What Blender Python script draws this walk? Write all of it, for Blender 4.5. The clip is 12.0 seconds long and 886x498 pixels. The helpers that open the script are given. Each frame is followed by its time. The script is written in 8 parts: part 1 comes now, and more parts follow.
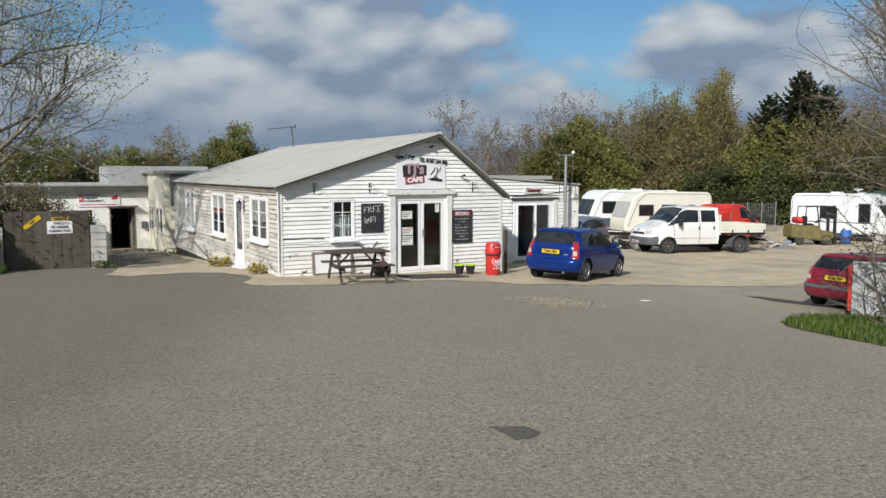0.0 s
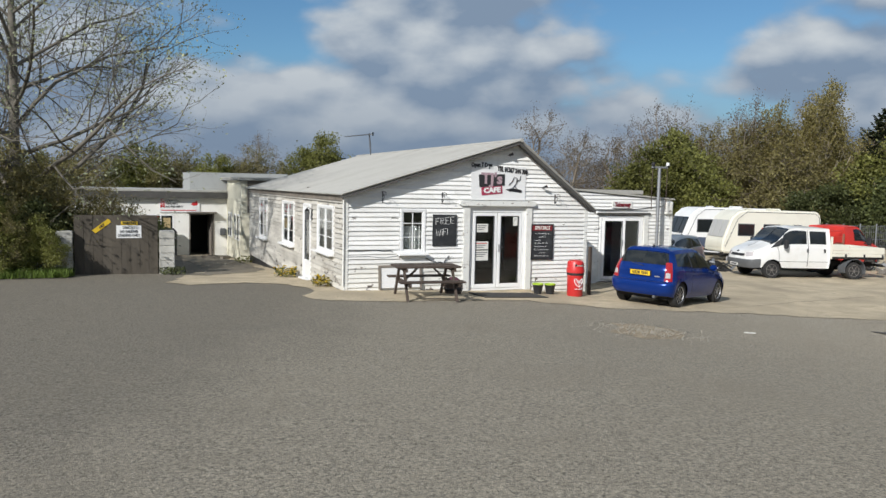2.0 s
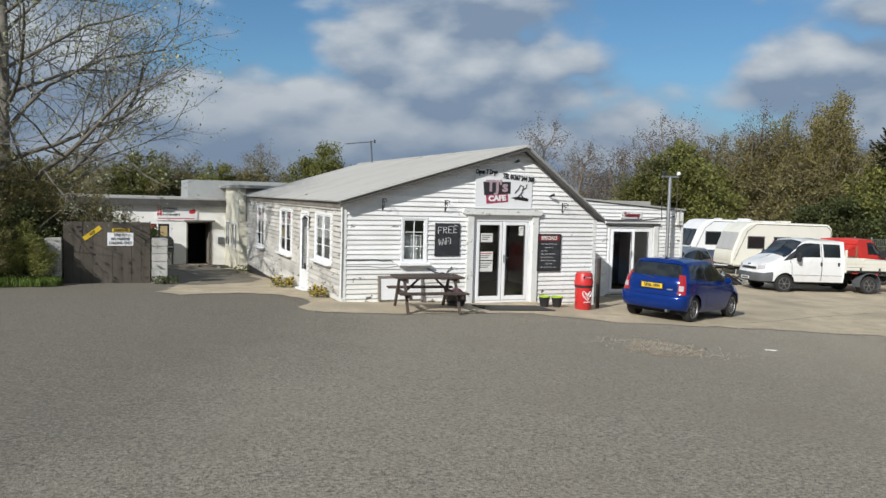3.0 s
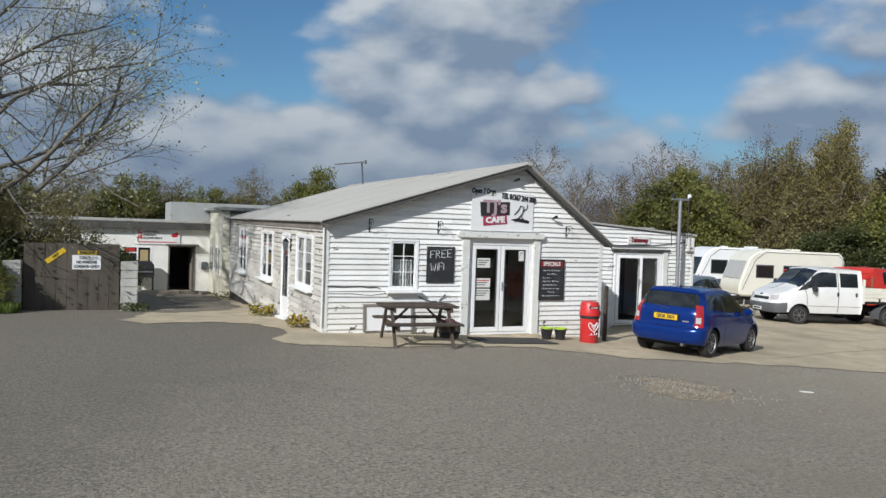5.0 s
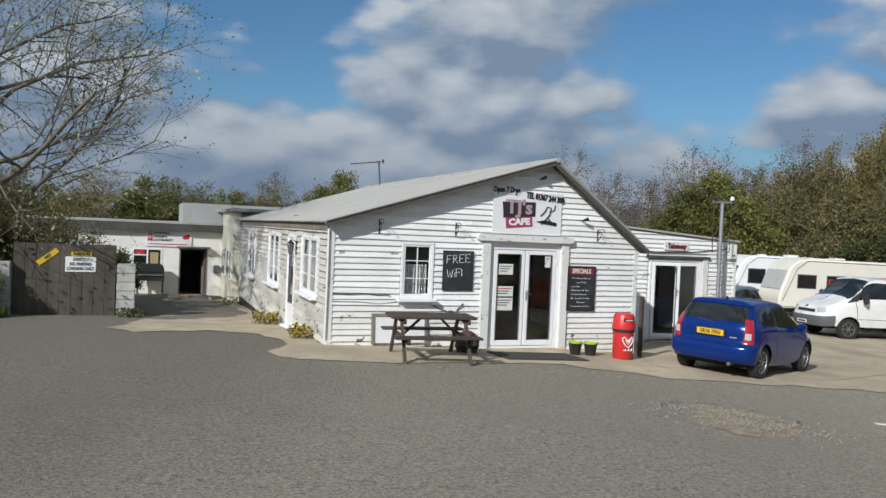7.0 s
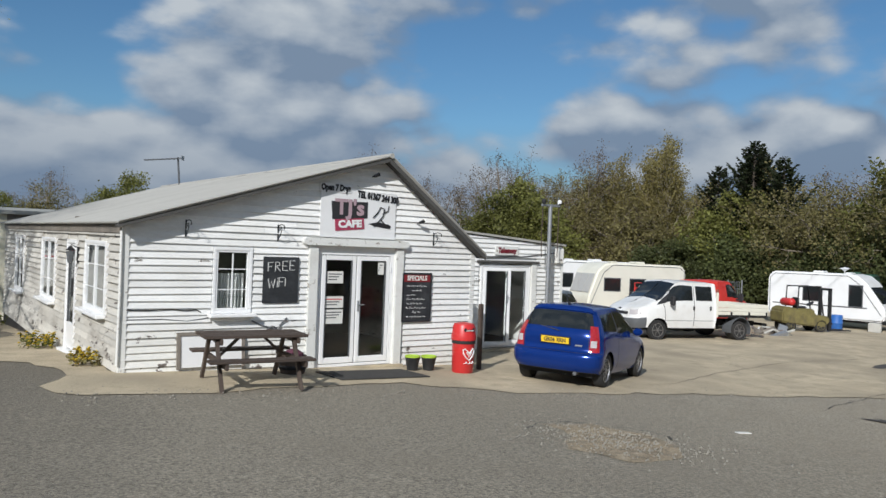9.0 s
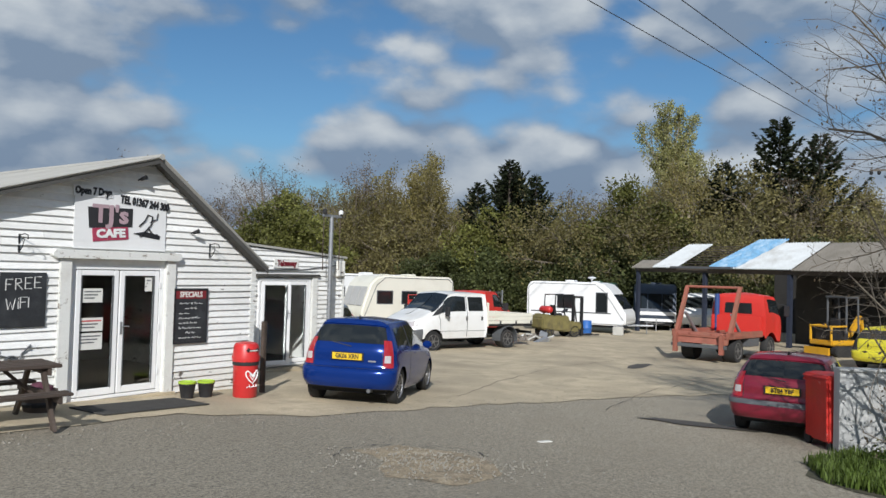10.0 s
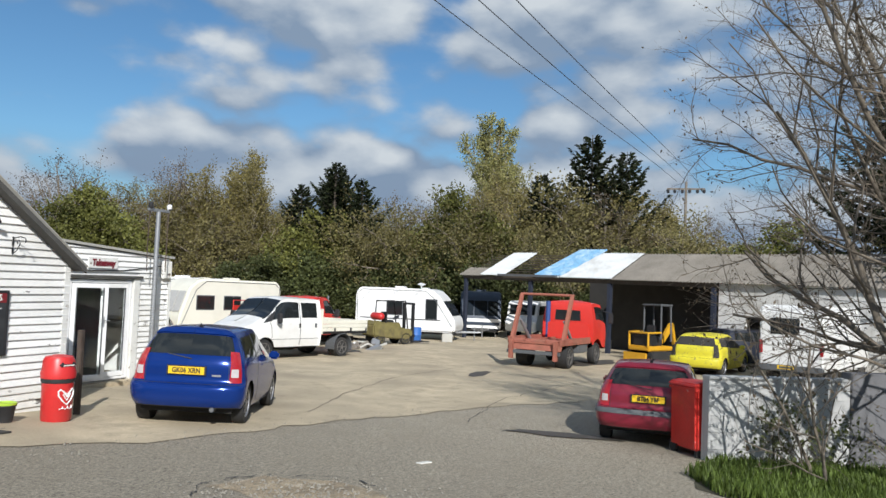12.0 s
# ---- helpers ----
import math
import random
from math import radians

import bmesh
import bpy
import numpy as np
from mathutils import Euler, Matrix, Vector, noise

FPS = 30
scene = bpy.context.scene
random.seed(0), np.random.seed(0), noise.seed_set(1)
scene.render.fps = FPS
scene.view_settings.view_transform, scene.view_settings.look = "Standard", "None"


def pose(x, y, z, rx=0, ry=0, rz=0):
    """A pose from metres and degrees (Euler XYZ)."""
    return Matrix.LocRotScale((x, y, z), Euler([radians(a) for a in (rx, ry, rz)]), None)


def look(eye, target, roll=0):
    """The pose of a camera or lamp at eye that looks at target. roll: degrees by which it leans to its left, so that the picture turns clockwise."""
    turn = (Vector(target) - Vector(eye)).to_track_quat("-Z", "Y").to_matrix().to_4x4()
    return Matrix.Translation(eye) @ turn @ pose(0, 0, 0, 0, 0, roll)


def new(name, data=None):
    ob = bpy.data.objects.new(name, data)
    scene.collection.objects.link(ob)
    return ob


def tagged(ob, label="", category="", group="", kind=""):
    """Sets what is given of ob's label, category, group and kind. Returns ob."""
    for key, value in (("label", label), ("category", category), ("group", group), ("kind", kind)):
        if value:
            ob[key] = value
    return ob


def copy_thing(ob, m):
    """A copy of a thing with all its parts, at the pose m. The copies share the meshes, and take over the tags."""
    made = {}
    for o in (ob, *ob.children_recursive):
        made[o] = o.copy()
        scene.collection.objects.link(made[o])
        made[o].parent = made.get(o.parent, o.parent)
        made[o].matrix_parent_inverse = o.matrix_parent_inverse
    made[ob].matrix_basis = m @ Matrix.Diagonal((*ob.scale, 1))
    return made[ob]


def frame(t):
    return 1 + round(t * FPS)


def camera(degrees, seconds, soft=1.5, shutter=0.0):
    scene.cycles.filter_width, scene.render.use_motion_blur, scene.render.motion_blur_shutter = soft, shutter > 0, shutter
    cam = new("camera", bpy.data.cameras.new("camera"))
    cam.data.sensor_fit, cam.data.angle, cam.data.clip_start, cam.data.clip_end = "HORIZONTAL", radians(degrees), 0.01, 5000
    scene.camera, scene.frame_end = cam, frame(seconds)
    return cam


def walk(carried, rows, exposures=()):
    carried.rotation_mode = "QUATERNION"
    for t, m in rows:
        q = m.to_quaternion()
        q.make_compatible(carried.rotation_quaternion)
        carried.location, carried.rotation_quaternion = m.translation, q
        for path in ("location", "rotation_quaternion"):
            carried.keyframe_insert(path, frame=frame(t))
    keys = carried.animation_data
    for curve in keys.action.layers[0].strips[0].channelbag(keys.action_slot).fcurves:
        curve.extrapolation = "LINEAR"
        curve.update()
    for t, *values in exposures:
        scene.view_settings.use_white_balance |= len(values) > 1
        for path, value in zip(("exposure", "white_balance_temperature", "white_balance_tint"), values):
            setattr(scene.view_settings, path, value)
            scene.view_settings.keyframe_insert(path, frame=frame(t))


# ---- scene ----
# ---------------------------------------------------------------- camera
cam = camera(59.9, 12.0)
PATH = [
    (0, (-6.047, -19.373, 2.663), (-5.071, -17.638, 2.467), 0.1),
    (0.5, (-5.729, -19.12, 2.669), (-4.834, -17.342, 2.48), 0.5),
    (1, (-5.554, -18.772, 2.622), (-4.688, -16.977, 2.45), 0.6),
    (1.5, (-5.321, -18.45, 2.591), (-4.475, -16.647, 2.413), 0.5),
    (2, (-5.064, -18.019, 2.558), (-4.285, -16.184, 2.395), 1.2),
    (2.5, (-4.973, -17.684, 2.512), (-4.184, -15.853, 2.362), 1.2),
    (3, (-4.744, -17.257, 2.455), (-3.971, -15.418, 2.322), 1.6),
    (5, (-4.022, -15.743, 2.302), (-3.24, -13.903, 2.242), 2.0),
    (5.5, (-3.799, -15.389, 2.262), (-3.04, -13.539, 2.22), 2.7),
    (6, (-3.667, -14.982, 2.226), (-2.866, -13.15, 2.19), 2.5),
    (6.5, (-3.41, -14.664, 2.206), (-2.665, -12.808, 2.167), 2.3),
    (6.7, (-3.335, -14.524, 2.208), (-2.613, -12.659, 2.163), 2.5),
    (8.3, (-3.158, -13.107, 2.297), (-2.283, -11.309, 2.238), 2.8),
    (8.5, (-3.115, -12.939, 2.271), (-2.115, -11.207, 2.226), 2.7),
    (9, (-2.97, -12.53, 2.137), (-1.799, -10.91, 2.13), 2.3),
    (9.5, (-2.909, -12.04, 2.101), (-1.53, -10.591, 2.137), 2.2),
    (10, (-2.793, -11.6, 2.07), (-1.185, -10.412, 2.122), 1.7),
    (10.5, (-2.62, -11.289, 2.085), (-0.971, -10.16, 2.148), 2.1),
    (11, (-2.55, -10.956, 2.042), (-0.787, -10.014, 2.111), 1.5),
    (11.5, (-2.404, -10.654, 1.991), (-0.609, -9.774, 2.059), 1.7),
    (12, (-2.281, -10.347, 2.002), (-0.437, -9.578, 2.088), 2.5),
]
walk(cam, [(t, look(eye, target, roll)) for t, eye, target, roll in PATH], [(0, -0.06, 6320, 10), (3, -0.1, 6230, 10), (5.5, -0.2, 6100, 10), (9, -0.24, 6120, 10), (12, 0.06, 6200, 10)])

# ---------------------------------------------------------------- light
SUN_DIR = Vector((-0.695, -0.487, 0.53)).normalized()      # towards the sun


def make_world():
    world = bpy.data.worlds.new("sky")
    scene.world = world
    world.use_nodes = True
    nt = world.node_tree
    nt.nodes.clear()
    N, L = nt.nodes.new, nt.links.new

    def math_node(op, a, b=None, clamp=False):
        n = N("ShaderNodeMath")
        n.operation, n.use_clamp = op, clamp
        for i, v in enumerate((a, b)):
            if v is None:
                continue
            if isinstance(v, (int, float)):
                n.inputs[i].default_value = v
            else:
                L(v, n.inputs[i])
        return n.outputs[0]

    sky = N("ShaderNodeTexSky")
    sky.sky_type, sky.sun_disc = "NISHITA", False
    sky.sun_elevation = math.asin(SUN_DIR.z)
    sky.sun_rotation = math.atan2(SUN_DIR.x, SUN_DIR.y)
    sky.air_density, sky.dust_density, sky.ozone_density = 1.1, 0.2, 3.5
    coord = N("ShaderNodeTexCoord")
    sep = N("ShaderNodeSeparateXYZ")
    L(coord.outputs["Generated"], sep.inputs[0])
    up = math_node("MAXIMUM", sep.outputs[2], 0.0)
    comb = N("ShaderNodeCombineXYZ")
    L(sep.outputs[0], comb.inputs[0])
    L(sep.outputs[1], comb.inputs[1])
    L(math_node("MULTIPLY", up, 1.9), comb.inputs[2])

    def moved(vec, by):
        n = N("ShaderNodeVectorMath")
        n.operation = "ADD"
        L(vec, n.inputs[0])
        n.inputs[1].default_value = by
        return n.outputs[0]

    def fbm(vec, scale, detail, rough, dist=0.0):
        n = N("ShaderNodeTexNoise")
        n.inputs["Scale"].default_value, n.inputs["Detail"].default_value = scale, detail
        n.inputs["Roughness"].default_value, n.inputs["Distortion"].default_value = rough, dist
        L(vec, n.inputs["Vector"])
        return n.outputs["Fac"]

    def puffs(vec, scale):
        n = N("ShaderNodeTexVoronoi")
        n.feature = "SMOOTH_F1"
        n.inputs["Scale"].default_value, n.inputs["Smoothness"].default_value = scale, 0.35
        L(vec, n.inputs["Vector"])
        return n.outputs["Distance"]

    def density(vec):
        """Broad cloud masses with rounded heaps on them."""
        mass = fbm(vec, 2.8, 9, 0.50, 0.05)
        heaps = math_node("ADD", math_node("MULTIPLY", puffs(vec, 7.0), -0.20), math_node("MULTIPLY", puffs(vec, 16.0), -0.10))
        return math_node("ADD", mass, heaps)

    here = moved(comb.outputs[0], CLOUD_SHIFT)
    # the same field a little nearer the sun: where it is thinner there, the cloud is lit
    big, lit = density(here), density(moved(here, (-0.022, -0.016, 0.05)))
    # cover closes towards the horizon, where the heaps stand one behind another
    cover = N("ShaderNodeMapRange")
    cover.inputs["From Min"].default_value, cover.inputs["From Max"].default_value = 0.05, 0.30
    cover.inputs["To Min"].default_value, cover.inputs["To Max"].default_value = 0.18, 0.025
    L(up, cover.inputs["Value"])
    edge = N("ShaderNodeMapRange")
    edge.inputs["From Min"].default_value, edge.inputs["From Max"].default_value = 0.31, 0.42
    edge.interpolation_type = "SMOOTHSTEP"
    L(math_node("ADD", big, cover.outputs[0]), edge.inputs["Value"])
    glow = N("ShaderNodeMapRange")
    glow.inputs["From Min"].default_value, glow.inputs["From Max"].default_value = -0.055, 0.10
    L(math_node("SUBTRACT", big, lit), glow.inputs["Value"])
    ramp = N("ShaderNodeMix")
    ramp.data_type = "RGBA"
    L(glow.outputs[0], ramp.inputs["Factor"])
    ramp.inputs["A"].default_value = (2.65, 3.5, 4.65, 1)
    ramp.inputs["B"].default_value = (6.9, 7.3, 7.5, 1)
    # haze near the horizon
    haze = N("ShaderNodeMapRange")
    haze.inputs["From Min"].default_value, haze.inputs["From Max"].default_value = 0.0, 0.16
    haze.inputs["To Min"].default_value, haze.inputs["To Max"].default_value = 0.92, 0.0
    L(up, haze.inputs["Value"])
    mix = N("ShaderNodeMix")
    mix.data_type = "RGBA"
    L(edge.outputs[0], mix.inputs["Factor"])
    clear = N("ShaderNodeVectorMath")
    clear.operation = "MULTIPLY"
    clear.inputs[1].default_value = (0.69, 0.905, 1.0)
    L(sky.outputs[0], clear.inputs[0])
    L(clear.outputs[0], mix.inputs["A"])
    L(ramp.outputs["Result"], mix.inputs["B"])
    far = N("ShaderNodeMix")
    far.data_type = "RGBA"
    L(haze.outputs[0], far.inputs["Factor"])
    L(mix.outputs["Result"], far.inputs["A"])
    far.inputs["B"].default_value = (2.3, 3.0, 4.0, 1)
    back = N("ShaderNodeBackground")
    back.inputs["Strength"].default_value = 0.088
    L(far.outputs["Result"], back.inputs["Color"])
    out = N("ShaderNodeOutputWorld")
    L(back.outputs[0], out.inputs["Surface"])


CLOUD_SHIFT = (3.1, 1.7, 0.0)
make_world()
sun_data = bpy.data.lights.new("sun", "SUN")
sun_data.energy, sun_data.angle, sun_data.color = 5.0, radians(0.55), (1.0, 0.96, 0.90)
sun = new("sun", sun_data)
sun.matrix_basis = look(SUN_DIR * 60, (0, 0, 0))


# ---------------------------------------------------------------- materials
def material(name, colour, rough=0.6, metal=0.0, spread=0.0, scale=3.0, fine=40.0, bump=0.0, stain=None, stain_amount=0.0,
             stain_scale=1.2, random=0.0, stretch=(1, 1, 1), spec=0.5, coat=0.0, alpha=1.0, wear=None, wear_amount=0.0, wear_scale=9.0):
    """A surface with broad and fine variation, an optional second tone in blotches, and wear in sharp flakes."""
    m = bpy.data.materials.new(name)
    m.use_nodes = True
    nt = m.node_tree
    N, L = nt.nodes.new, nt.links.new
    b = nt.nodes["Principled BSDF"]
    b.inputs["Roughness"].default_value, b.inputs["Metallic"].default_value = rough, metal
    b.inputs["Specular IOR Level"].default_value, b.inputs["Coat Weight"].default_value = spec, coat
    b.inputs["Coat Roughness"].default_value = 0.06
    coord, mapping = N("ShaderNodeTexCoord"), N("ShaderNodeMapping")
    L(coord.outputs["Object"], mapping.inputs["Vector"])
    mapping.inputs["Scale"].default_value = stretch

    def noise_tex(s, detail=4.0, rough_=0.6):
        n = N("ShaderNodeTexNoise")
        n.inputs["Scale"].default_value, n.inputs["Detail"].default_value, n.inputs["Roughness"].default_value = s, detail, rough_
        L(mapping.outputs[0], n.inputs["Vector"])
        return n.outputs["Fac"]

    broad, grain = noise_tex(scale), noise_tex(fine, 3.0)
    tone = N("ShaderNodeMath")
    tone.operation = "ADD"
    L(broad, tone.inputs[0])
    L(grain, tone.inputs[1])
    span = N("ShaderNodeMapRange")
    span.inputs["From Min"].default_value, span.inputs["From Max"].default_value = 0.65, 1.35
    span.inputs["To Min"].default_value, span.inputs["To Max"].default_value = 1 - spread, 1 + spread
    L(tone.outputs[0], span.inputs["Value"])
    value = span.outputs[0]
    if random:
        info, rr, mul = N("ShaderNodeObjectInfo"), N("ShaderNodeMapRange"), N("ShaderNodeMath")
        rr.inputs["To Min"].default_value, rr.inputs["To Max"].default_value = 1 - random, 1 + random
        L(info.outputs["Random"], rr.inputs["Value"])
        mul.operation = "MULTIPLY"
        L(value, mul.inputs[0])
        L(rr.outputs[0], mul.inputs[1])
        value = mul.outputs[0]
    shade = N("ShaderNodeVectorMath")
    shade.operation = "SCALE"
    shade.inputs[0].default_value = colour
    L(value, shade.inputs["Scale"])
    result = shade.outputs[0]

    def blend(base, tint, fac):
        mix = N("ShaderNodeMix")
        mix.data_type = "RGBA"
        L(fac, mix.inputs["Factor"])
        L(base, mix.inputs["A"])
        mix.inputs["B"].default_value = (*tint, 1)
        return mix.outputs["Result"]

    if stain:
        f = N("ShaderNodeMapRange")
        f.inputs["From Min"].default_value, f.inputs["From Max"].default_value = 0.48, 0.72
        f.inputs["To Max"].default_value = stain_amount
        L(noise_tex(stain_scale, 6.0, 0.65), f.inputs["Value"])
        result = blend(result, stain, f.outputs[0])
    if wear:
        f = N("ShaderNodeMapRange")
        f.inputs["From Min"].default_value, f.inputs["From Max"].default_value = 0.66 - 0.2 * wear_amount, 0.69 - 0.2 * wear_amount
        L(noise_tex(wear_scale, 8.0, 0.7), f.inputs["Value"])
        result = blend(result, wear, f.outputs[0])
    L(result, b.inputs["Base Color"])
    if bump:
        n = N("ShaderNodeBump")
        n.inputs["Strength"].default_value, n.inputs["Distance"].default_value = bump, 0.01
        L(tone.outputs[0], n.inputs["Height"])
        L(n.outputs[0], b.inputs["Normal"])
    return m


def glass_material(name, tint=(0.9, 0.95, 0.95), rough=0.02):
    m = bpy.data.materials.new(name)
    m.use_nodes = True
    b = m.node_tree.nodes["Principled BSDF"]
    b.inputs["Base Color"].default_value = (*tint, 1)
    b.inputs["Roughness"].default_value = rough
    b.inputs["Transmission Weight"].default_value, b.inputs["IOR"].default_value = 1.0, 1.05
    b.inputs["Specular IOR Level"].default_value = 0.9
    b.inputs["Coat Weight"].default_value, b.inputs["Coat Roughness"].default_value = 1.0, 0.02
    return m


def leaf_material(name, colour, random=0.25):
    m = material(name, colour, 0.55, spread=0.3, scale=1.2, fine=9.0, random=random, spec=0.3)
    b = m.node_tree.nodes["Principled BSDF"]
    nt = m.node_tree
    info = nt.nodes.new("ShaderNodeNewGeometry")
    rr = nt.nodes.new("ShaderNodeMapRange")
    rr.inputs["To Min"].default_value, rr.inputs["To Max"].default_value = 0.6, 1.45
    nt.links.new(info.outputs["Random Per Island"], rr.inputs["Value"])
    mul = nt.nodes.new("ShaderNodeVectorMath")
    mul.operation = "SCALE"
    nt.links.new(b.inputs["Base Color"].links[0].from_socket, mul.inputs[0])
    nt.links.new(rr.outputs[0], mul.inputs["Scale"])
    nt.links.new(mul.outputs[0], b.inputs["Base Color"])
    tr = nt.nodes.new("ShaderNodeBsdfTranslucent")
    nt.links.new(mul.outputs[0], tr.inputs["Color"])
    add = nt.nodes.new("ShaderNodeMixShader")
    add.inputs[0].default_value = 0.36
    nt.links.new(b.outputs[0], add.inputs[1])
    nt.links.new(tr.outputs[0], add.inputs[2])
    nt.links.new(add.outputs[0], nt.nodes["Material Output"].inputs["Surface"])
    return m


PAINT = material("white_board_paint", (0.82, 0.815, 0.785), 0.55, spread=0.09, scale=1.0, fine=26, bump=0.25, stain=(0.55, 0.53, 0.47),
                 stain_amount=0.45, stain_scale=1.6, random=0.09, stretch=(0.4, 0.4, 1), wear=(0.16, 0.14, 0.12), wear_amount=0.12, wear_scale=5.0)
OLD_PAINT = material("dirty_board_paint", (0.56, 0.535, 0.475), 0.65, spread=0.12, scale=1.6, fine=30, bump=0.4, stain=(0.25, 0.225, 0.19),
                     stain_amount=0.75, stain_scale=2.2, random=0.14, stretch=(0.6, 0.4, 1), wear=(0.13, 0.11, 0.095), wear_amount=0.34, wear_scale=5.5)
WORN_PAINT = material("flaked_board_paint", (0.76, 0.75, 0.70), 0.6, spread=0.08, scale=1.2, fine=26, bump=0.35, stain=(0.45, 0.42, 0.36),
                      stain_amount=0.5, stain_scale=1.6, random=0.06, stretch=(0.5, 0.5, 1), wear=(0.12, 0.10, 0.085), wear_amount=0.32, wear_scale=5.0)
TRIM = material("trim_paint", (0.74, 0.74, 0.70), 0.5, spread=0.05, fine=30, bump=0.15, stain=(0.5, 0.48, 0.43), stain_amount=0.45,
                stain_scale=3.0, wear=(0.34, 0.31, 0.27), wear_amount=0.30, wear_scale=7.0)
UPVC = material("white_plastic", (0.86, 0.86, 0.85), 0.3, spread=0.015, scale=2, fine=12, stain=(0.7, 0.68, 0.62), stain_amount=0.2, stain_scale=2.0)
# near black, with the shade of deep interiors put into the colour
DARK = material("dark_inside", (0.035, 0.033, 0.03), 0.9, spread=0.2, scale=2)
# room surfaces darkened so that the rooms look dim through the glass
ROOM = material("shaded_room_wall", (0.17, 0.155, 0.135), 0.9, spread=0.15, scale=1.5)
GLASS = glass_material("window_glass")
ROOF = material("painted_corrugated_sheet", (0.40, 0.39, 0.355), 0.6, spread=0.07, scale=0.8, fine=14, bump=0.1, stain=(0.30, 0.285, 0.25),
                stain_amount=0.5, stain_scale=0.9)
VERGE = material("weathered_verge_board", (0.075, 0.072, 0.066), 0.8, spread=0.3, scale=3, fine=50, bump=0.4)
RENDER = material("painted_render", (0.80, 0.79, 0.74), 0.75, spread=0.05, scale=1.3, fine=45, bump=0.3, stain=(0.56, 0.53, 0.44), stain_amount=0.35)
CREAM = material("cream_render", (0.78, 0.74, 0.58), 0.75, spread=0.06, scale=1.3, fine=45, bump=0.3, stain=(0.50, 0.46, 0.34), stain_amount=0.4)
BLACK = material("black_paint", (0.025, 0.025, 0.027), 0.55, spread=0.2, scale=5, fine=60)
CHALKBOARD = material("chalkboard", (0.022, 0.024, 0.027), 0.7, spread=0.25, scale=3, fine=30, stain=(0.09, 0.095, 0.10), stain_amount=0.35, stain_scale=4)
CHALK = material("chalk", (0.62, 0.62, 0.60), 0.9, spread=0.2, fine=90)
OLD_WOOD = material("weathered_dark_timber", (0.070, 0.050, 0.038), 0.75, spread=0.35, scale=3, fine=60, bump=0.6, stretch=(0.25, 2, 2),
                    stain=(0.14, 0.11, 0.09), stain_amount=0.5, random=0.15)
GREY_WOOD = material("grey_timber", (0.20, 0.175, 0.145), 0.8, spread=0.3, scale=3, fine=60, bump=0.6, stretch=(2, 2, 0.3), random=0.15,
                     stain=(0.09, 0.085, 0.075), stain_amount=0.6)
RED_PLASTIC = material("red_plastic", (0.55, 0.028, 0.028), 0.38, spread=0.08, scale=4, fine=40, stain=(0.42, 0.06, 0.05), stain_amount=0.4)
STEEL = material("galvanised_steel", (0.34, 0.35, 0.36), 0.5, metal=0.6, spread=0.15, scale=8, fine=60, bump=0.1)
BLACK_IRON = material("black_iron", (0.03, 0.03, 0.032), 0.5, metal=0.4, spread=0.2, scale=8)
RUBBER = material("tyre_rubber", (0.022, 0.022, 0.022), 0.85, spread=0.25, scale=12, fine=80, bump=0.3, stain=(0.08, 0.07, 0.06), stain_amount=0.3)
ALLOY = material("alloy_wheel", (0.42, 0.42, 0.43), 0.4, metal=0.7, spread=0.1, scale=8, stain=(0.12, 0.10, 0.09), stain_amount=0.4, stain_scale=6)
UNDERSIDE = material("vehicle_underside", (0.014, 0.013, 0.012), 0.9, spread=0.3, scale=6)
CAR_GLASS = material("dark_car_glass", (0.016, 0.019, 0.020), 0.05, spread=0.1, spec=0.5, coat=0.15)
PLATE_YELLOW = material("yellow_number_plate", (0.80, 0.52, 0.02), 0.45, spread=0.03)
PLATE_WHITE = material("white_number_plate", (0.75, 0.75, 0.72), 0.45, spread=0.03)
LAMP_RED = material("red_lamp_lens", (0.34, 0.014, 0.020), 0.12, spread=0.2, scale=20, coat=0.8)
LAMP_CLEAR = material("clear_lamp_lens", (0.48, 0.45, 0.45), 0.15, spread=0.15, scale=25, coat=0.8)
PAPER = material("paper_notice", (0.70, 0.69, 0.64), 0.8, spread=0.06, scale=6)
BLUE_CAR = material("blue_car_paint", (0.006, 0.032, 0.19), 0.17, metal=0.35, spread=0.06, scale=2, fine=90, coat=0.18, spec=0.3, stain=(0.012, 0.045, 0.22), stain_amount=0.4)
WHITE_CAR = material("white_vehicle_paint", (0.76, 0.76, 0.74), 0.35, spread=0.04, scale=2, coat=0.4, stain=(0.52, 0.48, 0.40), stain_amount=0.5)
RED_CAR = material("dark_red_car_paint", (0.21, 0.012, 0.030), 0.32, metal=0.2, spread=0.08, scale=2, coat=0.6, stain=(0.30, 0.03, 0.05), stain_amount=0.4)
RED_CAB = material("faded_red_cab_paint", (0.60, 0.035, 0.025), 0.45, spread=0.10, scale=2, coat=0.2, stain=(0.42, 0.06, 0.045), stain_amount=0.5)
RUST_RED = material("rusty_red_steel", (0.31, 0.105, 0.07), 0.75, spread=0.25, scale=4, fine=40, bump=0.3, stain=(0.22, 0.12, 0.075), stain_amount=0.7)
GREY_PLASTIC = material("grey_bumper_plastic", (0.10, 0.105, 0.11), 0.6, spread=0.12, scale=6)
CREAM_GRP = material("cream_caravan_panel", (0.74, 0.72, 0.62), 0.45, spread=0.04, scale=2, stain=(0.52, 0.50, 0.40), stain_amount=0.3)
WHITE_GRP = material("white_caravan_panel", (0.80, 0.80, 0.79), 0.4, spread=0.03, scale=2, stain=(0.62, 0.60, 0.54), stain_amount=0.25)
CURTAIN = material("net_curtain", (0.42, 0.42, 0.41), 0.9, spread=0.12, scale=14, stretch=(3, 3, 0.3))


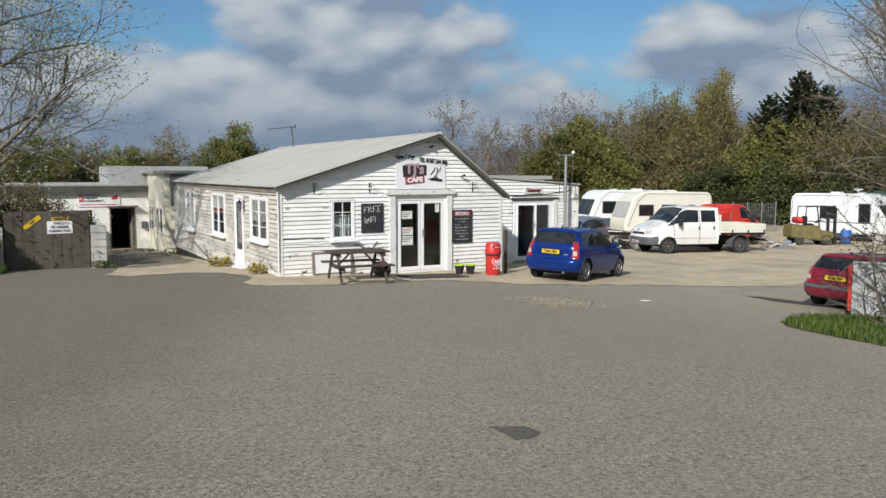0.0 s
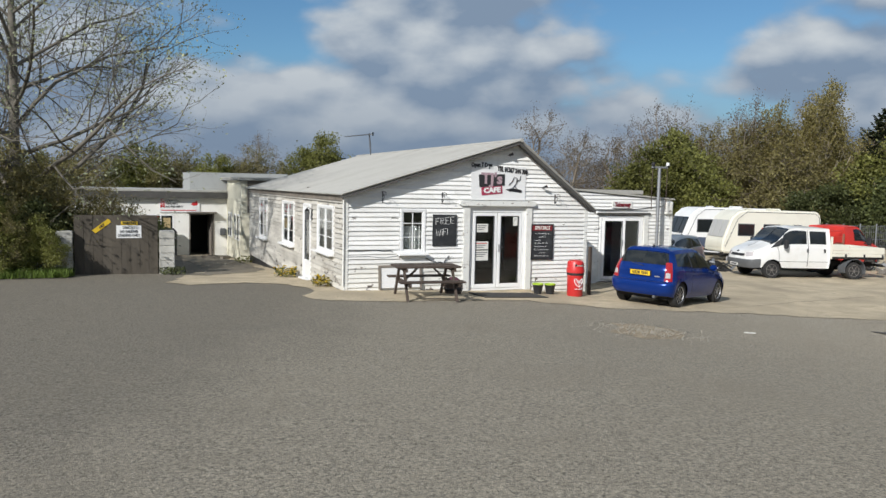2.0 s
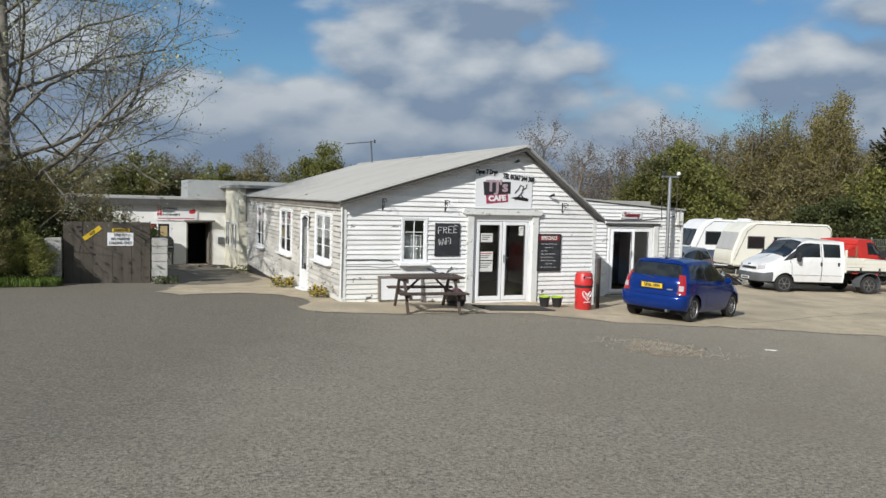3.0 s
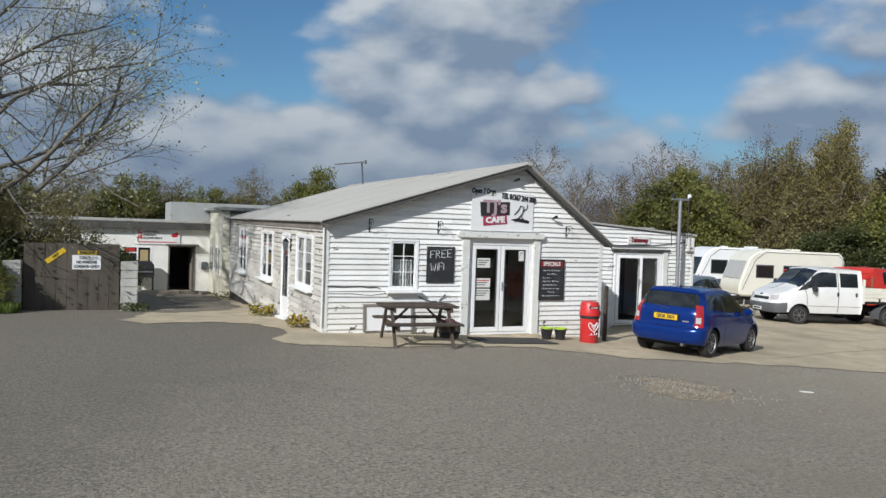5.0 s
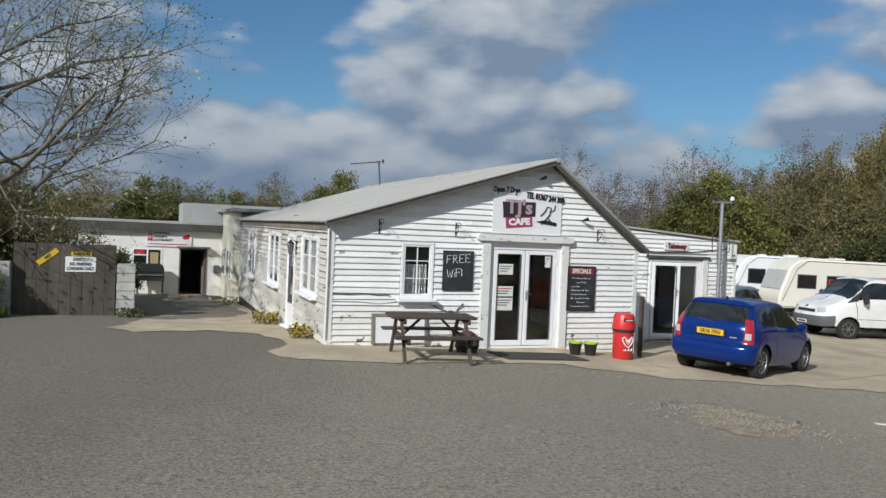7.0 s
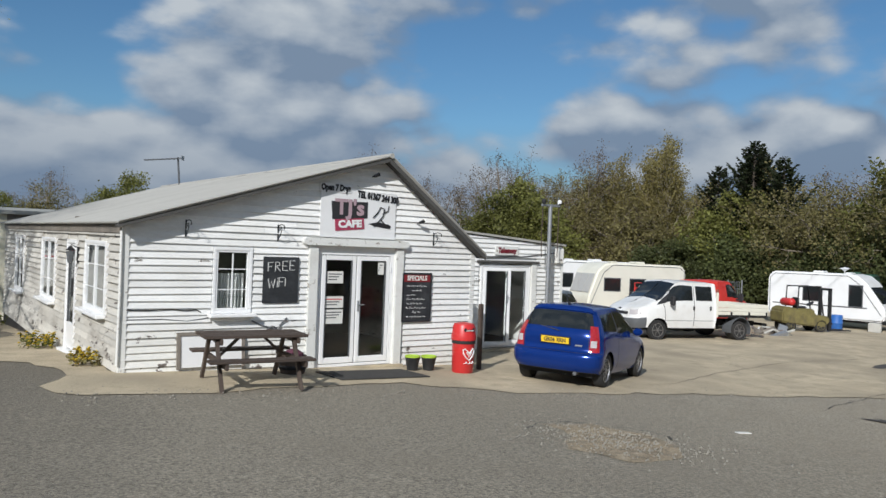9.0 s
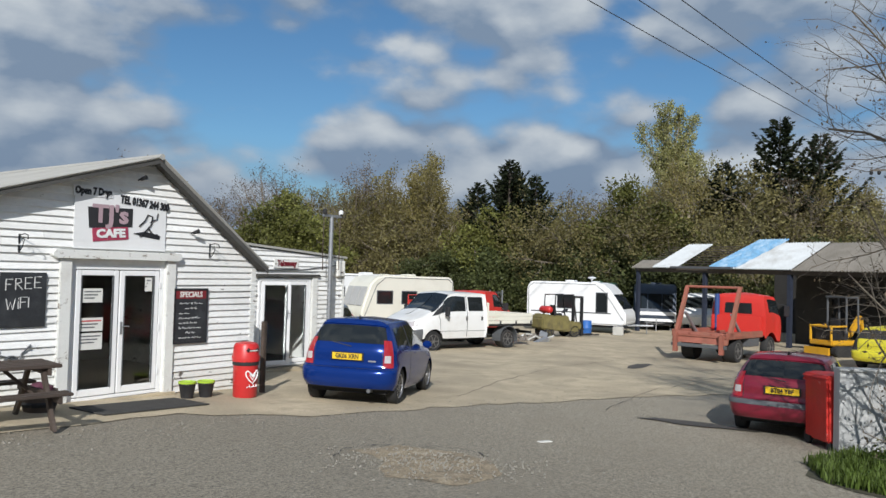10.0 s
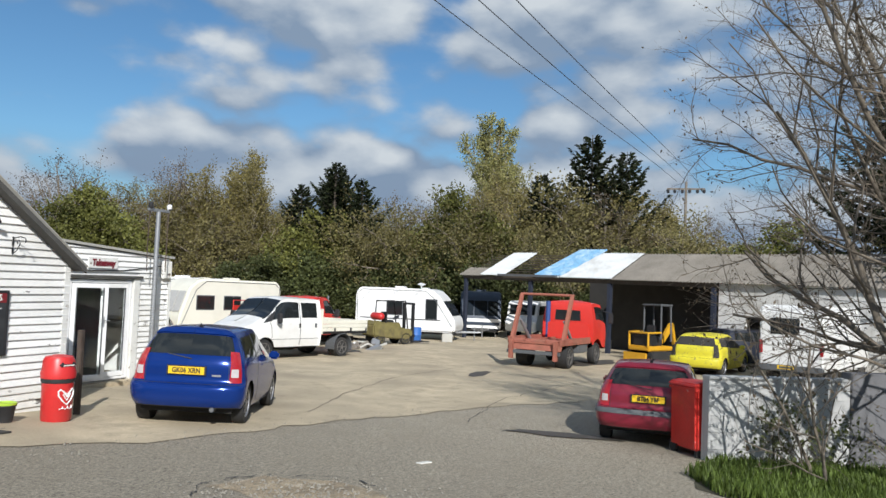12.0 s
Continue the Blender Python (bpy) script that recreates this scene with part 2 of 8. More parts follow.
# ---------------------------------------------------------------- mesh helpers
class Geo:
    """Gathers vertices and faces of one mesh."""

    def __init__(self):
        self.v, self.f = [], []

    def add(self, verts, faces):
        n = len(self.v)
        self.v.extend(tuple(p) for p in verts)
        self.f.extend(tuple(i + n for i in face) for face in faces)
        return self

    def box(self, x0, x1, y0, y1, z0, z1, m=None):
        p = [(x, y, z) for z in (z0, z1) for y in (y0, y1) for x in (x0, x1)]
        if m:
            p = [m @ Vector(q) for q in p]
        return self.add(p, [(0, 2, 3, 1), (4, 5, 7, 6), (0, 1, 5, 4), (2, 6, 7, 3), (0, 4, 6, 2), (1, 3, 7, 5)])

    def prism(self, outline, axis, a, b):
        """An outline of 2D points drawn out along an axis from a to b."""
        def place(p, s):
            return {"x": (s, p[0], p[1]), "y": (p[0], s, p[1]), "z": (p[0], p[1], s)}[axis]
        n = len(outline)
        faces = [tuple(range(n)), tuple(range(2 * n - 1, n - 1, -1))] + [(i, i + n, (i + 1) % n + n, (i + 1) % n) for i in range(n)]
        return self.add([place(p, a) for p in outline] + [place(p, b) for p in outline], faces)

    def tube(self, points, radii, sides=6, cap=True):
        pts = [Vector(p) for p in points]
        if isinstance(radii, (int, float)):
            radii = [radii] * len(pts)
        n0, side = len(self.v), None
        for i, p in enumerate(pts):
            d = (pts[min(i + 1, len(pts) - 1)] - pts[max(i - 1, 0)]).normalized()
            if side is None:
                side = d.orthogonal().normalized()
            side = (side - d * side.dot(d)).normalized()
            other = d.cross(side)
            for k in range(sides):
                a = 2 * math.pi * k / sides
                self.v.append(tuple(p + (side * math.cos(a) + other * math.sin(a)) * radii[i]))
        for i in range(len(pts) - 1):
            for k in range(sides):
                a, b = n0 + i * sides + k, n0 + i * sides + (k + 1) % sides
                self.f.append((a, b, b + sides, a + sides))
        if cap:
            self.f.append(tuple(n0 + k for k in range(sides))[::-1])
            self.f.append(tuple(n0 + (len(pts) - 1) * sides + k for k in range(sides)))
        return self

    def lathe(self, profile, sides=24, m=None):
        """Profile of (radius, z) turned round z."""
        n0 = len(self.v)
        for r, z in profile:
            for k in range(sides):
                a = 2 * math.pi * k / sides
                p = Vector((r * math.cos(a), r * math.sin(a), z))
                self.v.append(tuple(m @ p if m else p))
        for i in range(len(profile) - 1):
            for k in range(sides):
                a, b = n0 + i * sides + k, n0 + i * sides + (k + 1) % sides
                self.f.append((a, b, b + sides, a + sides))
        self.f.append(tuple(n0 + k for k in range(sides))[::-1])
        self.f.append(tuple(n0 + (len(profile) - 1) * sides + k for k in range(sides)))
        return self

    def mesh(self, name, mat, smooth=False, bevel=0.0, segments=2):
        me = bpy.data.meshes.new(name)
        me.from_pydata(self.v, [], self.f)
        bm = bmesh.new()
        bm.from_mesh(me)
        bmesh.ops.recalc_face_normals(bm, faces=bm.faces)
        if bevel:
            sharp = [e for e in bm.edges if len(e.link_faces) == 2 and e.calc_face_angle(0) > 0.6]
            bmesh.ops.bevel(bm, geom=sharp, offset=bevel, segments=segments, affect="EDGES", clamp_overlap=True)
        bm.to_mesh(me)
        bm.free()
        if smooth:
            for p in me.polygons:
                p.use_smooth = True
            me.set_sharp_from_angle(angle=radians(38))
        me.materials.append(mat)
        return me


def raw_mesh(name, verts, faces, mat):
    me = bpy.data.meshes.new(name)
    me.from_pydata(verts, [], faces)
    me.materials.append(mat)
    return me


def part(name, geo, mat, parent, label="", smooth=False, bevel=0.0, kind="", segments=2):
    """One mesh object under a thing or a part; the geometry is in the parent's own frame."""
    ob = new(name, geo.mesh(name, mat, smooth, bevel, segments) if isinstance(geo, Geo) else geo)
    ob.parent = parent
    return tagged(ob, label, kind=kind)


def thing(name, label, category, m=None, group="", kind=""):
    ob = new(name)
    ob.empty_display_size = 0.2
    if m is not None:
        ob.matrix_basis = m
    return tagged(ob, label, category, group, kind)


def lone(name, geo, mat, label, category, m=None, group="", kind="", smooth=False, bevel=0.0):
    ob = new(name, geo.mesh(name, mat, smooth, bevel) if isinstance(geo, Geo) else geo)
    if m is not None:
        ob.matrix_basis = m
    return tagged(ob, label, category, group, kind)


def lettering(name, text, size, mat, parent, m, depth=0.004, bold=0.0, spacing=1.0, align="CENTER", shear=0.0, squeeze=1.0):
    """Words in the built-in font, turned into a mesh; m takes the text's x, y plane into the parent's frame."""
    cu = bpy.data.curves.new(name, "FONT")
    cu.body, cu.size, cu.extrude, cu.offset = text, size, depth, bold
    cu.space_character, cu.align_x, cu.align_y, cu.shear = spacing, align, "CENTER", shear
    cu.resolution_u = 2
    tmp = bpy.data.objects.new(name, cu)
    scene.collection.objects.link(tmp)
    me = bpy.data.meshes.new_from_object(tmp.evaluated_get(bpy.context.evaluated_depsgraph_get()))
    bpy.data.objects.remove(tmp)
    me.transform(m @ Matrix.Diagonal((squeeze, 1, 1, 1)))
    me.materials.clear()
    me.materials.append(mat)
    ob = new(name, me)
    ob.parent = parent
    return ob


FRONT = pose(0, 0, 0, 90, 0, 0)          # text on a wall that faces -y


# ---------------------------------------------------------------- ground
def lerp(x, xs, ys):
    return float(np.interp(x, xs, ys))


def ground(x, y):
    """Height of the ground: it falls from the road to the yard, and on past the café."""
    a = sum(lerp(y + d, (-60, -30, -19.4, -15.7, -10.3, -4, 0, 21, 40), (1.7, 1.55, 0.97, 0.68, 0.37, 0.04, 0, -1.1, -1.5)) for d in (-1.2, -0.6, 0, 0.6, 1.2)) / 5
    b = sum(lerp(x + d, (-60, -6, 0, 8, 12, 19, 31, 50), (0.25, 0.09, 0, -0.33, -0.54, -0.70, -0.85, -0.95)) for d in (-2, -1, 0, 1, 2)) / 5
    s = min(max(x / 9.0, 0), 1)
    s = 1 - 0.85 * s * s * (3 - 2 * s)
    return a * s + b


def on_ground(x, y, turn=0.0, up=0.0):
    """A pose on the ground that leans with it."""
    e = 0.8
    n = Vector(((ground(x - e, y) - ground(x + e, y)) / (2 * e), (ground(x, y - e) - ground(x, y + e)) / (2 * e), 1)).normalized()
    c, s = math.cos(radians(turn)), math.sin(radians(turn))
    ahead = Vector((c, s, 0))
    ahead = (ahead - n * ahead.dot(n)).normalized()
    side = n.cross(ahead)
    m = Matrix((ahead, side, n)).transposed().to_4x4()
    m.translation = (x, y, ground(x, y) + up)
    return m


def upright(x, y, turn=0.0, up=0.0):
    return pose(x, y, ground(x, y) + up, 0, 0, turn)

# ---------------------------------------------------------------- ground sheet, roads and aprons
TARMAC = material("worn_tarmac", (0.258, 0.226, 0.170), 0.92, spread=0.9, scale=27.0, fine=75, bump=1.0, stain=(0.225, 0.193, 0.142), stain_amount=0.6,
                  stain_scale=0.33, wear=(0.45, 0.41, 0.34), wear_amount=0.2, wear_scale=34)


def tarmac_tones(m):
    """Darker tarmac before the gate, grey in the middle, paler towards the yard."""
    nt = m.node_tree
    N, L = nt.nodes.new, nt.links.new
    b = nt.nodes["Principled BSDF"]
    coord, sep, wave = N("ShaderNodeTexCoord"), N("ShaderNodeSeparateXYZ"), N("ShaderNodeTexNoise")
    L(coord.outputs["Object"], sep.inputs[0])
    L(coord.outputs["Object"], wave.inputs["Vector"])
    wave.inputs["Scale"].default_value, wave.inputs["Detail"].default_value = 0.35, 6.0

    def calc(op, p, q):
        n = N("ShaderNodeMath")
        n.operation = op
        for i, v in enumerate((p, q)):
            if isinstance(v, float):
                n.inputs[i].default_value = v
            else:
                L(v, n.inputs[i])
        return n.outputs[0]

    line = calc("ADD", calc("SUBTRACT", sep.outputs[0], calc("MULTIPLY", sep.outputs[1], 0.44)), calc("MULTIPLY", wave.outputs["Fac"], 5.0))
    dark_side = N("ShaderNodeMapRange")
    dark_side.interpolation_type = "SMOOTHSTEP"
    dark_side.inputs["From Min"].default_value, dark_side.inputs["From Max"].default_value = 1.0, 4.2
    dark_side.inputs["To Min"].default_value, dark_side.inputs["To Max"].default_value = 0.70, 1.0
    L(line, dark_side.inputs["Value"])
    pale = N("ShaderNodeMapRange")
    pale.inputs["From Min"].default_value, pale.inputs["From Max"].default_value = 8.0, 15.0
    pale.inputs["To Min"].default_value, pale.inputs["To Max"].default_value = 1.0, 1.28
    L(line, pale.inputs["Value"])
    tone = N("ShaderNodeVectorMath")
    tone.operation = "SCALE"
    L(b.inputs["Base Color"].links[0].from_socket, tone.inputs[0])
    L(calc("MULTIPLY", dark_side.outputs[0], pale.outputs[0]), tone.inputs["Scale"])
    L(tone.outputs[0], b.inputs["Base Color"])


tarmac_tones(TARMAC)
CONCRETE = material("worn_concrete", (0.49, 0.408, 0.278), 0.9, spread=0.42, scale=2.2, fine=55, bump=0.8, stain=(0.28, 0.232, 0.162), stain_amount=0.9,
                    stain_scale=0.55, wear=(0.17, 0.145, 0.115), wear_amount=0.03, wear_scale=2.2)
EARTH = material("far_field", (0.085, 0.095, 0.04), 0.95, spread=0.35, scale=0.08, fine=2.0)
OLD_PATCH = material("worn_dark_patch", (0.11, 0.098, 0.078), 0.9, spread=0.7, scale=30, fine=90, bump=1.0)
PATCH = material("dark_tarmac_patch", (0.045, 0.043, 0.040), 0.9, spread=0.3, scale=3, fine=30, bump=0.6)


def sheet(name, xs, ys, mat, label, category, lift=0.0, inside=None, kind="structure"):
    verts, faces, index = [], [], {}
    for j, y in enumerate(ys):
        for i, x in enumerate(xs):
            index[i, j] = len(verts)
            verts.append((x, y, ground(x, y) + lift))
    for j in range(len(ys) - 1):
        for i in range(len(xs) - 1):
            if inside is None or inside((xs[i] + xs[i + 1]) / 2, (ys[j] + ys[j + 1]) / 2):
                faces.append((index[i, j], index[i + 1, j], index[i + 1, j + 1], index[i, j + 1]))
    me = raw_mesh(name, verts, faces, mat)
    for p in me.polygons:
        p.use_smooth = True
    return tagged(new(name, me), label, category, kind=kind)


def spaced(a, b, fine_a, fine_b, fine, coarse):
    out, v = [], a
    while v < b:
        out.append(v)
        v += fine if fine_a <= v < fine_b else coarse
    return out + [b]


sheet("ground", spaced(-900, 900, -30, 60, 1.5, 58), spaced(-900, 900, -32, 45, 1.5, 58), EARTH, "rough grassy ground beyond the yard", "ground", -0.05)
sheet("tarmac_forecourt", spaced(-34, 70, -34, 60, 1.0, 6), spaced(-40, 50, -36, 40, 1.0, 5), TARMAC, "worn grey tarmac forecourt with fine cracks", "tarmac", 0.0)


def ribbon(name, outline, mat, label, category, lift, jag=0.0, seed=1, parent=None):
    """A flat patch whose outline follows the ground, cut into strips, with a rough edge."""
    rng = random.Random(seed)
    pts = []
    n = len(outline)
    for i in range(n):
        a, b = Vector(outline[i]), Vector(outline[(i + 1) % n])
        steps = max(1, int((b - a).length / 0.35)) if jag else max(1, int((b - a).length / 1.2))
        for k in range(steps):
            p = a.lerp(b, k / steps)
            pts.append((p.x + rng.uniform(-jag, jag), p.y + rng.uniform(-jag, jag)))
    bm = bmesh.new()
    vs = [bm.verts.new((x, y, 0)) for x, y in pts]
    bm.faces.new(vs)
    lo_x, hi_x = min(p[0] for p in pts), max(p[0] for p in pts)
    lo_y, hi_y = min(p[1] for p in pts), max(p[1] for p in pts)
    for axis, lo, hi in ((0, lo_x, hi_x), (1, lo_y, hi_y)):
        v = math.ceil(lo)
        while v < hi:
            co, no = [0, 0, 0], [0, 0, 0]
            co[axis], no[axis] = v, 1
            bmesh.ops.bisect_plane(bm, geom=bm.verts[:] + bm.edges[:] + bm.faces[:], plane_co=co, plane_no=no)
            v += 1.0
    for v in bm.verts:
        v.co.z = ground(v.co.x, v.co.y) + lift
    me = bpy.data.meshes.new(name)
    bm.to_mesh(me)
    bm.free()
    if me.polygons and me.polygons[0].normal.z < 0:
        me.flip_normals()
    me.materials.append(mat)
    ob = new(name, me)
    if parent:
        ob.parent = parent
        return tagged(ob, label)
    return tagged(ob, label, category, kind="structure")


# concrete apron round the café and the old yard slab
APRON = [(-3.3, 5.3), (-3.9, 3.2), (-3.5, 2.1), (-2.0, 2.65), (-1.2, 2.2), (-0.85, 0.95), (-0.75, -0.05), (-1.18, -0.95), (-1.22, -1.45), (-0.78, -1.84), (0.7, -2.1), (2.4, -1.92),
         (4.1, -1.85), (4.4, -2.35), (5.1, -2.95), (5.9, -3.35), (7.5, -3.6), (9.0, -3.85), (10.5, -4.4), (13.0, -5.2),
         (15.5, -6.6), (19, -9.0), (26, -13), (40, -16), (52, -12), (52, 16), (30, 18), (12, 9), (6, 0.1), (0.0, 0.1), (0.0, 16), (-1.0, 22), (-3.4, 21.5), (-2.3, 14.0), (-2.1, 9.5)]
ribbon("concrete_apron", APRON, CONCRETE, "pale cracked concrete apron and yard slab", "concrete", 0.012, 0.11, 4)
# dirty alley ground, its colour darkened for the shade lying there too
ribbon("alley_dirt", [(-3.1, 5.6), (-2.0, 6.3), (-1.1, 7.0), (-0.5, 8.6), (-0.35, 13.0), (-0.4, 20.6), (-3.2, 21.2), (-2.3, 14.0), (-2.1, 9.5)],
       material("shaded_dirt", (0.20, 0.172, 0.125), 0.95, spread=0.5, scale=3, fine=40, bump=0.8, stain=(0.11, 0.098, 0.075), stain_amount=0.8, stain_scale=0.9), "dirty alley ground with shade painted into its colour", "dirt", 0.018, 0.2, 23)
ribbon("tarmac_patch", [(-2.82, -14.36), (-2.68, -14.38), (-2.56, -14.5), (-2.55, -14.68), (-2.66, -14.78), (-2.84, -14.75), (-2.80, -14.58)], OLD_PATCH, "dark repaired patch in the tarmac", "patch", 0.006, 0.03, 2)
ribbon("pothole", [(3.9, -5.3), (4.6, -5.5), (4.9, -6.3), (4.5, -7.1), (3.7, -7.6), (3.0, -7.3), (3.1, -6.6), (3.7, -6.2)],
       material("broken_tarmac", (0.33, 0.262, 0.172), 0.95, spread=0.7, scale=5, fine=40, bump=1.0, stain=(0.17, 0.145, 0.11), stain_amount=0.8, stain_scale=1.6,
                wear=(0.46, 0.39, 0.29), wear_amount=0.4, wear_scale=5), "broken shallow pothole with loose stones", "pothole", 0.006, 0.14, 7)



# ---------------------------------------------------------------- café
EAVE, APEX_X, APEX_Z, WIDE, DEEP = 2.30, 4.60, 3.70, 6.88, 14.4
RIGHT_EAVE = 2.02


def gable_span(z):
    """From where to where the front wall reaches at a height."""
    a = 0.0 if z <= EAVE else (z - EAVE) / (APEX_Z - EAVE) * APEX_X
    low = RIGHT_EAVE - 0.02
    b = WIDE if z <= low else APEX_X + (APEX_Z - z) / (APEX_Z - low) * (WIDE - APEX_X)
    return a, b


def cut_span(a, b, z0, z1, holes):
    """The stretches of a..b that no hole (x0, x1, z0, z1) covers between two heights."""
    out = [(a, b)]
    for x0, x1, h0, h1 in holes:
        if h0 < z1 - 0.01 and h1 > z0 + 0.01:
            out = [q for p, r in out for q in ((p, min(r, x0)), (max(p, x1), r)) if q[1] - q[0] > 0.03]
    return out


def boards(parent, place, span, holes, z0, z1, pitch, mats, rng, joint=2.6, lip=0.036):
    """Lapped boards, each one a piece: place(u, out, z) gives the point u along the wall, out from its face, z up."""
    row, z = 0, z0
    while z < z1 - 0.02:
        top = min(z + pitch, z1)
        for a, b in cut_span(*span((z + top) / 2), z, top, holes):
            cuts = [a]
            while b - cuts[-1] > joint * 1.5:
                cuts.append(cuts[-1] + joint * rng.uniform(0.75, 1.25))
            cuts.append(b)
            for c, d in zip(cuts, cuts[1:]):
                ends = []
                for u, inner in ((c + 0.002, c == a), (d - 0.002, d == b)):
                    lo, hi = span(z + 0.002), span(top)
                    pick = 0 if u < (a + b) / 2 else 1
                    whole = abs(u - span((z + top) / 2)[pick]) < 0.01
                    ends.append((lo[pick], hi[pick]) if whole and inner else (u, u))
                (a0, a1), (b0, b1) = ends
                sag, proud = rng.uniform(-0.006, 0.006), rng.uniform(0, 0.008)
                v = [place(a0, lip + proud, z + sag), place(b0, lip + proud, z - sag), place(b1, 0.006, top), place(a1, 0.006, top),
                     place(a0, 0.0, z + sag), place(b0, 0.0, z - sag), place(b1, 0.0, top), place(a1, 0.0, top)]
                g = Geo().add(v, [(0, 1, 2, 3), (4, 7, 6, 5), (0, 4, 5, 1), (3, 2, 6, 7), (0, 3, 7, 4), (1, 5, 6, 2)])
                part("board", raw_mesh("board", g.v, g.f, mats(row, c, z)), None, parent)
        z, row = top, row + 1


def pierced(geo, a, b, z0, z1, holes, slab):
    """A wall from a to b with holes cut through it; slab(u0, u1, z0, z1) adds one solid block."""
    us = sorted({a, b, *(max(a, min(b, h[k])) for h in holes for k in (0, 1))})
    for u0, u1 in zip(us, us[1:]):
        blocked = sorted((h[2], h[3]) for h in holes if h[0] < (u0 + u1) / 2 < h[1])
        z = z0
        for h0, h1 in blocked:
            if h0 > z:
                slab(u0, u1, z, h0)
            z = max(z, h1)
        if z1 > z:
            slab(u0, u1, z, z1)


cafe = thing("cafe_building", "single-storey white weatherboard café with a corrugated roof", "building", kind="structure")
DOOR = (3.33, 4.93, -0.20, 1.97)
WINDOW = (1.43, 2.05, 0.90, 1.95)
SIDE_HOLES = [(0.95, 2.62, 0.78, 2.0), (3.45, 4.40, -0.20, 1.98), (5.65, 7.45, 0.62, 1.99), (10.3, 11.9, 0.50, 1.99)]
g = Geo()
pierced(g, 0.0, WIDE, -0.45, 2.0, [DOOR, WINDOW], lambda a, b, c, d: g.box(a, b, 0.0, 0.14, c, d))
g.prism([(0, 2.0), (WIDE, 2.0), (APEX_X, APEX_Z), (0, EAVE)], "y", 0.0, 0.14)
part("front_wall", g, PAINT, cafe)
g = Geo()
pierced(g, 0.14, DEEP, -1.3, EAVE, SIDE_HOLES, lambda a, b, c, d: g.box(0.0, 0.14, a, b, c, d))
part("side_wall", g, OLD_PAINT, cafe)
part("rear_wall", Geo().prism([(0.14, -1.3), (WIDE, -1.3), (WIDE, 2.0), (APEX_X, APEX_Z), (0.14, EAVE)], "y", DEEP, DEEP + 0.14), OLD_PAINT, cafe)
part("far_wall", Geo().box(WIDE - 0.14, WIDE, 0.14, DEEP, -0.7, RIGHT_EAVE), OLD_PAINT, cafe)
part("inner_floor", Geo().box(0.14, WIDE - 0.14, 0.14, DEEP, -0.3, -0.14), material("lino_floor", (0.16, 0.13, 0.10), 0.6, spread=0.2), cafe)
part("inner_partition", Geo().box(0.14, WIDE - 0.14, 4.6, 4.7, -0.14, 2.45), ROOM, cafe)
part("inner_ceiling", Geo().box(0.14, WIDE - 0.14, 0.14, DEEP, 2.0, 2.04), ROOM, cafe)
rng = random.Random(11)
boards(cafe, lambda u, o, z: (u, -o, z), gable_span, [(3.12, 5.13, -0.5, 2.2), (1.39, 2.09, 0.84, 1.99)], -0.30, 3.66, 0.1155,
       lambda r, u, z: WORN_PAINT if (z < 0.52 and u < 1.5) or (z < 0.1) else PAINT, rng)
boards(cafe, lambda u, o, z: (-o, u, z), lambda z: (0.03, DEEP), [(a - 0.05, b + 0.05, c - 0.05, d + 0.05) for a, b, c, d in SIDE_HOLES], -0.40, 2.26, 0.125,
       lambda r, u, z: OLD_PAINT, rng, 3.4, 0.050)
part("plinth", Geo().box(-0.012, 0.0, 0.5, DEEP, -1.3, -0.40), BLACK, cafe, "dark tarred plinth")


def corrugated(name, y0, y1, low, high, mat, parent, thick=0.012, wave=0.1, depth=0.018, lift=0.0):
    """Corrugated sheeting between two (x, z) edges, running from y0 to y1."""
    n = int((y1 - y0) / wave * 6)
    d = Vector((high[0] - low[0], 0, high[1] - low[1])).normalized()
    up = Vector((-d.z, 0, d.x)) if d.x > 0 else Vector((d.z, 0, -d.x))
    verts, faces = [], []
    for i in range(n + 1):
        y = y0 + (y1 - y0) * i / n
        h = depth * math.cos(2 * math.pi * (y - y0) / wave) + lift
        for e in (low, high):
            for t in (0.0, -thick):
                p = Vector((e[0], y, e[1])) + up * (h + t)
                verts.append(tuple(p))
    for i in range(n):
        a, b = 4 * i, 4 * i + 4
        faces += [(a, b, b + 2, a + 2), (a + 1, a + 3, b + 3, b + 1), (a, a + 1, b + 1, b), (a + 2, b + 2, b + 3, a + 3)]
    faces += [(0, 2, 3, 1), (4 * n, 4 * n + 1, 4 * n + 3, 4 * n + 2)]
    me = raw_mesh(name, verts, faces, mat)
    for p in me.polygons:
        p.use_smooth = True
    me.set_sharp_from_angle(angle=radians(45))
    ob = new(name, me)
    ob.parent = parent
    return ob


SL = (APEX_Z - EAVE) / APEX_X
corrugated("roof_sheeting", -0.30, DEEP + 0.2, (-0.16, EAVE - 0.16 * SL + 0.06), (APEX_X + 0.02, APEX_Z + 0.075), ROOF, cafe)
corrugated("roof_sheeting", -0.30, DEEP + 0.2, (WIDE + 0.1, RIGHT_EAVE - 0.03), (APEX_X + 0.03, APEX_Z + 0.072), ROOF, cafe)
part("ridge_cap", Geo().tube([(APEX_X + 0.02, -0.31, APEX_Z + 0.085), (APEX_X + 0.02, DEEP + 0.2, APEX_Z + 0.085)], 0.05, 8), ROOF, cafe, smooth=True)
part("verge_board", Geo().prism([(-0.16, EAVE - 0.075), (APEX_X, APEX_Z - 0.025), (APEX_X, APEX_Z + 0.035), (-0.16, EAVE - 0.03)], "y", -0.285, -0.25), VERGE, cafe)
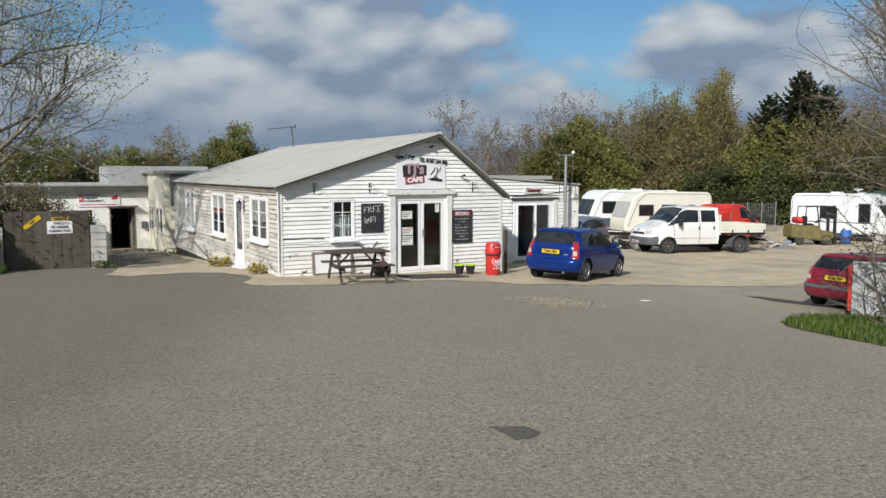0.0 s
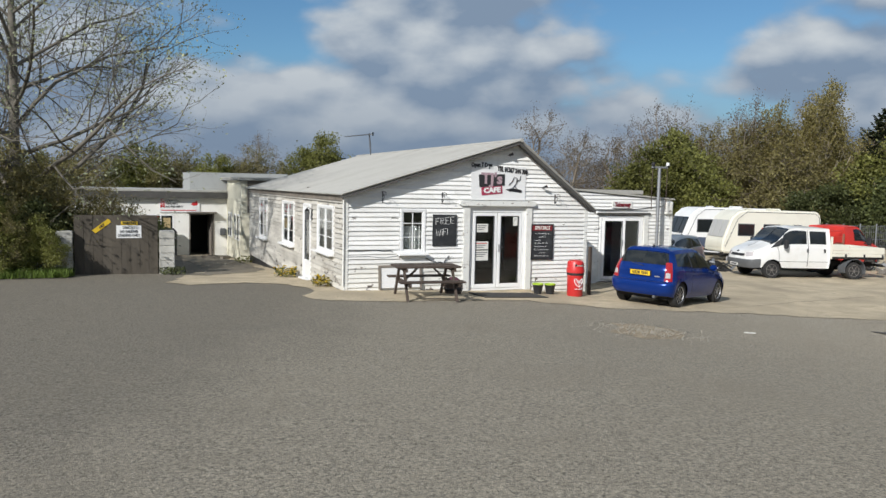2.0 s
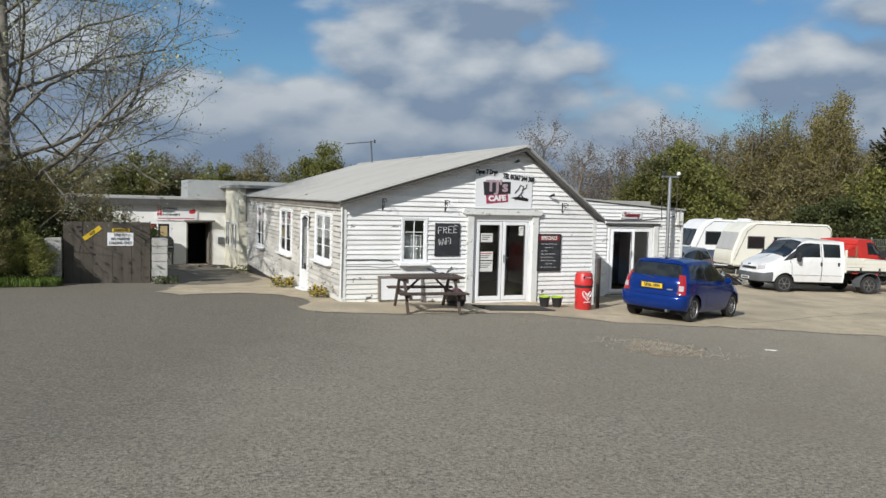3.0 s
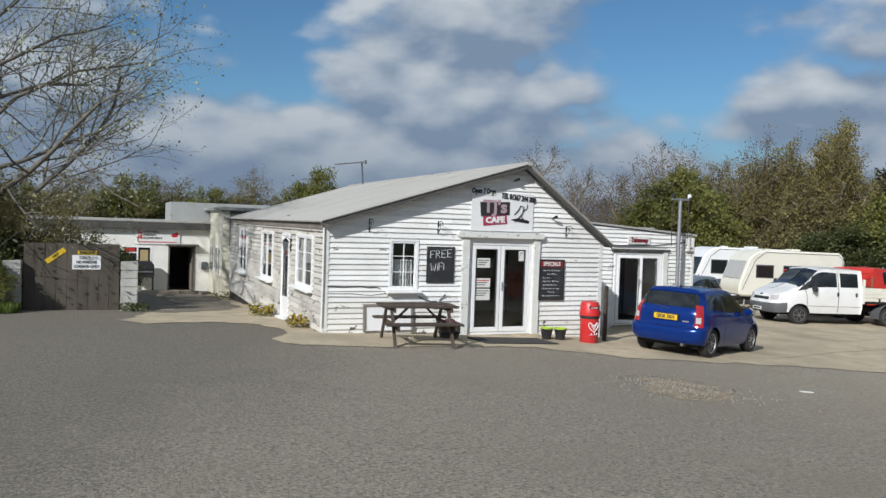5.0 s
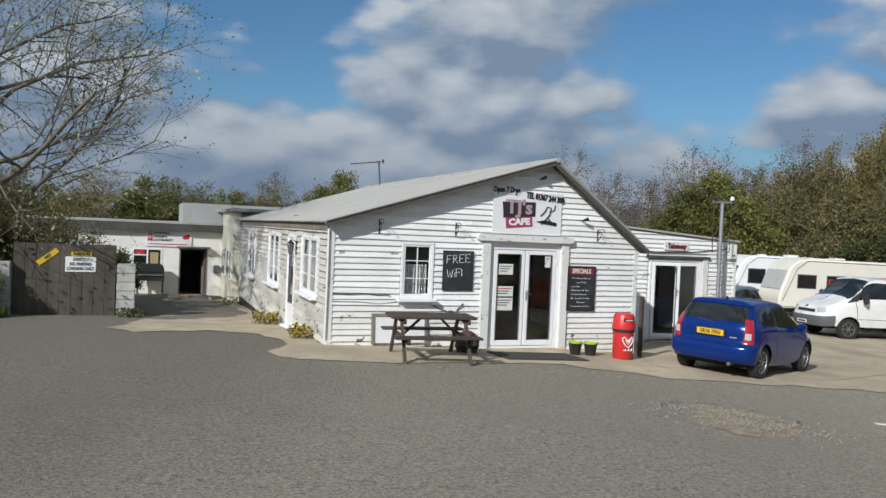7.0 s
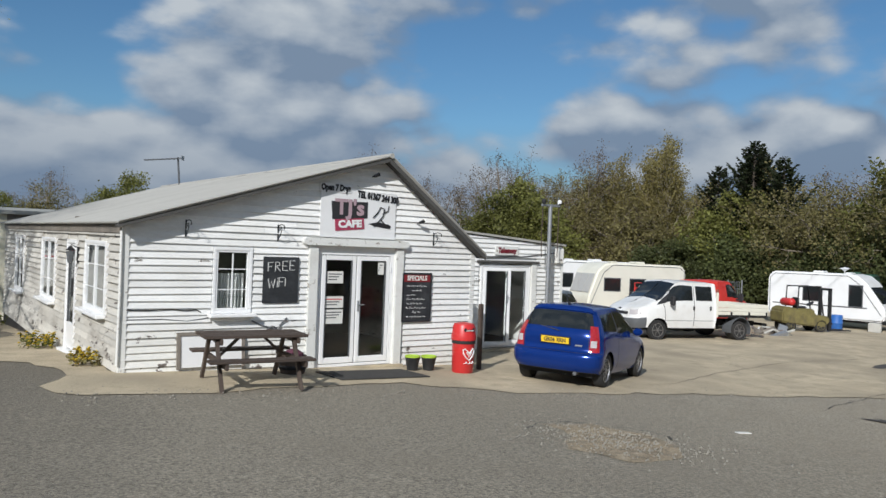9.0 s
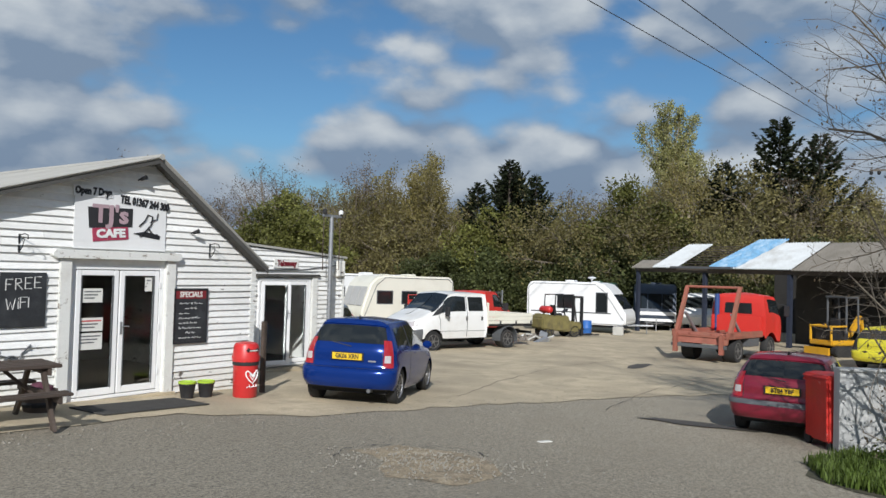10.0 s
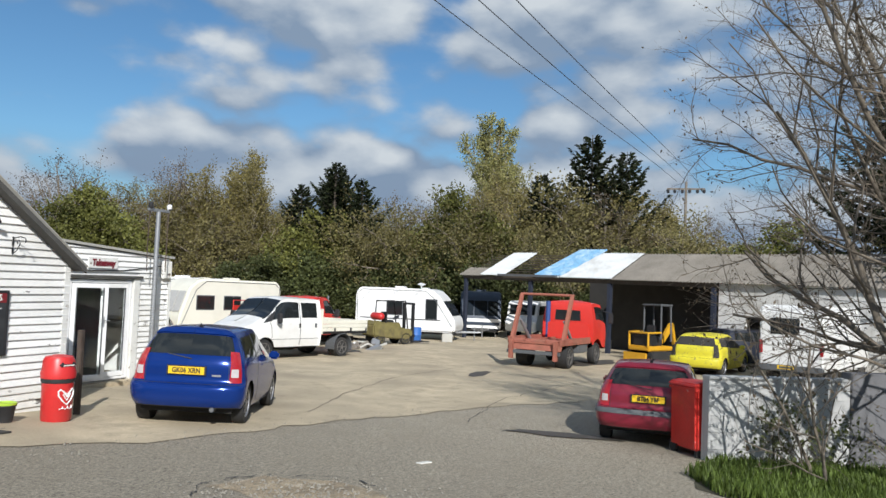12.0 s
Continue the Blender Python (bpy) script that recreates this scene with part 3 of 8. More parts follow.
part("verge_board", Geo().prism([(WIDE + 0.1, RIGHT_EAVE - 0.13), (WIDE + 0.1, RIGHT_EAVE - 0.04), (APEX_X, APEX_Z + 0.035), (APEX_X, APEX_Z - 0.06)], "y", -0.288, -0.25), VERGE, cafe)
part("soffit", Geo().prism([(-0.14, EAVE - 0.05), (APEX_X, APEX_Z + 0.0), (APEX_X, APEX_Z + 0.03), (-0.14, EAVE - 0.02)], "y", -0.25, 0.0), VERGE, cafe)
part("soffit", Geo().prism([(WIDE + 0.08, RIGHT_EAVE - 0.1), (WIDE + 0.08, RIGHT_EAVE - 0.06), (APEX_X, APEX_Z + 0.03), (APEX_X, APEX_Z)], "y", -0.25, 0.0), VERGE, cafe)
part("fascia_board", Geo().box(-0.062, -0.012, 0.06, DEEP + 0.1, EAVE - 0.16, EAVE - 0.02), GREY_WOOD, cafe, "weathered grey fascia under the eaves", bevel=0.006)
part("corner_board", Geo().box(-0.035, 0.075, -0.04, 0.05, -0.12, 2.27), TRIM, cafe, bevel=0.006)
part("corner_board", Geo().box(WIDE - 0.10, WIDE + 0.015, -0.035, 0.05, -0.3, 1.98), TRIM, cafe, bevel=0.006)
part("downpipe", Geo().tube([(-0.055, -0.055, 2.18), (-0.05, -0.06, 1.2), (-0.055, -0.055, 0.1)], 0.022, 8), TRIM, cafe, smooth=True)

# front double door in its painted surround
surround = part("door_surround", Geo().box(3.12, 3.31, -0.07, 0.02, -0.24, 2.06).box(4.95, 5.13, -0.07, 0.02, -0.24, 2.06), TRIM, cafe, bevel=0.012)
part("door_header", Geo().prism([(2.98, 2.10), (3.06, 2.06), (5.14, 2.06), (5.21, 2.10), (5.21, 2.15), (5.17, 2.20), (3.02, 2.20), (2.98, 2.15)], "y", -0.12, 0.0), TRIM, cafe, bevel=0.008)
part("door_step", Geo().box(3.1, 5.15, -0.16, 0.0, -0.30, -0.155), CONCRETE, cafe, bevel=0.015)


def upvc_leaf(parent, x0, x1, z0, z1, y, name="door_leaf", rail=0.10, low=0.10, handle=None, glass=GLASS):
    leaf = part(name, Geo().box(x0, x0 + rail, y, y + 0.06, z0, z1).box(x1 - rail, x1, y, y + 0.06, z0, z1)
                .box(x0 + rail, x1 - rail, y + 0.001, y + 0.059, z1 - rail, z1).box(x0 + rail, x1 - rail, y + 0.001, y + 0.059, z0, z0 + low), UPVC, parent, bevel=0.008)
    pane = part("pane", Geo().box(x0 + rail - 0.01, x1 - rail + 0.01, y + 0.028, y + 0.034, z0 + low - 0.01, z1 - rail + 0.01), glass, leaf)
    pane.visible_shadow = False
    part("glazing_bead", Geo().box(x0 + rail, x0 + rail + 0.012, y - 0.003, y + 0.03, z0 + low, z1 - rail).box(x1 - rail - 0.012, x1 - rail, y - 0.003, y + 0.03, z0 + low, z1 - rail),
         GREY_PLASTIC, leaf)
    if handle is not None:
        part("door_handle", Geo().box(handle - 0.015, handle + 0.015, y - 0.012, y, 0.86, 1.06).tube([(handle, y - 0.012, 0.99), (handle, y - 0.05, 0.99), (handle + 0.11, y - 0.05, 0.985)], 0.010, 6),
             STEEL, leaf, "metal lever handle")
    return leaf


front_door = thing("door_1", "closed white glazed double door of the café", "door", pose(0, 0, 0), kind="structure")
part("door_frame", Geo().box(3.33, 3.40, 0.0, 0.08, -0.155, 1.97).box(4.86, 4.93, 0.0, 0.08, -0.155, 1.97).box(3.40, 4.86, 0.0, 0.08, 1.90, 1.97).box(3.40, 4.86, 0.0, 0.09, -0.155, -0.10),
     UPVC, front_door, bevel=0.006)
left_leaf = upvc_leaf(front_door, 3.41, 4.12, -0.09, 1.89, 0.0, rail=0.085, low=0.11)
right_leaf = upvc_leaf(front_door, 4.14, 4.85, -0.09, 1.89, 0.0, rail=0.085, low=0.11, handle=4.18)
for z in (0.15, 0.9, 1.6):
    part("hinge", Geo().box(4.845, 4.875, -0.02, 0.0, z, z + 0.1), UPVC, right_leaf, bevel=0.004)
for x0, x1, z0, z1 in ((3.53, 3.86, 1.38, 1.60), (3.50, 3.88, 0.93, 1.14), (3.50, 3.88, 0.64, 0.90), (4.60, 4.73, 1.55, 1.78)):
    note = lone("paper_notice", Geo().box(x0, x1, 0.022, 0.0255, z0, z1), PAPER, "paper notice taped inside the café door", "notice")
    for k in range(3):
        part("print_line", Geo().box(x0 + 0.03, x1 - 0.03 - 0.05 * k, 0.0205, 0.022, z1 - 0.06 - 0.05 * k, z1 - 0.04 - 0.05 * k), RED_PLASTIC if k == 0 and z0 > 0.9 and x0 == 3.50 else GREY_PLASTIC, note)


def casement(name, label, place, w, h, lights, sill=True, bars=(), open_light=None, curtain=False):
    """A window; place takes the window's own frame (x along, y into the wall, z up from its sill) into the world."""
    win = thing(name, label, "window", place, kind="structure")
    frame_ob = part("window_frame", Geo().box(0, 0.055, 0, 0.08, 0, h).box(w - 0.055, w, 0, 0.08, 0, h).box(0.055, w - 0.055, 0, 0.08, h - 0.055, h).box(0.055, w - 0.055, 0, 0.08, 0, 0.055),
                    UPVC, win, bevel=0.005)
    n = len(lights)
    x = 0.055
    for i, share in enumerate(lights):
        lw = (w - 0.11) * share
        sash = part("sash", Geo().box(x, x + 0.034, 0.012, 0.065, 0.055, h - 0.055).box(x + lw - 0.034, x + lw, 0.012, 0.065, 0.055, h - 0.055)
                    .box(x + 0.034, x + lw - 0.034, 0.012, 0.065, h - 0.09, h - 0.055).box(x + 0.034, x + lw - 0.034, 0.012, 0.065, 0.055, 0.09), UPVC, win, bevel=0.005)
        pane = part("pane", Geo().box(x + 0.03, x + lw - 0.03, 0.036, 0.042, 0.086, h - 0.086), GLASS, sash)
        pane.visible_shadow = False
        for frac in bars:
            part("glazing_bar", Geo().box(x + 0.034, x + lw - 0.034, 0.030, 0.048, h * frac - 0.008, h * frac + 0.008), UPVC, sash)
        if curtain:
            part("glazing_bar", Geo().box(x + lw / 2 - 0.01, x + lw / 2 + 0.01, 0.029, 0.047, 0.1, h - 0.1), UPVC, sash)
        x += lw
    if sill:
        part("window_sill", Geo().box(-0.06, w + 0.06, -0.13, 0.05, -0.06, -0.002), UPVC, win, bevel=0.012)
    if curtain:
        verts, faces = [], []
        for i in range(90):
            u = 0.10 + (w - 0.2) * i / 89
            yy = 0.17 + 0.018 * math.sin(i * 0.55) + 0.01 * math.sin(i * 1.31)
            verts += [(u, yy, 0.08), (u, yy, h * 0.60)]
        faces = [(2 * i, 2 * i + 2, 2 * i + 3, 2 * i + 1) for i in range(89)]
        cu = lone("net_curtain", raw_mesh("net_curtain", verts, faces, CURTAIN), None, "gathered white net half-curtain behind the window", "curtain", place)
    return win


casement("window_1", "white window with half-curtain in the café front", pose(WINDOW[0] - 0.03, -0.045, WINDOW[2] - 0.03), 0.68, 1.11, (1.0,), bars=(0.36, 0.67), curtain=True)
for k, (a, b, c, d) in enumerate(SIDE_HOLES):
    if k == 1:
        continue
    casement(f"window_{k + 2}", "white two-light window with deep sill in the café's side wall", pose(-0.06, b, c, 0, 0, -90), b - a, d - c, (0.5, 0.5), bars=(0.33, 0.66))
side_door = thing("door_2", "narrow white glazed door in the café's side wall", "door", pose(-0.05, 4.40, -0.20, 0, 0, -90), kind="structure")
part("door_frame", Geo().box(0, 0.07, 0, 0.1, 0, 2.18).box(0.88, 0.95, 0, 0.1, 0, 2.18).box(0.07, 0.88, 0, 0.1, 2.11, 2.18), UPVC, side_door, bevel=0.006)
upvc_leaf(side_door, 0.075, 0.875, 0.05, 2.10, 0.02, rail=0.11, low=0.5)
part("threshold", Geo().box(-0.02, 0.97, -0.12, 0.1, -0.12, 0.02), UPVC, side_door, bevel=0.01)
lantern = thing("wall_lantern", "black coach lantern on the café's side wall", "lamp", pose(-0.05, 3.25, 1.55))
part("bracket", Geo().box(-0.012, 0.02, -0.03, 0.03, 0.0, 0.3).tube([(0, 0, 0.28), (-0.12, 0, 0.34), (-0.13, 0, 0.3)], 0.009, 6), BLACK_IRON, lantern)
part("cap", Geo().lathe([(0.09, 0.23), (0.03, 0.30), (0.01, 0.32)], 6, pose(-0.13, 0, 0)), BLACK_IRON, lantern)
part("glass_body", Geo().lathe([(0.045, 0.0), (0.08, 0.22)], 6, pose(-0.13, 0, 0)), GREY_PLASTIC, lantern)


# ---------------------------------------------------------------- takeaway annexe
AX0, AX1, AY = 6.88, 11.55, 2.15
annexe = thing("takeaway_annexe", "flat-roofed white weatherboard takeaway annexe beside the café", "building", kind="structure")
ADOOR = (8.80, 10.42, -0.36, 1.76)
g = Geo()
pierced(g, AX0, AX1, -0.8, 2.15, [ADOOR], lambda a, b, c, d: g.box(a, b, AY, AY + 0.14, c, d))
g.prism([(AX0, 2.15), (AX1, 2.15), (AX1, 2.24), (AX0, 2.56)], "y", AY, AY + 0.14)
part("front_wall", g, PAINT, annexe)
part("end_wall", Geo().box(AX1 - 0.14, AX1, AY + 0.14, 8.5, -1.0, 2.22), PAINT, annexe)
part("rear_wall", Geo().box(AX0, AX1, 8.5, 8.6, -1.0, 2.3), PAINT, annexe)
part("flat_roof", Geo().prism([(AX0 - 0.3, 2.60), (AX1 + 0.06, 2.26), (AX1 + 0.06, 2.31), (AX0 - 0.3, 2.65)], "y", AY - 0.08, 8.7), ROOF, annexe, "felted flat roof")
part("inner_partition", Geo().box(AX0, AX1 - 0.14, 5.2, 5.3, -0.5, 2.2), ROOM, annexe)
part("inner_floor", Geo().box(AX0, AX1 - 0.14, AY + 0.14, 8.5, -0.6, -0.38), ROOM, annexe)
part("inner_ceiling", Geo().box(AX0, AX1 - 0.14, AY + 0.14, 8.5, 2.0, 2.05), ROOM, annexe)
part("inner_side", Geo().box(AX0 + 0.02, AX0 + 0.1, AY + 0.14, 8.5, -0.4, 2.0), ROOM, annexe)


def annexe_span(z):
    return AX0, (AX1 if z < 2.2 else AX0 + (2.56 - z) / 0.36 * (AX1 - AX0))


boards(annexe, lambda u, o, z: (u, AY - o, z), annexe_span, [(8.72, 10.62, -0.6, 1.86)], -0.62, 2.52, 0.1155, lambda r, u, z: PAINT, rng)
part("corner_board", Geo().box(AX1 - 0.07, AX1 + 0.02, AY - 0.04, AY + 0.02, -0.6, 2.2), TRIM, annexe, bevel=0.006)
part("door_post", Geo().box(10.44, 10.62, AY - 0.06, AY + 0.02, -0.5, 1.80), TRIM, annexe, bevel=0.01)
part("door_hood", Geo().box(8.66, 10.66, AY - 0.10, AY + 0.02, 1.78, 1.84), VERGE, annexe, bevel=0.01)
take_door = thing("door_3", "white glazed double door of the takeaway, one leaf ajar", "door", pose(0, AY - 0.02, -0.06), kind="structure")
part("door_frame", Geo().box(8.80, 8.86, 0, 0.08, -0.26, 1.80).box(10.36, 10.42, 0, 0.08, -0.26, 1.80).box(8.86, 10.36, 0, 0.08, 1.74, 1.80).box(8.86, 10.36, 0, 0.08, -0.26, -0.21), UPVC, take_door, bevel=0.006)
leaf = upvc_leaf(take_door, 0.0, 0.76, -0.20, 1.73, 0.0, rail=0.09, low=0.10, handle=0.68)
leaf.matrix_local = pose(8.87, -0.01, 0, 0, 0, -14)
upvc_leaf(take_door, 9.64, 10.35, -0.20, 1.73, 0.0, rail=0.09, low=0.10)
sign2 = lone("takeaway_sign", Geo().box(9.20, 9.95, AY - 0.06, AY - 0.028, 1.98, 2.20), TRIM, "small white board with dark red lettering over the takeaway door", "sign", bevel=0.004)
lettering("word", "Takeaway", 0.19, material("dark_red_letter", (0.16, 0.01, 0.02), 0.5), sign2, Matrix.Translation((9.575, AY - 0.066, 2.09)) @ FRONT, bold=0.008, squeeze=0.78, shear=0.15)
part("step", Geo().box(8.7, 10.5, AY - 0.25, AY, -0.6, -0.345), CONCRETE, annexe, bevel=0.02)

# pale flat-roofed range behind the annexe
rear = thing("rear_shed", "long cream flat-roofed shed behind the takeaway", "building", kind="structure")
part("wall", Geo().box(11.0, 18.2, 13.0, 20.0, -1.2, 2.35), CREAM, rear)
part("roof", Geo().box(10.7, 18.5, 12.7, 20.3, 2.35, 2.55), ROOF, rear, bevel=0.02)

# ---------------------------------------------------------------- garden machinery building behind the gate
shop = thing("machinery_shop", "low white rendered workshop with a flat roof", "building", kind="structure")
SY = 21.4
SHOLES = [(-1.78, -0.72, -1.18, 0.90), (-3.75, -2.55, -0.1, 0.92)]
g = Geo()
pierced(g, -14.0, 1.2, -1.6, 2.0, SHOLES, lambda a, b, c, d: g.box(a, b, SY, SY + 0.2, c, d))
part("front_wall", g, RENDER, shop)
part("rear_wall", Geo().box(-14, 1.2, SY + 7, SY + 7.2, -1.7, 2.0), RENDER, shop)
part("side_wall", Geo().box(-14.2, -14, SY, SY + 7.2, -1.7, 2.0), RENDER, shop)
part("side_wall", Geo().box(1.0, 1.2, SY + 0.2, SY + 7, -1.7, 2.0), RENDER, shop)
part("fascia", Geo().box(-14.3, 1.3, SY - 0.28, SY - 0.22, 1.72, 2.06), VERGE, shop)
part("roof", Geo().box(-14.4, 1.4, SY - 0.3, SY + 7.4, 2.02, 2.12), ROOF, shop, bevel=0.01)
part("soffit", Geo().box(-14.3, 1.3, SY - 0.22, SY, 1.9, 1.96), VERGE, shop)
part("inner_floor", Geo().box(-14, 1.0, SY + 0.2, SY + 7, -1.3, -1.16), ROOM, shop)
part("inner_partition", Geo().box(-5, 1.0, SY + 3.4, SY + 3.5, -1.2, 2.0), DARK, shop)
part("door_hood", Geo().box(-1.95, -0.55, SY - 0.35, SY, 0.99, 1.05), GREY_WOOD, shop)
part("door_frame", Geo().box(-1.84, -1.78, SY - 0.03, SY + 0.12, -1.18, 0.96).box(-0.72, -0.66, SY - 0.03, SY + 0.12, -1.18, 0.96).box(-1.84, -0.66, SY - 0.03, SY + 0.12, 0.90, 0.96), GREY_WOOD, shop)
part("door_leaf", Geo().box(0, 0.95, 0, 0.05, 0, 2.0), GREY_WOOD, shop).matrix_local = pose(-0.74, SY + 0.12, -1.14, 0, 0, 96)
shop_win = thing("window_5", "white-framed shop window with red panel and posters", "window", pose(-3.75, SY - 0.02, -0.1), kind="structure")
part("window_frame", Geo().box(0, 0.06, 0, 0.08, 0, 1.02).box(1.14, 1.2, 0, 0.08, 0, 1.02).box(0.06, 1.14, 0, 0.08, 0, 0.06).box(0.06, 1.14, 0, 0.08, 0.96, 1.02).box(0.57, 0.64, 0, 0.08, 0.06, 0.96).box(0.06, 0.57, 0, 0.08, 0.70, 0.75), UPVC, shop_win)
part("pane", Geo().box(0.06, 1.14, 0.04, 0.05, 0.06, 0.96), CAR_GLASS, shop_win)
part("poster", Geo().box(0.72, 1.05, 0.03, 0.035, 0.2, 0.85), material("tan_poster", (0.42, 0.32, 0.16), 0.8, spread=0.2, scale=9), shop_win)
part("red_panel", Geo().box(0.1, 0.5, 0.03, 0.035, 0.77, 0.94), RED_PLASTIC, shop_win)
# sign on the workshop
shop_sign = lone("machinery_sign", Geo().box(-3.2, -1.35, SY - 0.05, SY - 0.004, 1.02, 1.72), WHITE_GRP, "white sign board for garden machinery with red capitals", "sign")
DARK_INK = material("black_ink", (0.02, 0.02, 0.022), 0.5)
RED_INK = material("red_ink", (0.50, 0.02, 0.025), 0.5)
for k, word in enumerate(("Coxwell", "Garden", "Machinery")):
    z = 1.60 - 0.145 * k
    lettering("capital", word[0], 0.19, RED_INK, shop_sign, Matrix.Translation((-3.06, SY - 0.056, z)) @ FRONT, bold=0.006, squeeze=1.5)
    lettering("word", word[1:].upper(), 0.125, DARK_INK, shop_sign, Matrix.Translation((-2.93, SY - 0.056, z - 0.015)) @ FRONT, bold=0.004, align="LEFT", squeeze=1.35)
part("strap_line", Geo().box(-3.12, -1.5, SY - 0.056, SY - 0.05, 1.10, 1.14), RED_INK, shop_sign)
part("emblem", Geo().prism([(-1.75, 1.40), (-1.62, 1.34), (-1.45, 1.38), (-1.42, 1.50), (-1.50, 1.60), (-1.58, 1.52), (-1.68, 1.52)], "y", SY - 0.056, SY - 0.05), RED_INK, shop_sign)

# taller cream block between the workshop and the café
tower = thing("cream_block", "cream rendered block with a grey flat roof behind the café", "building", kind="structure")
part("wall", Geo().box(-0.04, 3.2, 16.6, 21.38, -1.6, 2.62), CREAM, tower)
part("grey_panel", Geo().box(0.22, 3.2, 16.55, 16.6, 1.2, 2.62), GREY_WOOD, tower, "grey boarded upper wall")
part("roof", Geo().box(-0.2, 3.4, 16.4, 25.0, 2.62, 2.76), ROOF, tower, bevel=0.02)
part("rear_block", Geo().box(-1.7, 3.2, 22.6, 27.0, 2.1, 3.0), material("grey_cladding", (0.34, 0.35, 0.34), 0.6, spread=0.08), tower)
for x0, x1, z0, z1 in ((-0.07, -0.03, -0.1, 1.1),):
    for y in (17.2, 18.1, 19.6, 20.3):
        part("window_strip", Geo().box(x0, x1, y, y + 0.55, z0, z1), UPVC, tower, bevel=0.01)
        part("pane", Geo().box(x0 - 0.012, x0, y + 0.08, y + 0.47, z0 + 0.08, z1 - 0.08), CAR_GLASS, tower)

# ---------------------------------------------------------------- vehicles
class Shell:
    """A smooth half-body through rows of points, mirrored in y: at(u, v) with u along the rows and v along each row."""

    def __init__(self, rows):
        self.r = [[Vector(p) for p in row] for row in rows]
        self.nu, self.nv = len(rows) - 1, len(rows[0]) - 1

    @staticmethod
    def _cr(p, t):
        a, b, c, d = p
        return 0.5 * ((2 * b) + (c - a) * t + (2 * a - 5 * b + 4 * c - d) * t * t + (3 * b - a - 3 * c + d) * t ** 3)

    def at(self, u, v):
        u, v = min(max(u, 0), self.nu), min(max(v, 0), self.nv)
        i, j = min(int(u), self.nu - 1), min(int(v), self.nv - 1)
        col = []
        for k in (-1, 0, 1, 2):
            row = self.r[min(max(i + k, 0), self.nu)]
            col.append(self._cr([row[min(max(j + q, 0), self.nv)] for q in (-1, 0, 1, 2)], v - j))
        p = self._cr(col, u - i)
        return Vector((p.x, max(p.y, 0.0), p.z))

    def body(self, steps_u, steps_v, arches=(), radius=0.33):
        nu, nv = self.nu * steps_u, self.nv * steps_v
        verts, faces = [], []
        for side in (1, -1):
            base, inside = len(verts), []
            for i in range(nu + 1):
                for j in range(nv + 1):
                    p = self.at(i / steps_u, j / steps_v)
                    hit = False
                    for ax, az in arches:
                        d = Vector((p.x - ax, 0, p.z - az))
                        if p.y > 0.45 and d.length < radius:
                            hit = True
                            if d.length > radius * 0.72:
                                d = d.normalized() * radius
                                p = Vector((ax + d.x, p.y, az + d.z))
                    inside.append(hit)
                    verts.append((p.x, p.y * side, p.z))
            for i in range(nu):
                for j in range(nv):
                    q = [base + i * (nv + 1) + j, base + (i + 1) * (nv + 1) + j, base + (i + 1) * (nv + 1) + j + 1, base + i * (nv + 1) + j + 1]
                    if all(inside[k - base] for k in q):
                        continue
                    faces.append(tuple(q) if side < 0 else tuple(q[::-1]))
        g = Geo()
        g.v, g.f = verts, faces
        return g

    def panel(self, u0, u1, v0, v1, out=0.004, thick=0.012, n=8, m=6, side=1, both=False, skew=0.0):
        """A thin panel that lies on the body between two rows and two heights; skew leans its ends."""
        g = Geo()
        for s in ((1, -1) if both else (side,)):
            grid = []
            for layer in (out, out - thick):
                for i in range(n + 1):
                    for j in range(m + 1):
                        v = v0 + (v1 - v0) * j / m
                        u = u0 + (u1 - u0) * i / n + skew * (v - v0)
                        p, e = self.at(u, v), 0.05
                        du, dv = self.at(u + e, v) - self.at(u - e, v), self.at(u, v + e) - self.at(u, v - e)
                        nrm = du.cross(dv)
                        nrm = nrm.normalized() if nrm.length > 1e-9 else Vector((0, 0, 1))
                        if nrm.dot(p - Vector((p.x * 0.5 + 0.6, 0, 0.7))) < 0:
                            nrm = -nrm
                        p = p + nrm * layer
                        grid.append((p.x, p.y * s, p.z))
            c = m + 1
            k = (n + 1) * c
            f = []
            for i in range(n):
                for j in range(m):
                    a = i * c + j
                    f += [(a, a + 1, a + c + 1, a + c), (a + k, a + k + c, a + k + c + 1, a + k + 1)]
            rim = [i * c for i in range(n + 1)] + [n * c + j for j in range(1, m + 1)] + [i * c + m for i in range(n - 1, -1, -1)] + [j for j in range(m - 1, 0, -1)]
            f += [(rim[i], rim[(i + 1) % len(rim)], rim[(i + 1) % len(rim)] + k, rim[i] + k) for i in range(len(rim))]
            g.add(grid, f)
        return g


def pair(name, sh, mat, parent, label, *args, **kw):
    """The same panel on either side, each a part."""
    for s in (1, -1):
        part(name, sh.panel(*args, side=s, **kw), mat, parent, label, smooth=True)


OLD_RIM = material("dirty_steel_rim", (0.16, 0.15, 0.14), 0.7, metal=0.2, spread=0.25, scale=9, stain=(0.07, 0.06, 0.05), stain_amount=0.7, stain_scale=6)


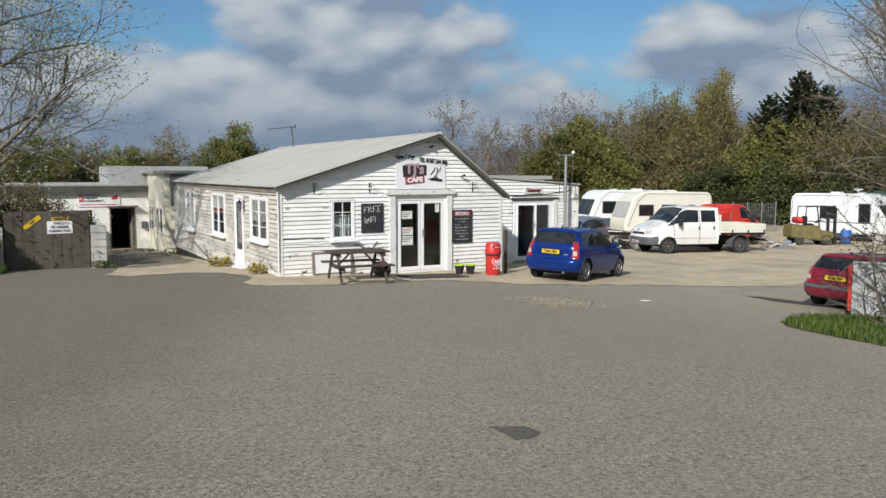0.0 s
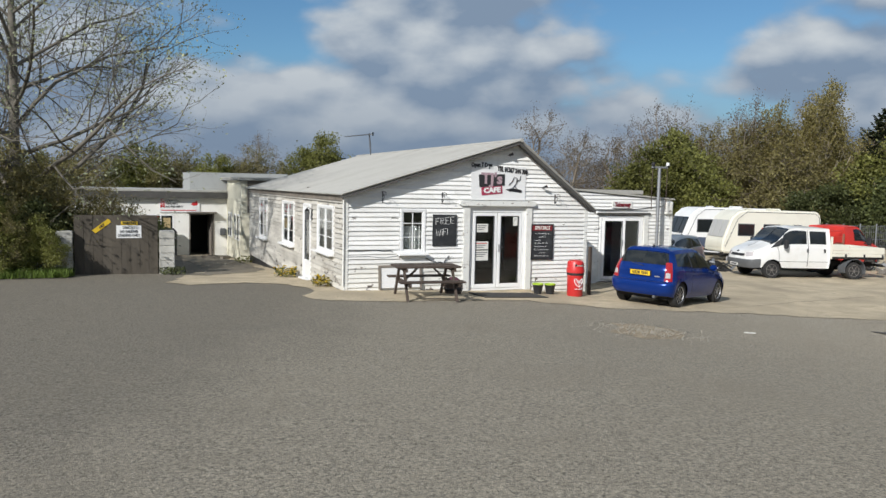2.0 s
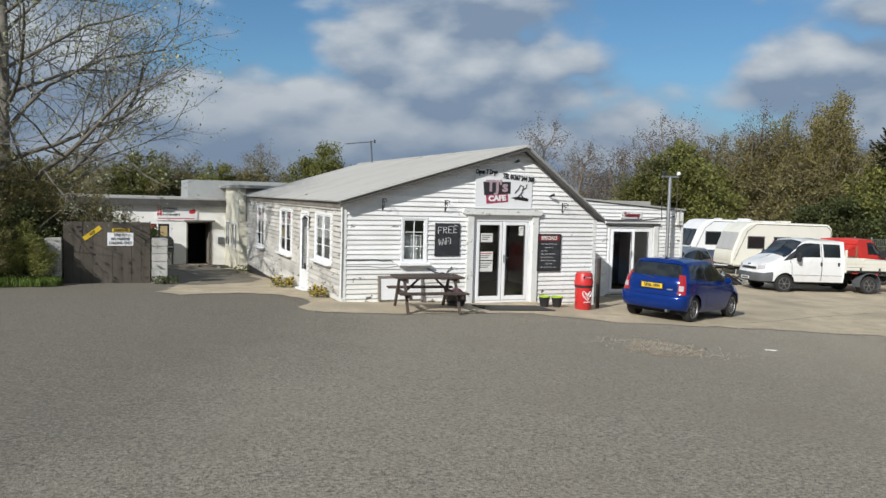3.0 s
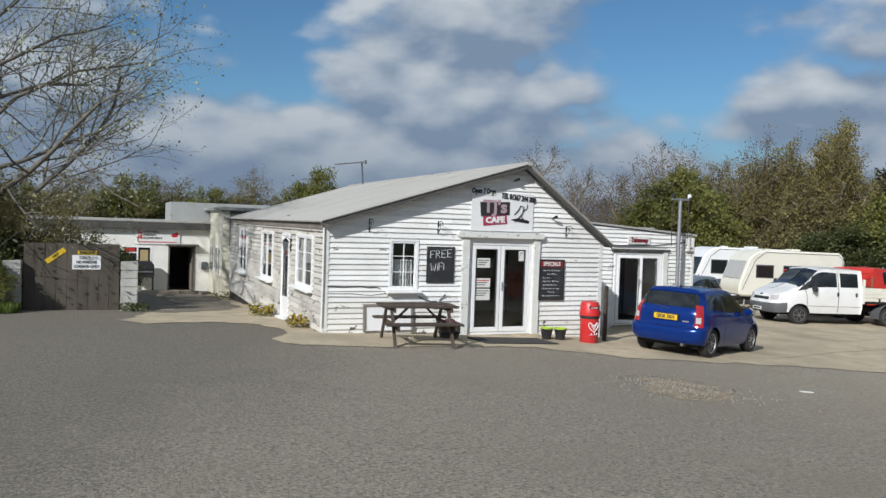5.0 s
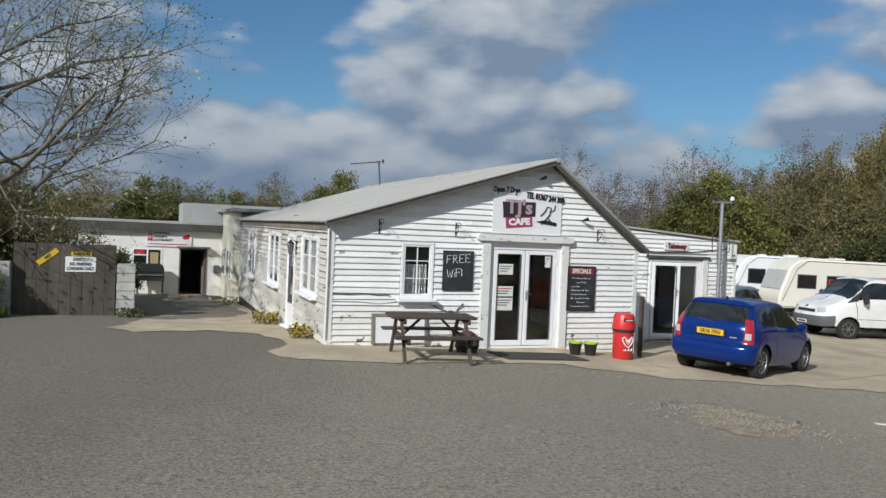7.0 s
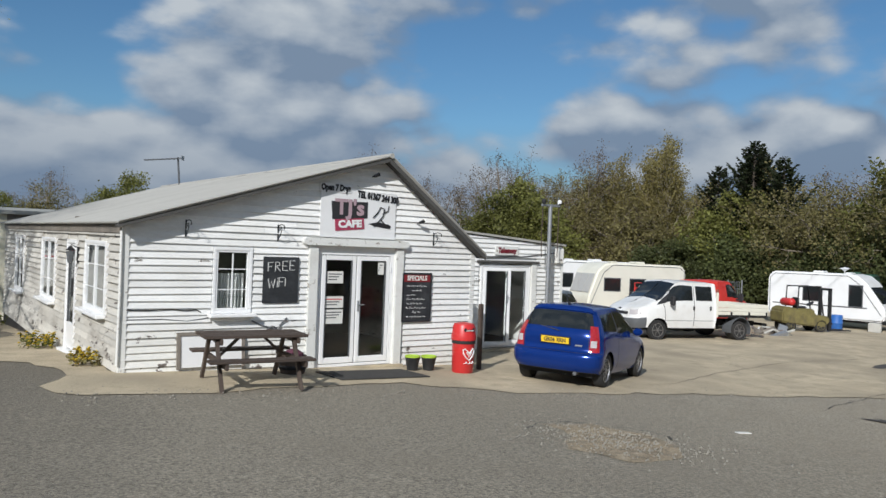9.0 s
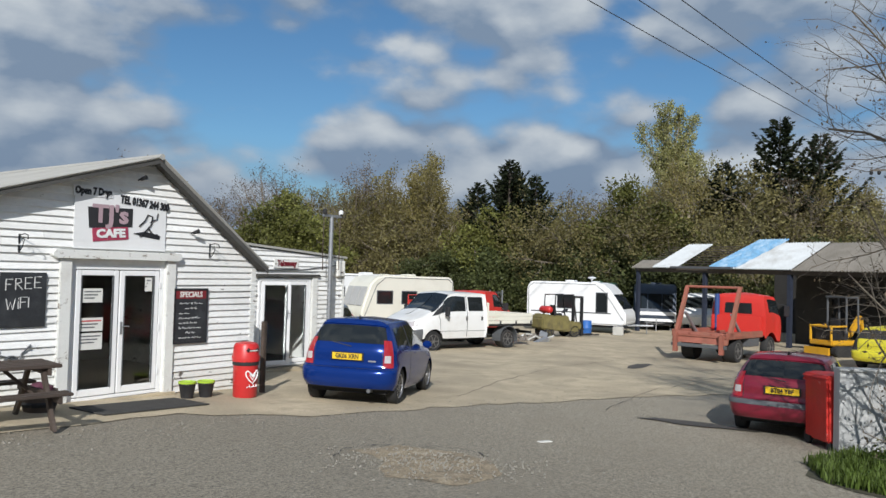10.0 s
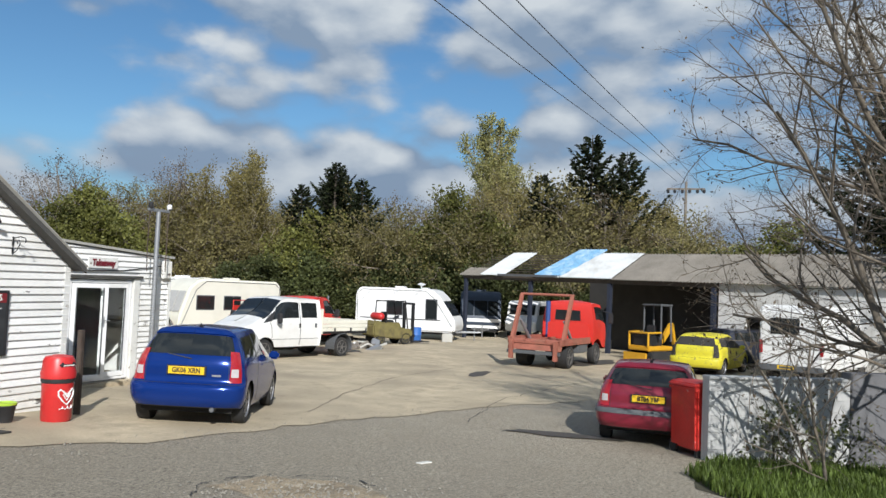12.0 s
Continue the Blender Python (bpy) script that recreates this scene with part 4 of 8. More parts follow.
def wheel(parent, x, y, r, width, spokes=8, rim=ALLOY, hub_in=0.62, double=False, name="wheel"):
    """A wheel whose outer face looks along the sign of y."""
    s = 1 if y > 0 else -1
    m = pose(x, y, r, -90 * s, 0, 0)
    tyre = part(name, Geo().lathe([(r * 0.60, -width), (r * 0.93, -width), (r, -width * 0.8), (r, -width * 0.2), (r * 0.94, 0), (r * 0.72, 0.0), (r * 0.66, -0.02)], 28, m), RUBBER, parent, smooth=True)
    part("rim", Geo().lathe([(r * 0.68, -width * 0.9), (r * 0.68, -0.012), (r * 0.64, -0.004), (r * 0.60, -0.03), (r * 0.58, -0.075), (0.02, -0.08)], 28, m), rim, tyre, smooth=True)
    for k in range(spokes):
        a = 2 * math.pi * k / spokes
        g = Geo().box(r * 0.10, r * 0.61, -r * 0.055, r * 0.055, -0.07, -0.018, m @ pose(0, 0, 0, 0, 0, math.degrees(a)))
        part("spoke", g, rim, tyre, bevel=0.006)
    part("hub_cap", Geo().lathe([(r * 0.16, -0.06), (r * 0.15, -0.008), (r * 0.04, -0.004)], 14, m), rim, tyre, smooth=True)
    return tyre


def number_plate(parent, text, m, mat, w=0.52, h=0.11):
    plate = part("number_plate", Geo().box(-w / 2, w / 2, -0.006, 0.006, -h / 2, h / 2, m), mat, parent, "number plate with black characters", bevel=0.003)
    if text:
        lettering("characters", text, h * 0.95, BLACK, plate, m @ Matrix.Translation((0, -0.008, 0)) @ FRONT, bold=0.003, squeeze=0.83)
    else:
        part("characters", Geo().box(-w * 0.4, w * 0.4, -0.009, -0.006, -h * 0.28, h * 0.28, m), GREY_PLASTIC, plate)


def hatchback(name, label, paint, m, text="", plate=PLATE_YELLOW, wrecked=False, bumper=None, low_lamps=False, group="", k=(1.0, 1.0, 1.0)):
    """A small three-door hatchback; its origin is on the ground below the rear axle, and it faces +x."""
    car = thing(name, label, "car", m, group)
    kx, ky, kz = k
    half = [  # rows from the tail's middle round the side to the nose's middle, each from sill to roof
        [(-0.64, 0, 0.29), (-0.70, 0, 0.40), (-0.70, 0, 0.585), (-0.605, 0, 0.68), (-0.585, 0, 0.97), (-0.33, 0, 1.37), (-0.20, 0, 1.435), (-0.05, 0, 1.445)],
        [(-0.61, 0.52, 0.29), (-0.67, 0.56, 0.40), (-0.67, 0.56, 0.585), (-0.58, 0.55, 0.68), (-0.555, 0.54, 0.97), (-0.31, 0.44, 1.36), (-0.18, 0.30, 1.425), (-0.05, 0.02, 1.445)],
        [(-0.44, 0.76, 0.28), (-0.50, 0.81, 0.40), (-0.52, 0.825, 0.585), (-0.47, 0.79, 0.69), (-0.43, 0.74, 0.97), (-0.25, 0.58, 1.33), (-0.15, 0.46, 1.40), (0.0, 0.02, 1.45)],
        [(-0.10, 0.77, 0.25), (-0.10, 0.825, 0.40), (-0.10, 0.835, 0.60), (-0.10, 0.82, 0.80), (-0.08, 0.79, 0.99), (0.02, 0.62, 1.34), (0.05, 0.50, 1.42), (0.10, 0.02, 1.462)],
        [(0.55, 0.76, 0.22), (0.55, 0.82, 0.38), (0.55, 0.835, 0.60), (0.55, 0.825, 0.80), (0.55, 0.80, 0.96), (0.52, 0.63, 1.37), (0.52, 0.51, 1.44), (0.52, 0.02, 1.475)],
        [(1.25, 0.76, 0.22), (1.25, 0.82, 0.38), (1.25, 0.835, 0.60), (1.25, 0.82, 0.80), (1.25, 0.79, 0.93), (1.10, 0.62, 1.36), (1.08, 0.50, 1.43), (1.08, 0.02, 1.465)],
        [(1.95, 0.76, 0.23), (1.95, 0.81, 0.38), (1.95, 0.83, 0.60), (1.95, 0.81, 0.78), (1.92, 0.77, 0.90), (1.62, 0.60, 1.22), (1.50, 0.48, 1.33), (1.46, 0.02, 1.38)],
        [(2.45, 0.75, 0.24), (2.45, 0.81, 0.38), (2.45, 0.82, 0.58), (2.42, 0.79, 0.74), (2.38, 0.74, 0.84), (2.12, 0.62, 0.93), (2.08, 0.5, 0.96), (2.05, 0.02, 0.99)],
        [(2.78, 0.66, 0.24), (2.82, 0.70, 0.38), (2.80, 0.70, 0.55), (2.74, 0.66, 0.68), (2.68, 0.62, 0.77), (2.50, 0.54, 0.84), (2.45, 0.42, 0.86), (2.40, 0.02, 0.89)],
        [(2.96, 0, 0.24), (3.02, 0, 0.38), (2.99, 0, 0.55), (2.92, 0, 0.66), (2.84, 0, 0.74), (2.68, 0, 0.81), (2.60, 0, 0.83), (2.5, 0, 0.86)],
    ]
    sh = Shell([[(x * kx, y * ky, z * kz) for x, y, z in row] for row in half])
    r = 0.315 * kz
    part("body", sh.body(8, 6, ((0, r), (2.315 * kx, r)), 0.35 * kz), paint, car, smooth=True)
    part("underbody", Geo().box(-0.45 * kx, 2.7 * kx, -0.66 * ky, 0.66 * ky, 0.20, 0.62 * kz), UNDERSIDE, car)
    glass = CAR_GLASS
    # no glass on a wreck: near-black panels stand for the shade inside its openings
    if wrecked:
        glass = DARK
    part("rear_window", sh.panel(0.0, 1.58, 4.20, 4.90, 0.003, both=True, n=10), glass, car, "dark rear window panel", smooth=True)
    pair("quarter_window", sh, glass, car, "", 2.62, 3.95, 4.12, 4.90, 0.004, n=8)
    pair("door_window", sh, glass, car, "", 4.08, 6.25, 4.06, 4.93, 0.004, n=10)
    part("windscreen", sh.panel(6.15, 6.95, 5.1, 7.0, 0.005, both=True, n=10), glass, car, smooth=True)
    pair("pillar_trim", sh, BLACK, car, "", 3.96, 4.07, 4.10, 4.92, 0.005, n=2)
    lamp = (1.18, 1.92, 2.85, 4.35) if not low_lamps else (1.30, 1.95, 2.75, 3.75)
    for s in (1, -1):
        light = part("tail_lamp", sh.panel(*lamp, 0.010, 0.02, side=s, skew=0.05), LAMP_RED if not wrecked else DARK, car, "red tail lamp", smooth=True)
        if not wrecked:
            part("lens", sh.panel(lamp[0] + 0.08, lamp[1] - 0.22, lamp[2] + 0.42, lamp[2] + 0.82, 0.016, 0.012, side=s, skew=0.05), LAMP_CLEAR, light, smooth=True)
        part("head_lamp", sh.panel(7.45, 8.3, 2.9, 4.0, 0.008, 0.02, side=s), LAMP_CLEAR, car, smooth=True)
        mirror = part("door_mirror", Geo().box(1.62 * kx, 1.74 * kx, s * 0.80 * ky, s * 0.98 * ky, 0.90 * kz, 1.04 * kz), paint, car, bevel=0.035, segments=3)
        part("door_handle", sh.panel(4.5, 4.78, 3.35, 3.50, 0.018, 0.02, side=s, n=3, m=2), paint, car)
    pair("door_seam", sh, BLACK, car, "", 4.03, 4.05, 0.6, 4.0, 0.002, 0.004, n=1, m=12)
    pair("hatch_seam", sh, BLACK, car, "", 1.14, 1.165, 2.62, 4.0, 0.002, 0.004, n=1, m=10)
    part("bumper_seam", sh.panel(0.0, 2.9, 2.55, 2.60, 0.003, 0.006, both=True, n=24, m=1), BLACK, car)
    if bumper:
        part("bumper_strip", sh.panel(0.0, 3.0, 1.75, 2.35, 0.012, 0.02, both=True, n=24, m=3), bumper, car, smooth=True)
    part("lower_valance", sh.panel(0.0, 1.9, 0.0, 0.16, 0.004, 0.01, both=True, n=12, m=2), UNDERSIDE, car)
    if not wrecked:
        part("wiper", Geo().tube([(-0.585 * kx, -0.05, 0.99 * kz), (-0.53 * kx, 0.32, 1.05 * kz)], 0.010, 5), BLACK, car)
        part("aerial", Geo().tube([(0.02 * kx, 0, 1.45 * kz), (-0.02 * kx, 0, 1.50 * kz)], [0.03, 0.012], 8), BLACK, car)
        part("exhaust_tip", Geo().tube([(-0.68 * kx, -0.42, 0.27), (-0.50 * kx, -0.42, 0.27)], 0.034, 12), GREY_PLASTIC, car, "dull exhaust tip", smooth=True)
        part("spoiler", sh.panel(0.0, 1.75, 4.93, 5.45, 0.022, 0.03, both=True, n=12, m=4), paint, car, smooth=True)
        part("hatch_badge", sh.panel(0.66, 0.88, 3.28, 3.38, 0.006, 0.01, side=-1, n=3, m=2), ALLOY, car)
        pm = pose(-0.635 * kx, 0, 0.82 * kz, 6, 0, -90)
        number_plate(car, text, pm, plate)
        part("plate_recess", Geo().box(-0.285, 0.285, 0.004, 0.03, -0.068, 0.068, pm), BLACK, car)
    for x in (0, 2.315 * kx):
        for s in (1, -1):
            wheel(car, x, s * 0.80 * ky, r, 0.19, 9 if not wrecked else 5)
    return car


BLUE_M = on_ground(7.32, -2.30, 25.5)
blue = hatchback("hatchback", "blue three-door hatchback parked beside the café", BLUE_CAR, BLUE_M, "GK06 XRN", k=(1.01, 1.0, 1.0))
red = hatchback("hatchback", "dark red hatchback with grey bumper strip by the wall", RED_CAR, on_ground(10.62, -8.72, 4) @ Matrix.Scale(0.94, 4), "BT04 YBF", bumper=GREY_PLASTIC, k=(1.02, 1.03, 0.93))
YELLOW_PAINT = material("yellow_scraped_paint", (0.62, 0.55, 0.03), 0.5, spread=0.12, scale=3, stain=(0.30, 0.26, 0.05), stain_amount=0.5, wear=(0.20, 0.17, 0.10), wear_amount=0.3)
yellow = hatchback("wrecked_hatchback", "stripped yellow hatchback with no glass", YELLOW_PAINT, on_ground(25.3, -8.45, -14), wrecked=True, k=(1.05, 1.02, 0.95))
dark_car = hatchback("hatchback", "dark blue hatchback parked before the shed", material("dark_navy_paint", (0.018, 0.022, 0.035), 0.35, coat=0.5, spread=0.1), on_ground(29.6, -9.15, -52), plate=PLATE_YELLOW, k=(1.1, 1.03, 1.02))
silver = hatchback("hatchback", "silver grey hatchback half hidden behind the takeaway", material("silver_grey_paint", (0.24, 0.27, 0.30), 0.35, metal=0.5, coat=0.5), on_ground(16.6, 7.6, 205), k=(1.1, 1.0, 1.0))


def dropside(name, label, paint, m, crew=True, bed=None, rails=None):
    """A dropside truck; its origin is on the ground below the rear axle, and it faces +x."""
    t = thing(name, label, "truck", m)
    back = 1.15 if crew else 1.75
    mid = (back + 2.9) / 2
    rows = [
        [(back, 0, 0.42), (back, 0, 0.70), (back, 0, 1.10), (back, 0, 1.30), (back, 0, 1.86), (back + 0.02, 0, 1.96), (back + 0.10, 0, 2.0)],
        [(back, 0.93, 0.42), (back, 0.98, 0.70), (back, 0.98, 1.10), (back, 0.96, 1.30), (back, 0.86, 1.86), (back + 0.02, 0.78, 1.95), (back + 0.10, 0.02, 2.0)],
        [(back + 0.06, 0.95, 0.42), (back + 0.06, 1.0, 0.70), (back + 0.06, 1.0, 1.10), (back + 0.06, 0.98, 1.30), (back + 0.06, 0.87, 1.87), (back + 0.10, 0.78, 1.97), (back + 0.2, 0.02, 2.01)],
        [(mid, 0.95, 0.42), (mid, 1.0, 0.70), (mid, 1.0, 1.10), (mid, 0.98, 1.30), (mid, 0.86, 1.88), (mid, 0.77, 1.98), (mid, 0.02, 2.03)],
        [(2.95, 0.95, 0.42), (2.95, 1.0, 0.70), (2.95, 1.0, 1.10), (2.95, 0.97, 1.27), (2.78, 0.84, 1.86), (2.72, 0.75, 1.94), (2.66, 0.02, 1.99)],
        [(3.55, 0.95, 0.45), (3.55, 1.0, 0.70), (3.60, 0.98, 1.02), (3.66, 0.92, 1.16), (3.36, 0.86, 1.38), (3.18, 0.78, 1.52), (3.14, 0.02, 1.60)],
        [(4.00, 0.92, 0.42), (4.00, 0.96, 0.66), (4.02, 0.92, 0.94), (4.02, 0.86, 1.10), (3.80, 0.81, 1.21), (3.74, 0.70, 1.25), (3.70, 0.02, 1.30)],
        [(4.32, 0.70, 0.40), (4.36, 0.74, 0.62), (4.31, 0.70, 0.88), (4.26, 0.65, 1.02), (4.06, 0.6, 1.13), (3.98, 0.5, 1.16), (3.92, 0.02, 1.22)],
        [(4.46, 0, 0.40), (4.50, 0, 0.62), (4.43, 0, 0.88), (4.36, 0, 1.01), (4.16, 0, 1.11), (4.08, 0, 1.14), (3.97, 0, 1.20)],
    ]
    sh = Shell(rows)
    part("cab", sh.body(8, 6, ((3.50, 0.34),), 0.41), paint, t, smooth=True)
    part("windscreen", sh.panel(4.1, 5.55, 4.35, 6.0, 0.008, both=True, n=14, m=10), CAR_GLASS, t, "raked dark windscreen", smooth=True)
    pair("door_window", sh, CAR_GLASS, t, "", 3.08, 4.35, 3.12, 3.92, 0.006)
    if crew:
        pair("rear_door_window", sh, CAR_GLASS, t, "", 2.12, 2.92, 3.12, 3.92, 0.006)
        pair("door_seam", sh, BLACK, t, "", 3.0, 3.025, 0.3, 4.0, 0.002, 0.004, n=1, m=12)
    pair("quarter_trim", sh, BLACK, t, "", 4.35, 4.85, 3.05, 3.7, 0.008, n=4, skew=-0.1)
    pair("door_seam", sh, BLACK, t, "", 4.42, 4.445, 0.3, 3.0, 0.002, 0.004, n=1, m=12)
    pair("rubbing_seam", sh, GREY_PLASTIC, t, "", 1.9, 4.5, 0.9, 0.94, 0.004, 0.008, n=14, m=1)
    part("bumper", sh.panel(5.95, 8.0, 0.0, 1.35, 0.02, 0.04, both=True, n=18, m=5), GREY_PLASTIC, t, "grey plastic bumper", smooth=True)
    part("grille", sh.panel(7.35, 8.0, 1.75, 2.25, 0.006, 0.02, both=True, n=8, m=2), BLACK, t)
    part("badge", sh.panel(7.85, 8.0, 2.7, 3.1, 0.012, 0.02, both=True, n=3, m=2), BLACK, t)
    for s in (1, -1):
        part("head_lamp", sh.panel(6.4, 7.25, 1.8, 2.75, 0.01, 0.02, side=s), LAMP_CLEAR, t, "clear head lamp", smooth=True)
        mir = part("door_mirror", Geo().box(3.02, 3.14, s * 1.05, s * 1.26, 1.18, 1.52), BLACK, t, bevel=0.04, segments=3)
        part("mirror_arm", Geo().tube([(3.0, s * 0.96, 1.25), (3.06, s * 1.08, 1.25)], 0.03, 6), BLACK, mir)
        part("door_handle", Geo().box(2.02 if crew else 1.9, 2.10 if crew else 1.98, s * 1.0, s * 1.02, 1.03, 1.17), BLACK, t, bevel=0.008)
        if crew:
            part("door_handle", Geo().box(1.30, 1.38, s * 1.0, s * 1.02, 1.03, 1.17), BLACK, t, bevel=0.008)
        wheel(t, 3.50, s * 0.97, 0.34, 0.22, 6, OLD_RIM)
        wheel(t, 0.0, s * 0.99, 0.34, 0.40, 6, OLD_RIM)
        guard = Geo()
        pts = [(0.46 * math.cos(a), 0.36 + 0.46 * math.sin(a)) for a in np.linspace(-0.2, math.pi + 0.3, 14)]
        inner = [(p[0] * 0.95, 0.36 + (p[1] - 0.36) * 0.95) for p in pts]
        guard.prism(pts + inner[::-1], "y", s * 0.62, s * 1.03)
        part("mudguard", guard, GREY_PLASTIC, t)
        part("chassis_rail", Geo().box(-1.15, 3.6, s * 0.36, s * 0.46, 0.48, 0.66), UNDERSIDE, t, bevel=0.01)
    number_plate(t, "", pose(4.52, 0, 0.50, 0, 0, 90), PLATE_WHITE)
    part("underbody", Geo().box(back, 4.2, -0.80, 0.80, 0.34, 0.72), UNDERSIDE, t)
    part("bed_floor", Geo().box(-1.25, back - 0.1, -1.0, 1.0, 0.80, 0.88), UNDERSIDE, t, bevel=0.01)
    bed = bed or CREAM_GRP
    for s in (1, -1):
        for k in range(3):
            part("side_board", Geo().box(-1.24, back - 0.12, s * 0.985, s * 1.02, 0.89 + 0.128 * k, 1.008 + 0.128 * k), bed, t, bevel=0.008)
        for x in (-1.2, -0.4, 0.4):
            part("hinge", Geo().box(x, x + 0.07, s * 1.02, s * 1.035, 0.82, 1.0), BLACK, t)
        part("bed_post", Geo().box(back - 0.14, back - 0.07, s * 0.94, s * 1.02, 0.8, 1.66), bed, t, bevel=0.008)
    for k in range(3):
        part("tail_board", Geo().box(-1.27, -1.24, -1.0, 1.0, 0.89 + 0.128 * k, 1.008 + 0.128 * k), bed, t, bevel=0.008)
    part("head_board", Geo().box(back - 0.12, back - 0.08, -0.94, 0.94, 0.88, 1.52), rails or GREY_PLASTIC, t, bevel=0.008)
    if rails:
        for s in (1, -1):
            part("load_rail", Geo().tube([(back - 0.1, s * 0.9, 1.6), (back - 0.1, s * 0.9, 1.78), (-1.2, s * 0.9, 1.78), (-1.2, s * 0.9, 0.9)], 0.022, 6), rails, t)
        part("sheet_side", Geo().box(-1.2, back - 0.1, -0.93, -0.90, 1.28, 1.56), rails, t, "red sheeted load side")
        part("sheet_side", Geo().box(-1.2, back - 0.1, 0.90, 0.93, 1.28, 1.60), rails, t, "red sheeted load side")
    part("tail_frame", Geo().box(-1.32, -1.27, -0.9, 0.9, 0.5, 0.6), UNDERSIDE, t)
    return t


dropside("dropside_truck", "white crew-cab dropside truck with cream boards", WHITE_CAR, on_ground(21.62, 4.15, 166.5))
dropside("dropside_truck", "red dropside truck parked behind the white one", RED_CAB, on_ground(22.4, 6.9, 2), crew=False, bed=RUST_RED, rails=RED_CAB)


# skip lorry with its tipping arms
lorry = thing("skip_lorry", "small red skip lorry with rusty bed and lifting arms", "lorry", on_ground(23.6, -3.5, -7))
cab_rows = [
    [(2.15, 0, 0.85), (2.15, 0, 1.2), (2.15, 0, 1.7), (2.18, 0, 2.12), (2.28, 0, 2.26), (2.5, 0, 2.32)],
    [(2.15, 0.86, 0.85), (2.15, 0.90, 1.2), (2.15, 0.88, 1.7), (2.19, 0.80, 2.12), (2.28, 0.72, 2.24), (2.5, 0.02, 2.32)],
    [(2.25, 0.93, 0.75), (2.25, 0.96, 1.2), (2.25, 0.93, 1.7), (2.28, 0.84, 2.13), (2.36, 0.74, 2.25), (2.6, 0.02, 2.33)],
    [(2.95, 0.95, 0.70), (2.95, 0.98, 1.2), (2.95, 0.95, 1.68), (2.90, 0.85, 2.13), (2.9, 0.74, 2.24), (2.9, 0.02, 2.32)],
    [(3.60, 0.93, 0.55), (3.60, 0.96, 1.1), (3.55, 0.92, 1.5), (3.30, 0.82, 2.08), (3.22, 0.72, 2.18), (3.2, 0.02, 2.26)],
    [(3.75, 0, 0.55), (3.78, 0, 1.1), (3.72, 0, 1.45), (3.42, 0, 2.06), (3.30, 0, 2.16), (3.25, 0, 2.25)],
]
sh = Shell(cab_rows)
part("cab", sh.body(8, 6, ((2.75, 0.44),), 0.50), RED_CAB, lorry, smooth=True)
part("cab_rear_window", sh.panel(0.0, 0.55, 1.75, 2.55, 0.006, both=True), CAR_GLASS, lorry, smooth=True)
pair("door_window", sh, CAR_GLASS, lorry, "", 2.4, 3.8, 1.9, 2.9, 0.006)
part("windscreen", sh.panel(4.1, 5.0, 2.0, 2.95, 0.006, both=True), CAR_GLASS, lorry, smooth=True)
part("rear_ribs", sh.panel(0.7, 0.75, 0.2, 1.6, 0.02, 0.03, both=True, n=1), RED_CAB, lorry)
for s in (1, -1):
    part("chassis_rail", Geo().box(-0.9, 3.4, s * 0.34, s * 0.46, 0.62, 0.80), UNDERSIDE, lorry, bevel=0.01)
    wheel(lorry, 0.0, s * 0.92, 0.40, 0.42, 6, OLD_RIM)
    wheel(lorry, 2.75, s * 0.94, 0.40, 0.25, 6, OLD_RIM)
    part("bed_side", Geo().box(-0.95, 1.9, s * 0.88, s * 0.98, 0.80, 1.02), RUST_RED, lorry, bevel=0.012)
    arm = part("lifting_arm", Geo().prism([(-0.85, 0.86), (-0.62, 0.86), (0.10, 2.52), (-0.02, 2.52)], "y", s * 0.86, s * 0.98), RUST_RED, lorry, bevel=0.012)
    part("ram", Geo().tube([(0.5, s * 0.78, 0.9), (-0.35, s * 0.80, 1.6)], [0.06, 0.045], 10), STEEL, arm, smooth=True)
    part("mudguard", Geo().box(-0.45, 0.5, s * 0.60, s * 1.0, 0.86, 0.90), RUST_RED, lorry, bevel=0.01)
    part("side_locker", Geo().box(0.75, 1.7, s * 0.62, s * 0.94, 0.50, 0.80), GREY_PLASTIC, lorry, bevel=0.02)
    mir = part("door_mirror", Geo().box(3.42, 3.52, s * 1.12, s * 1.30, 1.5, 1.9), BLACK, lorry, bevel=0.03)
    part("mirror_arm", Geo().tube([(3.4, s * 0.92, 1.95), (3.47, s * 1.2, 1.9)], 0.015, 6), BLACK, mir)
    part("stabiliser_leg", Geo().box(-1.12, -0.98, s * 0.72, s * 0.86, 0.30, 0.95), RUST_RED, lorry, bevel=0.01)
part("cross_bar", Geo().tube([(0.03, -0.9, 2.48), (0.03, 0.9, 2.48)], 0.045, 10), RUST_RED, lorry)
part("bed_floor", Geo().box(-0.95, 2.0, -0.88, 0.88, 0.82, 0.90), RUST_RED, lorry, "rusty steel bed", bevel=0.01)
part("tail_plate", Geo().prism([(-1.02, 0.62), (-0.92, 0.62), (-0.72, 0.98), (-0.82, 0.98)], "y", -0.95, 0.95), RUST_RED, lorry, bevel=0.01)
part("head_panel", Geo().box(1.92, 2.0, -0.90, 0.90, 0.90, 1.50), RED_CAB, lorry, bevel=0.02)
for y in (-0.4, 0.35):
    part("bed_rib", Geo().box(-0.9, 1.9, y, y + 0.06, 0.90, 0.96), RUST_RED, lorry, bevel=0.008)
part("light_bar", Geo().box(-1.06, -1.0, -0.95, 0.95, 0.48, 0.60), GREY_PLASTIC, lorry, bevel=0.01)
part("exhaust_pipe", Geo().tube([(2.0, 0.72, 0.9), (2.0, 0.72, 2.25)], 0.09, 10), material("blue_steel", (0.03, 0.07, 0.22), 0.5, spread=0.2), lorry, smooth=True)


